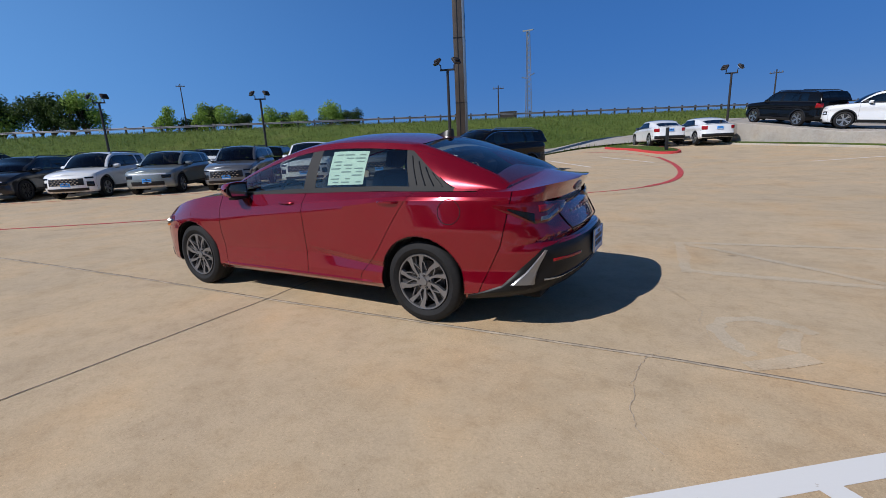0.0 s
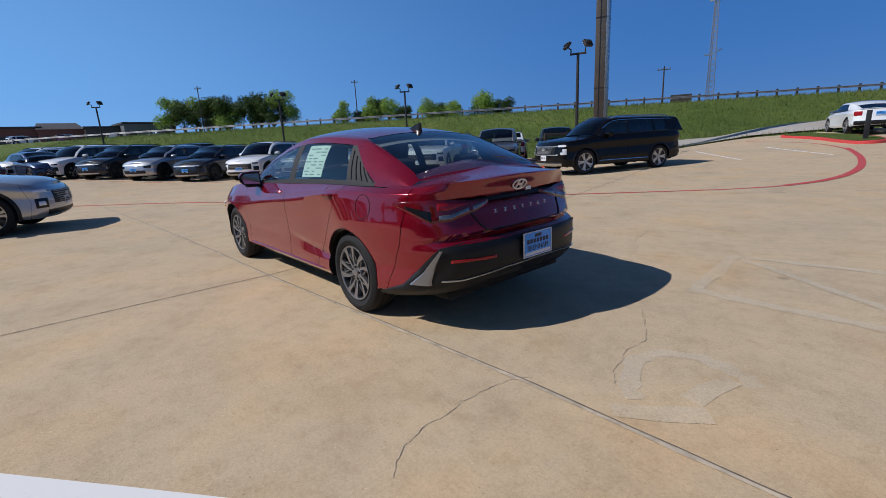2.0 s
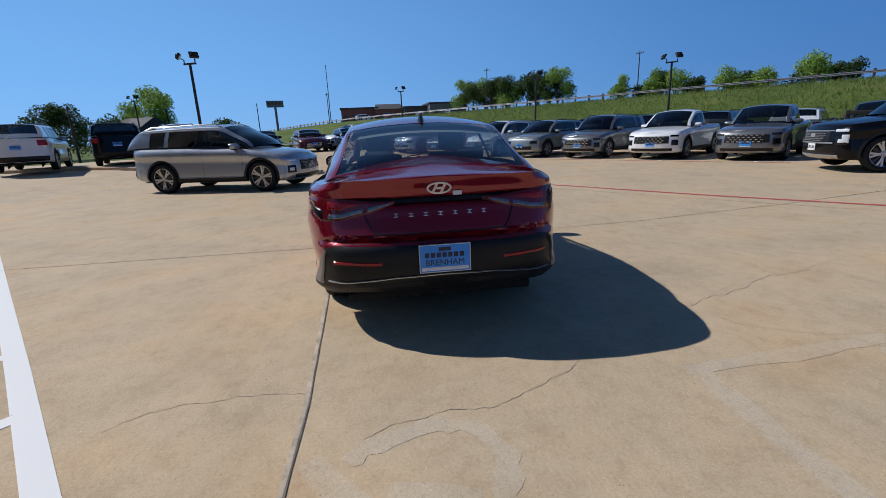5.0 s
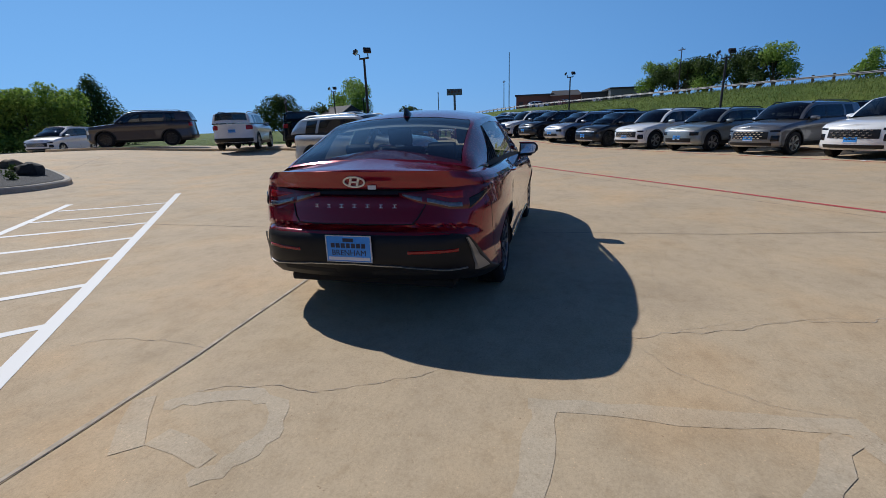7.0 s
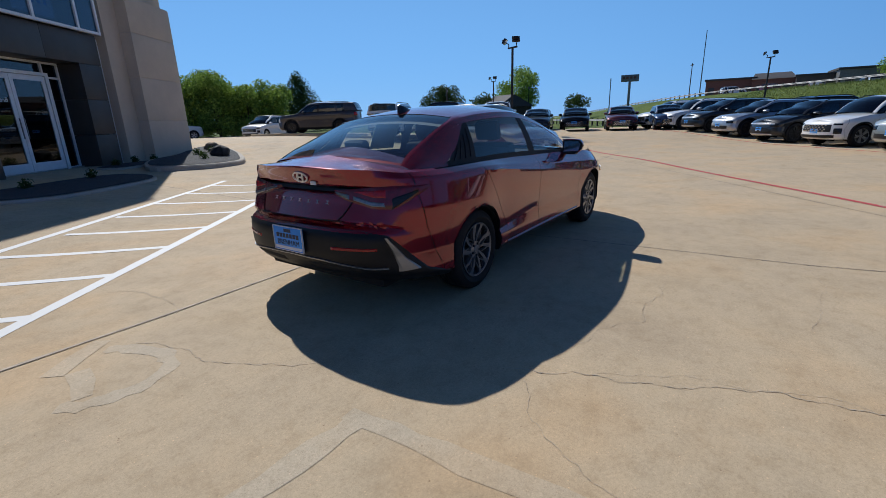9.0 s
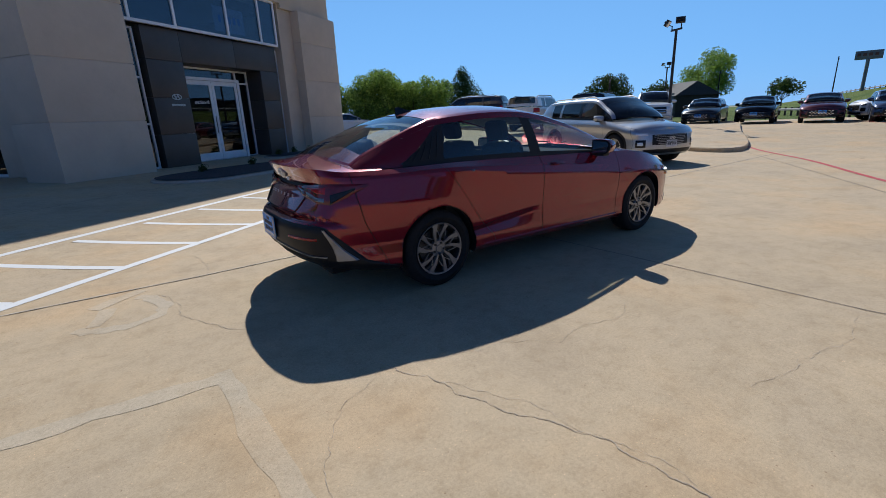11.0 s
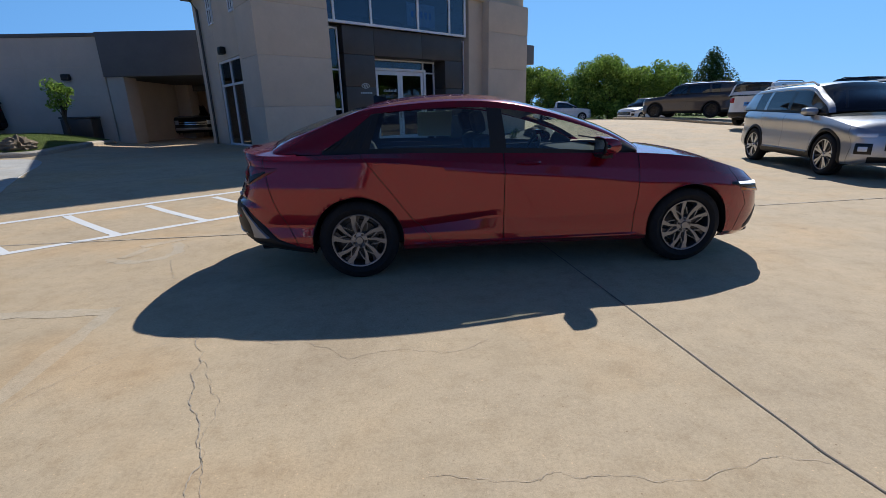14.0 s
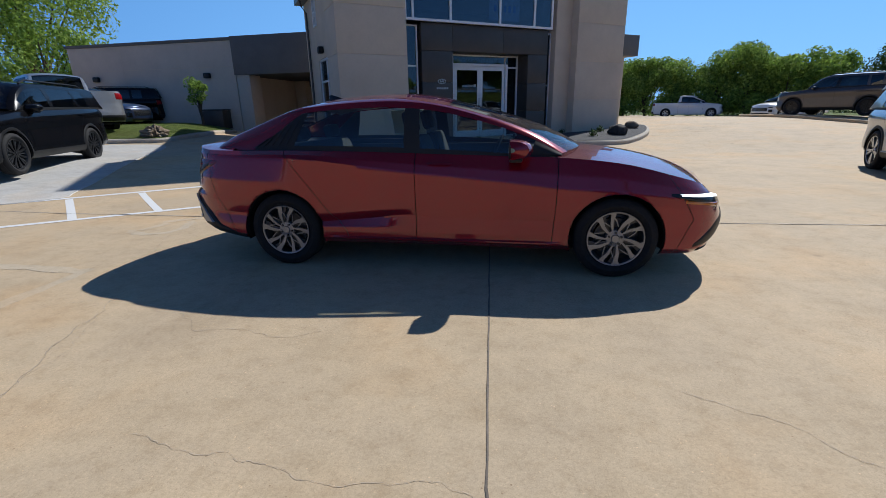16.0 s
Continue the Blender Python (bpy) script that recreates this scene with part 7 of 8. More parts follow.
for k in range(12):
    t = k / 11
    x, y = sn(-38 + 34 * t + rg.uniform(-1.5, 1.5), 82 + rg.uniform(0, 6))
    tree(x, y, 4.0, rg.uniform(4.0, 7.0), rg.uniform(2.4, 4.0), 170 + k, "dark green tree beyond the highway", M_LEAF_D if k % 2 else M_LEAF, 1000, 0.55, 0.2)
for k, (x, y) in enumerate(((-128, -3), (-140, 8), (-70, -40), (-84, -44), (-100, -34))):
    tree(x, y, 1.0, rg.uniform(3.5, 6.0), rg.uniform(3.0, 4.5), 190 + k, "far dark green tree", M_LEAF_D, 700, 0.7, 0.2)


# ---- grass tufts on the bank and verges ----
def tufts(name, label, spots, zf, size, mat):
    rng = random.Random(len(spots))
    v, f = [], []
    for x, y in spots:
        z = zf(x, y)
        for _ in range(3):
            a = rng.uniform(0, 6.28)
            h = size * rng.uniform(0.5, 1.3)
            dx, dy = math.cos(a) * h * 0.55, math.sin(a) * h * 0.55
            k = len(v)
            v += [(x - dy * 0.12, y + dx * 0.12, z - 0.02), (x + dy * 0.12, y - dx * 0.12, z - 0.02), (x + dx, y + dy, z + h)]
            f.append((k, k + 1, k + 2))
    ob = link_mesh(name, v, f, mat, None, smooth=0)
    return tagged(ob, label, "grass", kind="stuff")


sp_ = []
for _ in range(42000):
    s, n = rg.uniform(-62, 62), 24.2 + 28.0 * rg.random()
    if 24.8 < n < 31.2 and s > 3.5:
        continue
    sp_.append(sn(s, n))
tufts("grass", "uneven rough grass on the highway bank", sp_, ground_z, 0.24, M_BLADE)


# ---- islands and kerbs ----
def island(keys, h, label, fill, fill_label, red=False, k=5, rim=0.16):
    poly = smooth_poly(keys, k)
    c = np.mean(np.array(poly), axis=0)
    kerb = prism(poly, -0.1, h, 0.03, lot_z)
    ob = link_mesh("kerb", kerb[0], kerb[1], M_CURB_RED if red else (M_CURB if fill else M_CONC))
    tagged(ob, label, "kerb", kind="structure")
    if fill:
        inner = [tuple(c + (np.array(p) - c) * (1 - rim / max(0.3, np.linalg.norm(np.array(p) - c)))) for p in poly]
        v = []
        for j in range(6):
            v += [(q[0], q[1], lot_z(q[0], q[1]) + h + 0.012 + 0.05 * j / 5) for q in (np.array(p) + (c - np.array(p)) * (j / 5) for p in inner)]
        n = len(inner)
        fl = link_mesh("bed", v, [(j * n + i, j * n + (i + 1) % n, (j + 1) * n + (i + 1) % n, (j + 1) * n + i) for j in range(5) for i in range(n)], fill)
        tagged(fl, fill_label, "bed", kind="structure")
    return c, h


def rock(x, y, z, r, seed, mat=None, label="rough brown boulder on the planting bed", rough=0.0):
    rng = random.Random(seed)
    v, f = ball(r * rng.uniform(0.9, 1.2), r * rng.uniform(0.7, 0.9), r * 0.62, 18 if rough else 9)
    v = [tuple(Vector(p) * (1 + 0.30 * (noise.noise(Vector(p) * (2.2 / r) + Vector((seed, 0, 0)))))) for p in v]
    if rough:
        v = [tuple(Vector(p) * (1 + rough * noise.noise(Vector(p) * (6.5 / r) + Vector((0, seed, 0))) + 0.5 * rough * noise.noise(Vector(p) * (15 / r)))) for p in v]
    ob = link_mesh("boulder", v, f, mat or M_ROCK, None, smooth=35)
    ob.matrix_world = pose(x, y, z + r * 0.45, 0, 0, seed * 61)
    return tagged(ob, label, "boulder")


def shrub(x, y, z, r, seed, label="small dark green shrub"):
    ob = thing("shrub", label, "shrub", pose(x, y, z))
    rng = random.Random(seed)
    part("stem", merge(*[tube([(0, 0, -0.02), (r * 0.6 * math.cos(a), r * 0.6 * math.sin(a), r * 0.9)], [0.012, 0.005], 5) for a in (0.3, 2.2, 4.1)]), M_BARK, ob)
    v, f = leaf_cloud([(0, 0, r * 0.8, r), (r * 0.4, 0.1, r * 0.7, r * 0.7)], 160, r * 0.45, rng)
    link_mesh("leaves", v, f, M_LEAF_D, ob, smooth=0)
    return ob


island([ud(6.9, -8.1), ud(7.6, -7.2), (-3.1, -10.5), (-4.1, -11.2), (-5.2, -13.4), (-5.6, -15.6), (-4.9, -15.8), ud(10.7, -9.6), ud(8.6, -9.2)], 0.13, "concrete kerb round the corner bed", M_GRAVEL, "dark gravel bed")
rock(-3.9, -12.3, lot_z(-3.9, -12.3) + 0.13, 0.34, 3, M_ROCK_D, "dark round boulder on the gravel bed")
rock(-4.8, -14.4, lot_z(-4.8, -14.4) + 0.13, 0.26, 5)
for k, (x, y) in enumerate(((-3.0, -11.6), (-4.2, -13.4), (-3.4, -12.8))):
    shrub(x, y, lot_z(x, y) + 0.15, 0.13, 20 + k)
# low mulch beds before the entrance and along its wall
island([ud(1.9, -7.9), ud(2.4, -7.3), ud(3.2, -7.0), ud(5.2, -6.95), ud(5.9, -7.5), ud(5.7, -8.2), ud(4.4, -8.5), ud(2.4, -8.5)], 0.06, "low kerb of the entrance bed", M_GRAVEL, "dark mulch bed before the entrance", k=4, rim=0.08)
island([ud(7.0, -9.25), ud(7.3, -8.95), ud(9.0, -8.95), ud(9.7, -9.3), ud(9.0, -9.72), ud(7.2, -9.72)], 0.05, "low kerb of the wall bed", M_GRAVEL, "dark mulch bed along the showroom wall", k=4, rim=0.05)
for k, (u, d) in enumerate(((4.9, -8.1), (3.3, -8.1), (7.5, -9.4), (8.3, -9.4), (9.1, -9.35))):
    shrub(*ud(u, d), lot_z(*ud(u, d)) + 0.07, 0.11, 40 + k)
# pale concrete apron of the service drive
APRON = smooth_poly([(6.75, -1.3), (6.8, -2.1), (7.98, -4.3), (9.4, -7.0), (10.3, -8.2), (11.5, -8.0), (12.7, -7.5), (15.0, -6.9), (16.5, -6.0), (18, -2), (14, 2.2), (9.4, 0.6)], 4)
ap = prism(APRON, -0.05, 0.012, 0.006, lot_z)
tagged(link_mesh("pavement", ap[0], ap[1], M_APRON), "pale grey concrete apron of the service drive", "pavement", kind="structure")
# raised island with parked cars
island([(-11.1, -3.4), (-12.2, -2.6), (-17.0, -4.8), (-27, -10.5), (-31, -22), (-25, -29), (-16.0, -26.5), (-12.6, -24.0), (-14.2, -19.0), (-15.6, -14.0), (-12.6, -7.2)], 0.13, "pale concrete island with a kerb", None, "")
GS = [(15.2, -7.6), (12.6, -7.9), (11.5, -8.35), (10.75, -8.8), (10.75, -10.2), (10.95, -11.6), (12.4, -15.2), (15.6, -16.4), (17.6, -14.6), (17.2, -11.0), (16.6, -8.6)]
island(GS, 0.12, "kerb of the grass strip", M_GRASS, "patchy green and brown grass strip")
rock(11.35, -9.15, lot_z(11.35, -9.15) - 0.02, 0.42, 8, label="large rough brown boulder on the grass strip", rough=0.34)
tufts("grass", "short grass on the strip by the service drive", [(x, y) for x, y in ((rg.uniform(11.2, 16.4), rg.uniform(-14.6, -8.6)) for _ in range(8000)) if x > 11.0 - 0.28 * (y + 10)], lambda x, y: lot_z(x, y) + 0.13, 0.05, M_BLADE)
tb = thing("transformer_box", "dark green utility cabinet by the service wall", "utility box", pose(14.4, -16.75, lot_z(14.4, -16.75), 0, 0, 0))
part("body", box(-0.6, 0.6, -0.35, 0.35, 0, 0.85, 0.03), M_BRONZE, tb)
part("lid", box(-0.63, 0.63, -0.38, 0.38, 0.853, 0.93, 0.02), M_BRONZE, tb)
# planted island with the sign pylon
island([(-7.5, 13.0), (-6.2, 13.8), (-5.9, 17.0), (-7.2, 23.0), (-12.5, 24.0), (-11.0, 17.5)], 0.14, "red painted kerb round the sign island", M_GRAVEL, "dark gravel and mulch bed", red=True)
pyl = thing("sign_pylon", "tall bronze and silver metal sign pylon on the island", "sign", pose(-9.7, 22.0, 0.12, 0, 0, 24))
part("bronze_side", box(-0.28, 0.26, -0.50, 0.5, 0, 15.0, 0.02), M_PYLON_D, pyl)
part("silver_face", box(0.262, 0.40, -0.52, 0.52, 0, 15.0, 0.02), M_PYLON, pyl, "brushed silver face")
part("dark_joint", merge(box(-0.05, 0.0, -0.512, -0.50, 0, 15.0), *[box(-0.29, 0.41, -0.53, 0.53, z, z + 0.02) for z in (3.6, 7.2, 10.8)]), M_BLACK, pyl)
eb = emblem(0.62, 0.32, 0.02)
part("emblem", ([(x + 0.402, y, z + 8.4) for x, y, z in eb[0]], eb[1]), M_PLATE, pyl, "blue oval emblem")
for k in range(7):
    part("sign_bar", box(0.402, 0.412, -0.34 + 0.1 * k, -0.27 + 0.1 * k, 7.75, 7.9), M_PLATE, pyl)
fence = thing("fence", "dark post and rail fence on the sign island", "fence", pose(-6.4, 15.3, 0.14, 0, 0, 54))
for k in range(4):
    part("post", box(-1.9 + 1.2 * k, -1.78 + 1.2 * k, -0.06, 0.06, 0, 1.25, 0.01), M_WOOD, fence)
for z in (0.45, 0.85, 1.17):
    part("rail", box(-1.9, 1.85, -0.09, -0.06, z - 0.06, z + 0.06, 0.008), M_WOOD, fence)
hyd = thing("fire_hydrant", "red fire hydrant on the sign island", "hydrant", pose(-7.4, 18.4, 0.2))
part("barrel", lathe_z([(0.14, 0), (0.14, 0.05), (0.10, 0.06), (0.10, 0.5), (0.13, 0.52), (0.13, 0.56), (0.08, 0.66), (0.03, 0.72), (0.0, 0.72)], 14), M_CURB_RED, hyd)
part("outlet", tube([(-0.17, 0, 0.40), (0.17, 0, 0.40)], 0.045, 8), M_CURB_RED, hyd)
for k, (x, y) in enumerate(((-7.6, 14.6), (-8.4, 15.6), (-7.2, 16.4), (-9.0, 17.2))):
    shrub(x, y, 0.16, 0.3, 60 + k, "low grassy shrub in the gravel bed")
# kerb, post and bank at the exit
island([(-2.0, 26.6), (-0.4, 24.8), (0.9, 22.6), (1.7, 21.6), (2.4, 22.4), (1.4, 25.2), (-1.2, 27.6)], 0.12, "red painted kerb of the exit island", M_GRASS, "grass tip of the exit island", red=True)
bol = thing("bollard", "black square bollard by the exit", "bollard", pose(1.7, 22.6, 0.6))
part("post", box(-0.08, 0.08, -0.08, 0.08, -0.3, 1.05, 0.015), M_BLACK, bol)
# retaining wall with the raised car display, which slopes down along its face
def display_z(x, y):
    return 1.75 - 0.7 * max(-0.6, min(1.1, ((x - 4.97) * 4.03 - (y - 27.4) * 3.8) / 30.7))


ret = thing("retaining_wall", "low concrete retaining wall of the raised display", "wall", None, "", "structure")
part("wall_body", prism([(4.97, 27.4), (9.0, 23.6), (14.5, 22.0), (15.0, 32.0), (9.5, 38), (3.5, 34)], -1.6, 0.0, 0.03, display_z), M_ROAD, ret)
gstrip = island([(4.0, 27.8), (4.8, 26.6), (8.8, 22.6), (14.5, 15.6), (15.0, 16.2), (9.3, 23.4), (5.0, 27.4)], 0.10, "kerb and grass strip under the retaining wall", M_GRASS, "narrow grass strip", k=4, rim=0.10)


# ---- far things ----
tw = thing("radio_tower", "tall lattice steel radio tower on the skyline", "tower", pose(-65, 200.5, 4))
TH = 44.0
for k in range(3):
    a = k * 2.094
    part("leg", tube([(1.9 * math.cos(a), 1.9 * math.sin(a), 0), (0.8 * math.cos(a), 0.8 * math.sin(a), TH)], 0.12, 5), M_STEEL, tw)
br = []
for i in range(22):
    z0, z1 = TH * i / 22, TH * (i + 1) / 22
    r0, r1 = 1.9 - 1.1 * i / 22, 1.9 - 1.1 * (i + 1) / 22
    for k in range(3):
        a, b = k * 2.094, (k + 1) * 2.094
        br += [tube([(r0 * math.cos(a), r0 * math.sin(a), z0), (r1 * math.cos(b), r1 * math.sin(b), z1)], 0.07, 4), tube([(r0 * math.cos(b), r0 * math.sin(b), z0), (r1 * math.cos(a), r1 * math.sin(a), z1)], 0.07, 4)]
part("bracing", merge(*br), M_STEEL, tw)
part("antenna", merge(tube([(0.8, 0, TH * 0.58), (3.0, 0, TH * 0.60)], 0.2, 6), tube([(-0.8, 0, TH * 0.56), (-3.0, 0, TH * 0.57)], 0.2, 6), box(-2.4, 2.4, -0.2, 0.2, TH, TH + 0.5)), M_STEEL, tw)
mast = thing("radio_mast", "thin guyed radio mast far off", "tower", pose(-293, -32, 2))
part("pole", tube([(0, 0, 0), (0, 0, 41)], [0.35, 0.2], 6), M_STEEL, mast)


def utility_pole(x, y, z, h, turn, label="wooden utility pole with a crossarm"):
    ob = thing("utility_pole", label, "pole", pose(x, y, z, 0, 0, turn))
    part("pole", tube([(0, 0, -0.3), (0, 0, h)], [0.12, 0.08], 7), M_WOOD, ob)
    part("crossarm", box(-0.8, 0.8, -0.05, 0.05, h - 0.5, h - 0.4), M_WOOD, ob)
    for a in (-0.7, -0.3, 0.3, 0.7):
        part("insulator", tube([(a, 0, h - 0.4), (a, 0, h - 0.2)], 0.05, 6), M_STEEL, ob)


for x, y, z, h, tn in ((-78, 47.5, 4.0, 10, 30), (-23.0, 61.0, 4.0, 5.4, 20), (12.0, 77, 4.2, 5.2, -20), (-92, 22, 4, 9.5, 30), (-120, -14, 3.0, 9.0, 30), (-105, -28, 1.5, 7.5, 10), (-88, -40, 1, 6.5, 10), (-36.5, -25.5, 0.2, 4.2, 40)):
    utility_pole(x, y, z, h, tn)
bb = thing("billboard", "billboard on a single steel column far off", "billboard", pose(-109.5, -25.0, 1.5, 0, 0, 15))
part("column", tube([(0, 0, 0), (0, 0, 6.9)], 0.28, 8), M_STEEL, bb)
part("panel", box(-0.2, 0.2, -1.9, 1.9, 6.8, 8.3, 0.03), M_STEEL, bb, "weathered grey sign face")
for k in range(4):
    part("sign_bar", box(0.21, 0.23, -1.6 + 0.8 * k, -1.1 + 0.8 * k, 7.4, 7.9), M_BRICK, bb)
bb2 = thing("highway_sign", "highway sign seen from behind on two posts", "sign", pose(-47, 128, 4, 0, 0, 20))
part("panel", box(-2.5, 2.5, -0.1, 0.1, 3.4, 6.2), M_WOOD, bb2)
part("post", tube([(-1.6, 0, 0), (-1.6, 0, 3.5)], 0.15, 6), M_STEEL, bb2)
part("post", tube([(1.6, 0, 0), (1.6, 0, 3.5)], 0.15, 6), M_STEEL, bb2)


def shed(x, y, z, L, W, H, turn, mat, label, gable=0.0, nwin=8):
    ob = thing("building", label, "building", pose(x, y, z, 0, 0, turn))
    part("wall", box(-L / 2, L / 2, -W / 2, W / 2, -1, H), mat, ob)
    if gable:
        part("roof", ([(-L / 2 - .3, -W / 2 - .3, H), (L / 2 + .3, -W / 2 - .3, H), (L / 2 + .3, W / 2 + .3, H), (-L / 2 - .3, W / 2 + .3, H), (-L / 2 * 0.9, 0, H + gable), (L / 2 * 0.9, 0, H + gable)], [(0, 1, 5, 4), (2, 3, 4, 5), (0, 4, 3), (1, 2, 5), (0, 3, 2, 1)]), M_ROOF, ob)
    else:
        part("roof", box(-L / 2 - .3, L / 2 + .3, -W / 2 - .3, W / 2 + .3, H, H + 0.4), M_ROOF, ob)
    for k in range(nwin):
        a = -L / 2 + L * (k + 0.5) / nwin
        part("window", box(a - 0.6, a + 0.6, -W / 2 - 0.04, -W / 2 + 0.02, 0.9, 2.4), M_ALUDARK, ob)


shed(-128, -6.5, 4.0, 9.5, 12, 3.9, 93, M_BRICK, "long low red brick building beyond the highway", 0, 4)
shed(-127, 1.6, 4.0, 7.5, 12, 3.6, 93, M_BRICK, "brick building with a dark gabled roof", 1.6, 3)
shed(-125, 8.4, 4.0, 6.0, 12, 3.6, 94, M_BRONZE, "dark flat-roofed building beyond the highway", 0, 2)
shed(-121, 16.6, 4.0, 9.6, 10, 4.2, 95, M_STEEL, "pale metal shed beyond the highway", 0, 3)
shed(-68.5, -35.6, 1.0, 7, 6.5, 2.0, 60, M_WOOD, "dark brown house with a pitched roof", 2.0, 3)


# ---- more vehicles ----
BIG = suv_spec(5.3, 1.02, 1.90, 3.08, 1.0, 1.25, 1.20, 0.41, 0.28, 0.40, 1.05, 1.06)
BOX = suv_spec(4.83, 0.95, 1.74, 2.815, 0.95, 1.14, 1.14, 0.37, 0.25, 0.30, 0.98, 1.02)
suv("black large crossover with black wheels by the drive", stand(10.0, -3.6, 113.0), P_BLACK, PAL, "mesh", name="drive_crossover", rims="ten", rails=M_BLACK, fine=0.7)
suv("dark brown-grey large off-road car on the island", stand(-15.8, -21.3, -56, lot_z(-15.8, -21.3) + 0.13), P_BROWN, BIG, "truck", name="large_car", rims="ten")
suv("white boxy crossover with dark glass, seen from behind", stand(-15.2, -14.2, 204, lot_z(-15.2, -14.2) + 0.13), P_WHITE, BOX, "bar", plate_rear=M_PLATE, name="boxy_crossover")
suv("black boxy crossover, seen from behind", stand(-17.4, -12.0, 204, lot_z(-17.4, -12) + 0.13), P_BLACK, BOX, "bar", plate_rear=M_PLATE, name="boxy_crossover")
suv("white boxy crossover with dark bar grille, facing the lot", stand(-20.1, -10.6, 30, lot_z(-20.1, -10.6) + 0.13), P_WHITE, BOX, "truck", name="boxy_crossover", plate=M_PLATE)
SED = suv_spec(4.70, 0.90, 1.44, 2.75, 0.92, 0.97, 0.92, 0.33, 0.235, 1.15, 1.05, 0.68, None, False)
SED["canopy"] = [(SED["xr"] + 0.35, 0.74, 0.99, 0.66, 1.05, 1.08)] + [r for r in SED["canopy"] if r[0] > SED["xr"] + 1.0]
SED.update(rear_base=SED["xr"] + 0.40, deck=[(SED["xr"], 1.02), (SED["xr"] + 0.5, 1.07)], deck_from=SED["xr"] + 0.5)
SED["side_marks"] = [("paint", SED["xr"] + 0.35, SED["xr"] + 0.35), ("glass", -1.05, -0.95), ("black", -0.30, -0.31), ("glass", -0.17, -0.19), ("black", 0.80, 0.80), ("end", 1.05, 1.05)]
for x, y, pt, word in ((-23.6, -9.6, P_DARK, "dark grey"), (-25.8, -7.9, P_BLACK, "black"), (-26.4, -5.2, P_WINE, "dark red"), (-26.9, -2.6, P_NAVY, "dark blue")):
    suv(word + " sedan parked at the far side", stand(x, y, 18), pt, SED, "grid", plate=M_PLATE, cladding=None, name="parked_sedan", group="sedans parked at the far side")
COUPE = suv_spec(4.86, 0.94, 1.49, 2.95, 0.92, 1.0, 0.94, 0.36, 0.26, 1.5, 1.15, 0.70, None, False)
COUPE["canopy"] = [(COUPE["xr"] + 0.30, 0.70, 1.03, 0.62, 1.07, 1.09), (COUPE["xr"] + 0.85, 0.78, 1.02, 0.64, 1.22, 1.27)] + [r for r in COUPE["canopy"] if r[0] > COUPE["xr"] + 1.4]
COUPE.update(rear_base=COUPE["xr"] + 0.36, rear_top=COUPE["xr"] + 0.95, deck=[(COUPE["xr"], 1.04), (COUPE["xr"] + 0.5, 1.10)], deck_from=COUPE["xr"] + 0.5)
COUPE["side_marks"] = [("paint", COUPE["xr"] + 0.30, COUPE["xr"] + 0.30), ("glass", -1.15, -0.95), ("black", -0.30, -0.31), ("glass", -0.17, -0.19), ("black", 0.88, 0.88), ("end", 1.15, 1.15)]
for x, y in ((0.8, 28.3), (3.2, 28.3)):
    suv("white streamlined electric sedan, seen from behind", stand(x, y, 112, lot_z(x, 26.4) + 0.10), P_WHITE, COUPE, "bar", plate_rear=M_PLATE, cladding=None, name="streamlined_sedan", group="white sedans by the exit")
suv("black large off-road car with roof rack on the raised display", stand(7.35, 28.0, 125.6, display_z(7.35, 28.0)) @ pose(0, 0, 0, 0, -6.5, 0), P_BLACK, PAL, "truck", name="large_car", plate_rear=M_PLATE, rails=M_BLACK)
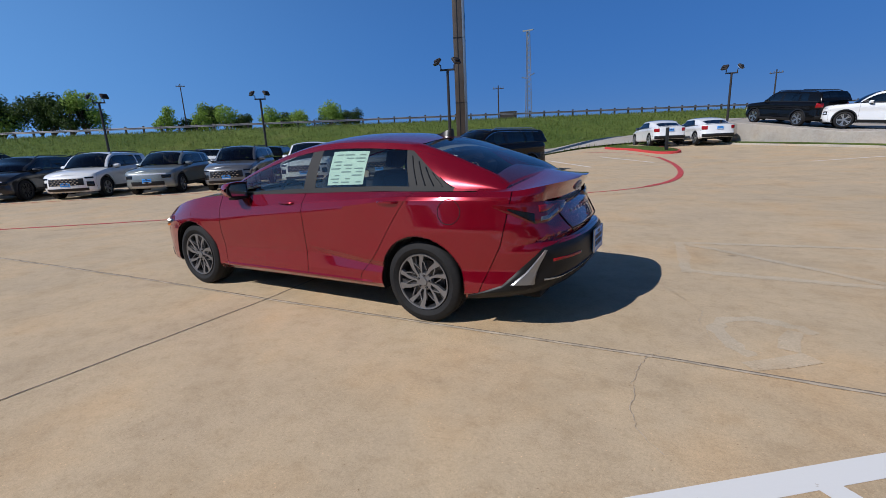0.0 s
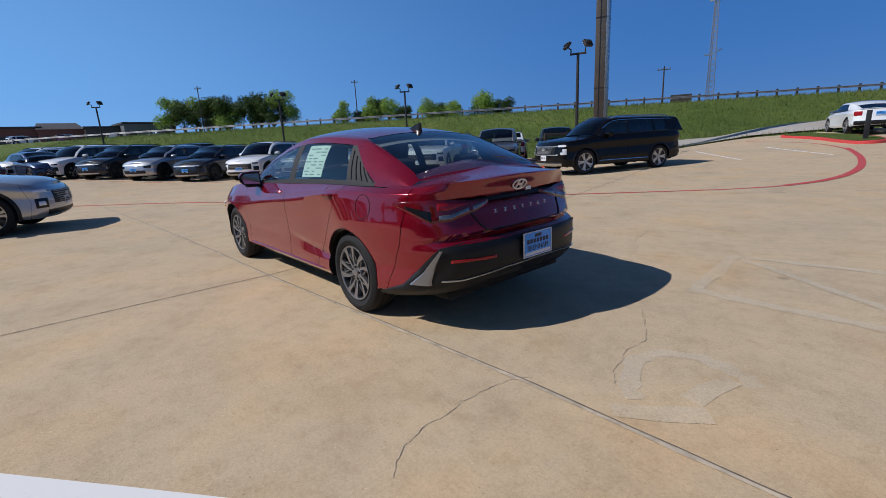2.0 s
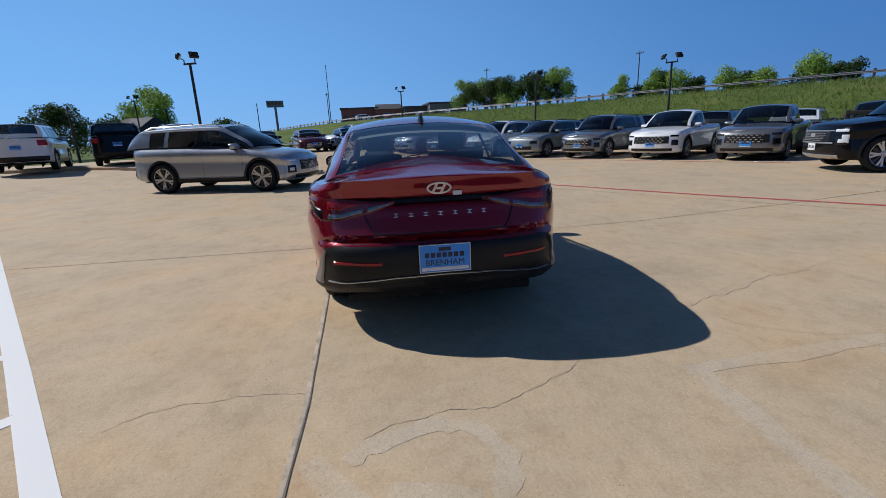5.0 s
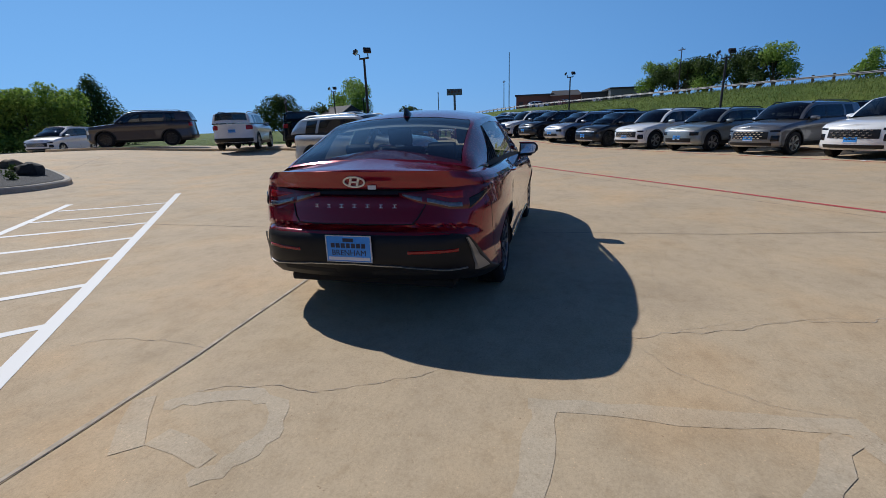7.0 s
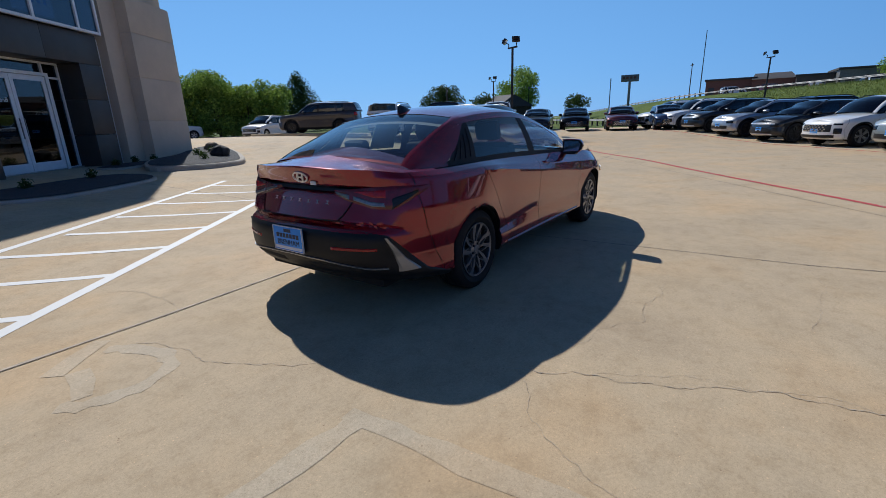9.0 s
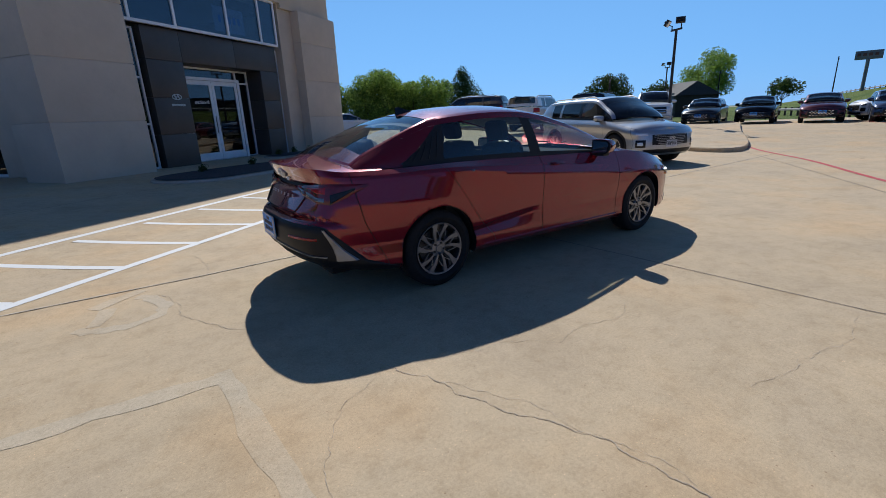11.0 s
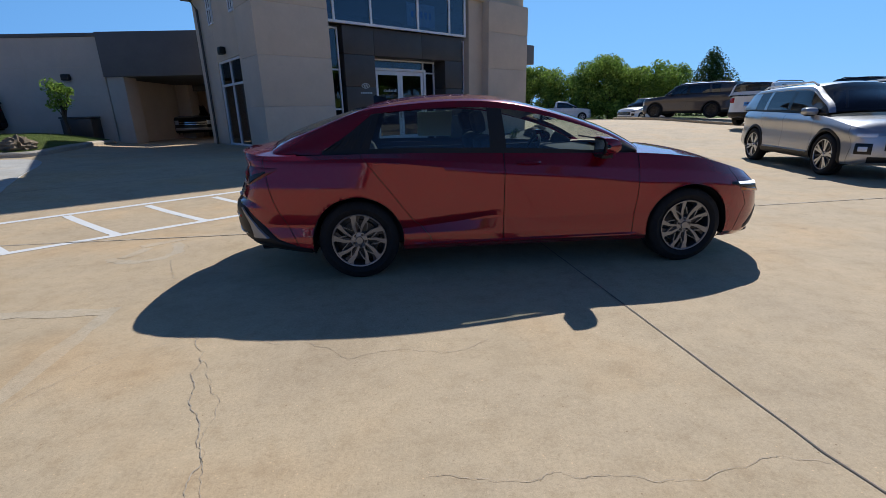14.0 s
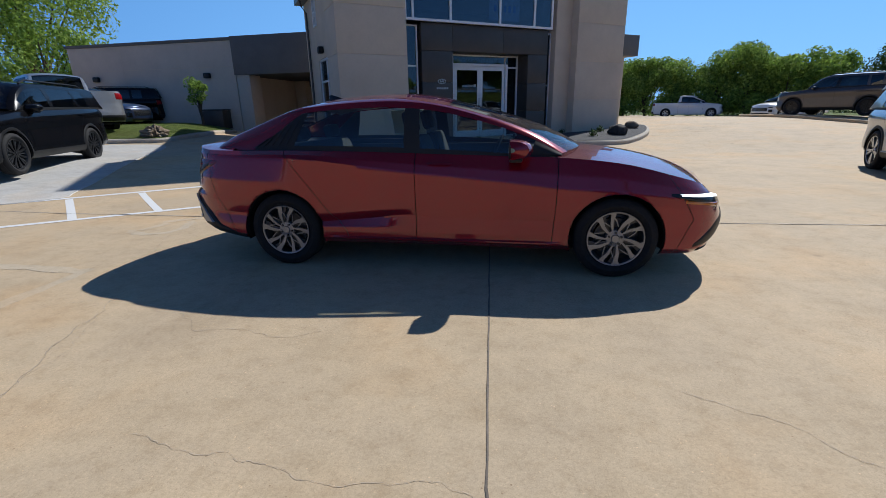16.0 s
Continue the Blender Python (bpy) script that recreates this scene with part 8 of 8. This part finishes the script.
suv("white crossover beside the raised display", stand(10.6, 25.8, 172, display_z(10.6, 25.8)) @ pose(0, 0, 0, 0, -5.0, 0), P_WHITE, PAL, "mesh", name="display_crossover")
F1 = pickup_spec(5.9, 1.0, 1.95, 3.7, 0.95, 1.28, 1.24, 0.40, -0.85, 1.10, 1.30)
suv("white crew cab pickup parked by the hedge", stand(-15.9, -42.4, 163, 0.2), P_WHITE, F1, "truck", name="pickup_truck", cladding=None)
suv("silver white pickup seen from behind, by the service building", stand(15.8, -9.8, -20, lot_z(15.8, -9.8)), P_SILVER, F1, "truck", name="pickup_truck", cladding=None)
suv("dark blue crossover by the service building", stand(17.6, -13.0, 189, lot_z(17.6, -13.0)), P_NAVY, TUC, "grid", name="service_crossover")
suv("black large car by the service building", stand(20.4, -16.7, 25, lot_z(20.4, -16.7)), P_BLACK, BIG, "truck", name="large_car")
suv("dark boxy crossover with pale bumper under the canopy", stand(12.9, -24.0, 112, 0.32), P_DARK, BOX, "truck", name="boxy_crossover")
VAN = suv_spec(5.0, 0.98, 1.76, 3.03, 0.95, 1.12, 1.05, 0.34, 0.225, 0.35, 1.25, 0.84)
suv("white minivan in front of the hedge", stand(-18.9, -31.6, 20), P_WHITE, VAN, "grid", cladding=None, name="minivan")
# second row behind the first
for s, pt, spc, word in ((-13.6, P_DARK, TUC, "dark grey"), (-8.0, P_WHITE, TUC, "white"), (-5.2, P_BLACK, TUC, "black"), (-2.4, P_DARK, TUC, "dark grey"), (0.5, P_WHITE, KONA, "white"), (-19, P_BLACK, TUC, "black")):
    suv(word + " crossover in the second row", at_row(s, 18.6, ROW + 180, spc["xf"] - spc["xf"] - spc["xr"]), pt, spc, "grid", group="cars in the second row")
suv("dark pickup with a bed rack at the end of the row", at_row(2.9, 17.2, ROW, CRUZ["xf"]), P_DARK, CRUZ, "grid", name="pickup_truck")
# cars by the brick building, far off
for k, (x, y, pt) in enumerate(((-100, -4, P_WHITE), (-98, 2, P_WINE), (-96, 8, P_WHITE), (-94, 14, P_SILVER))):
    suv("far parked car before the brick building", stand(x, y, 110 + 30 * k, 4.0), pt, KONA, "bar", group="far parked cars", fine=0.35)
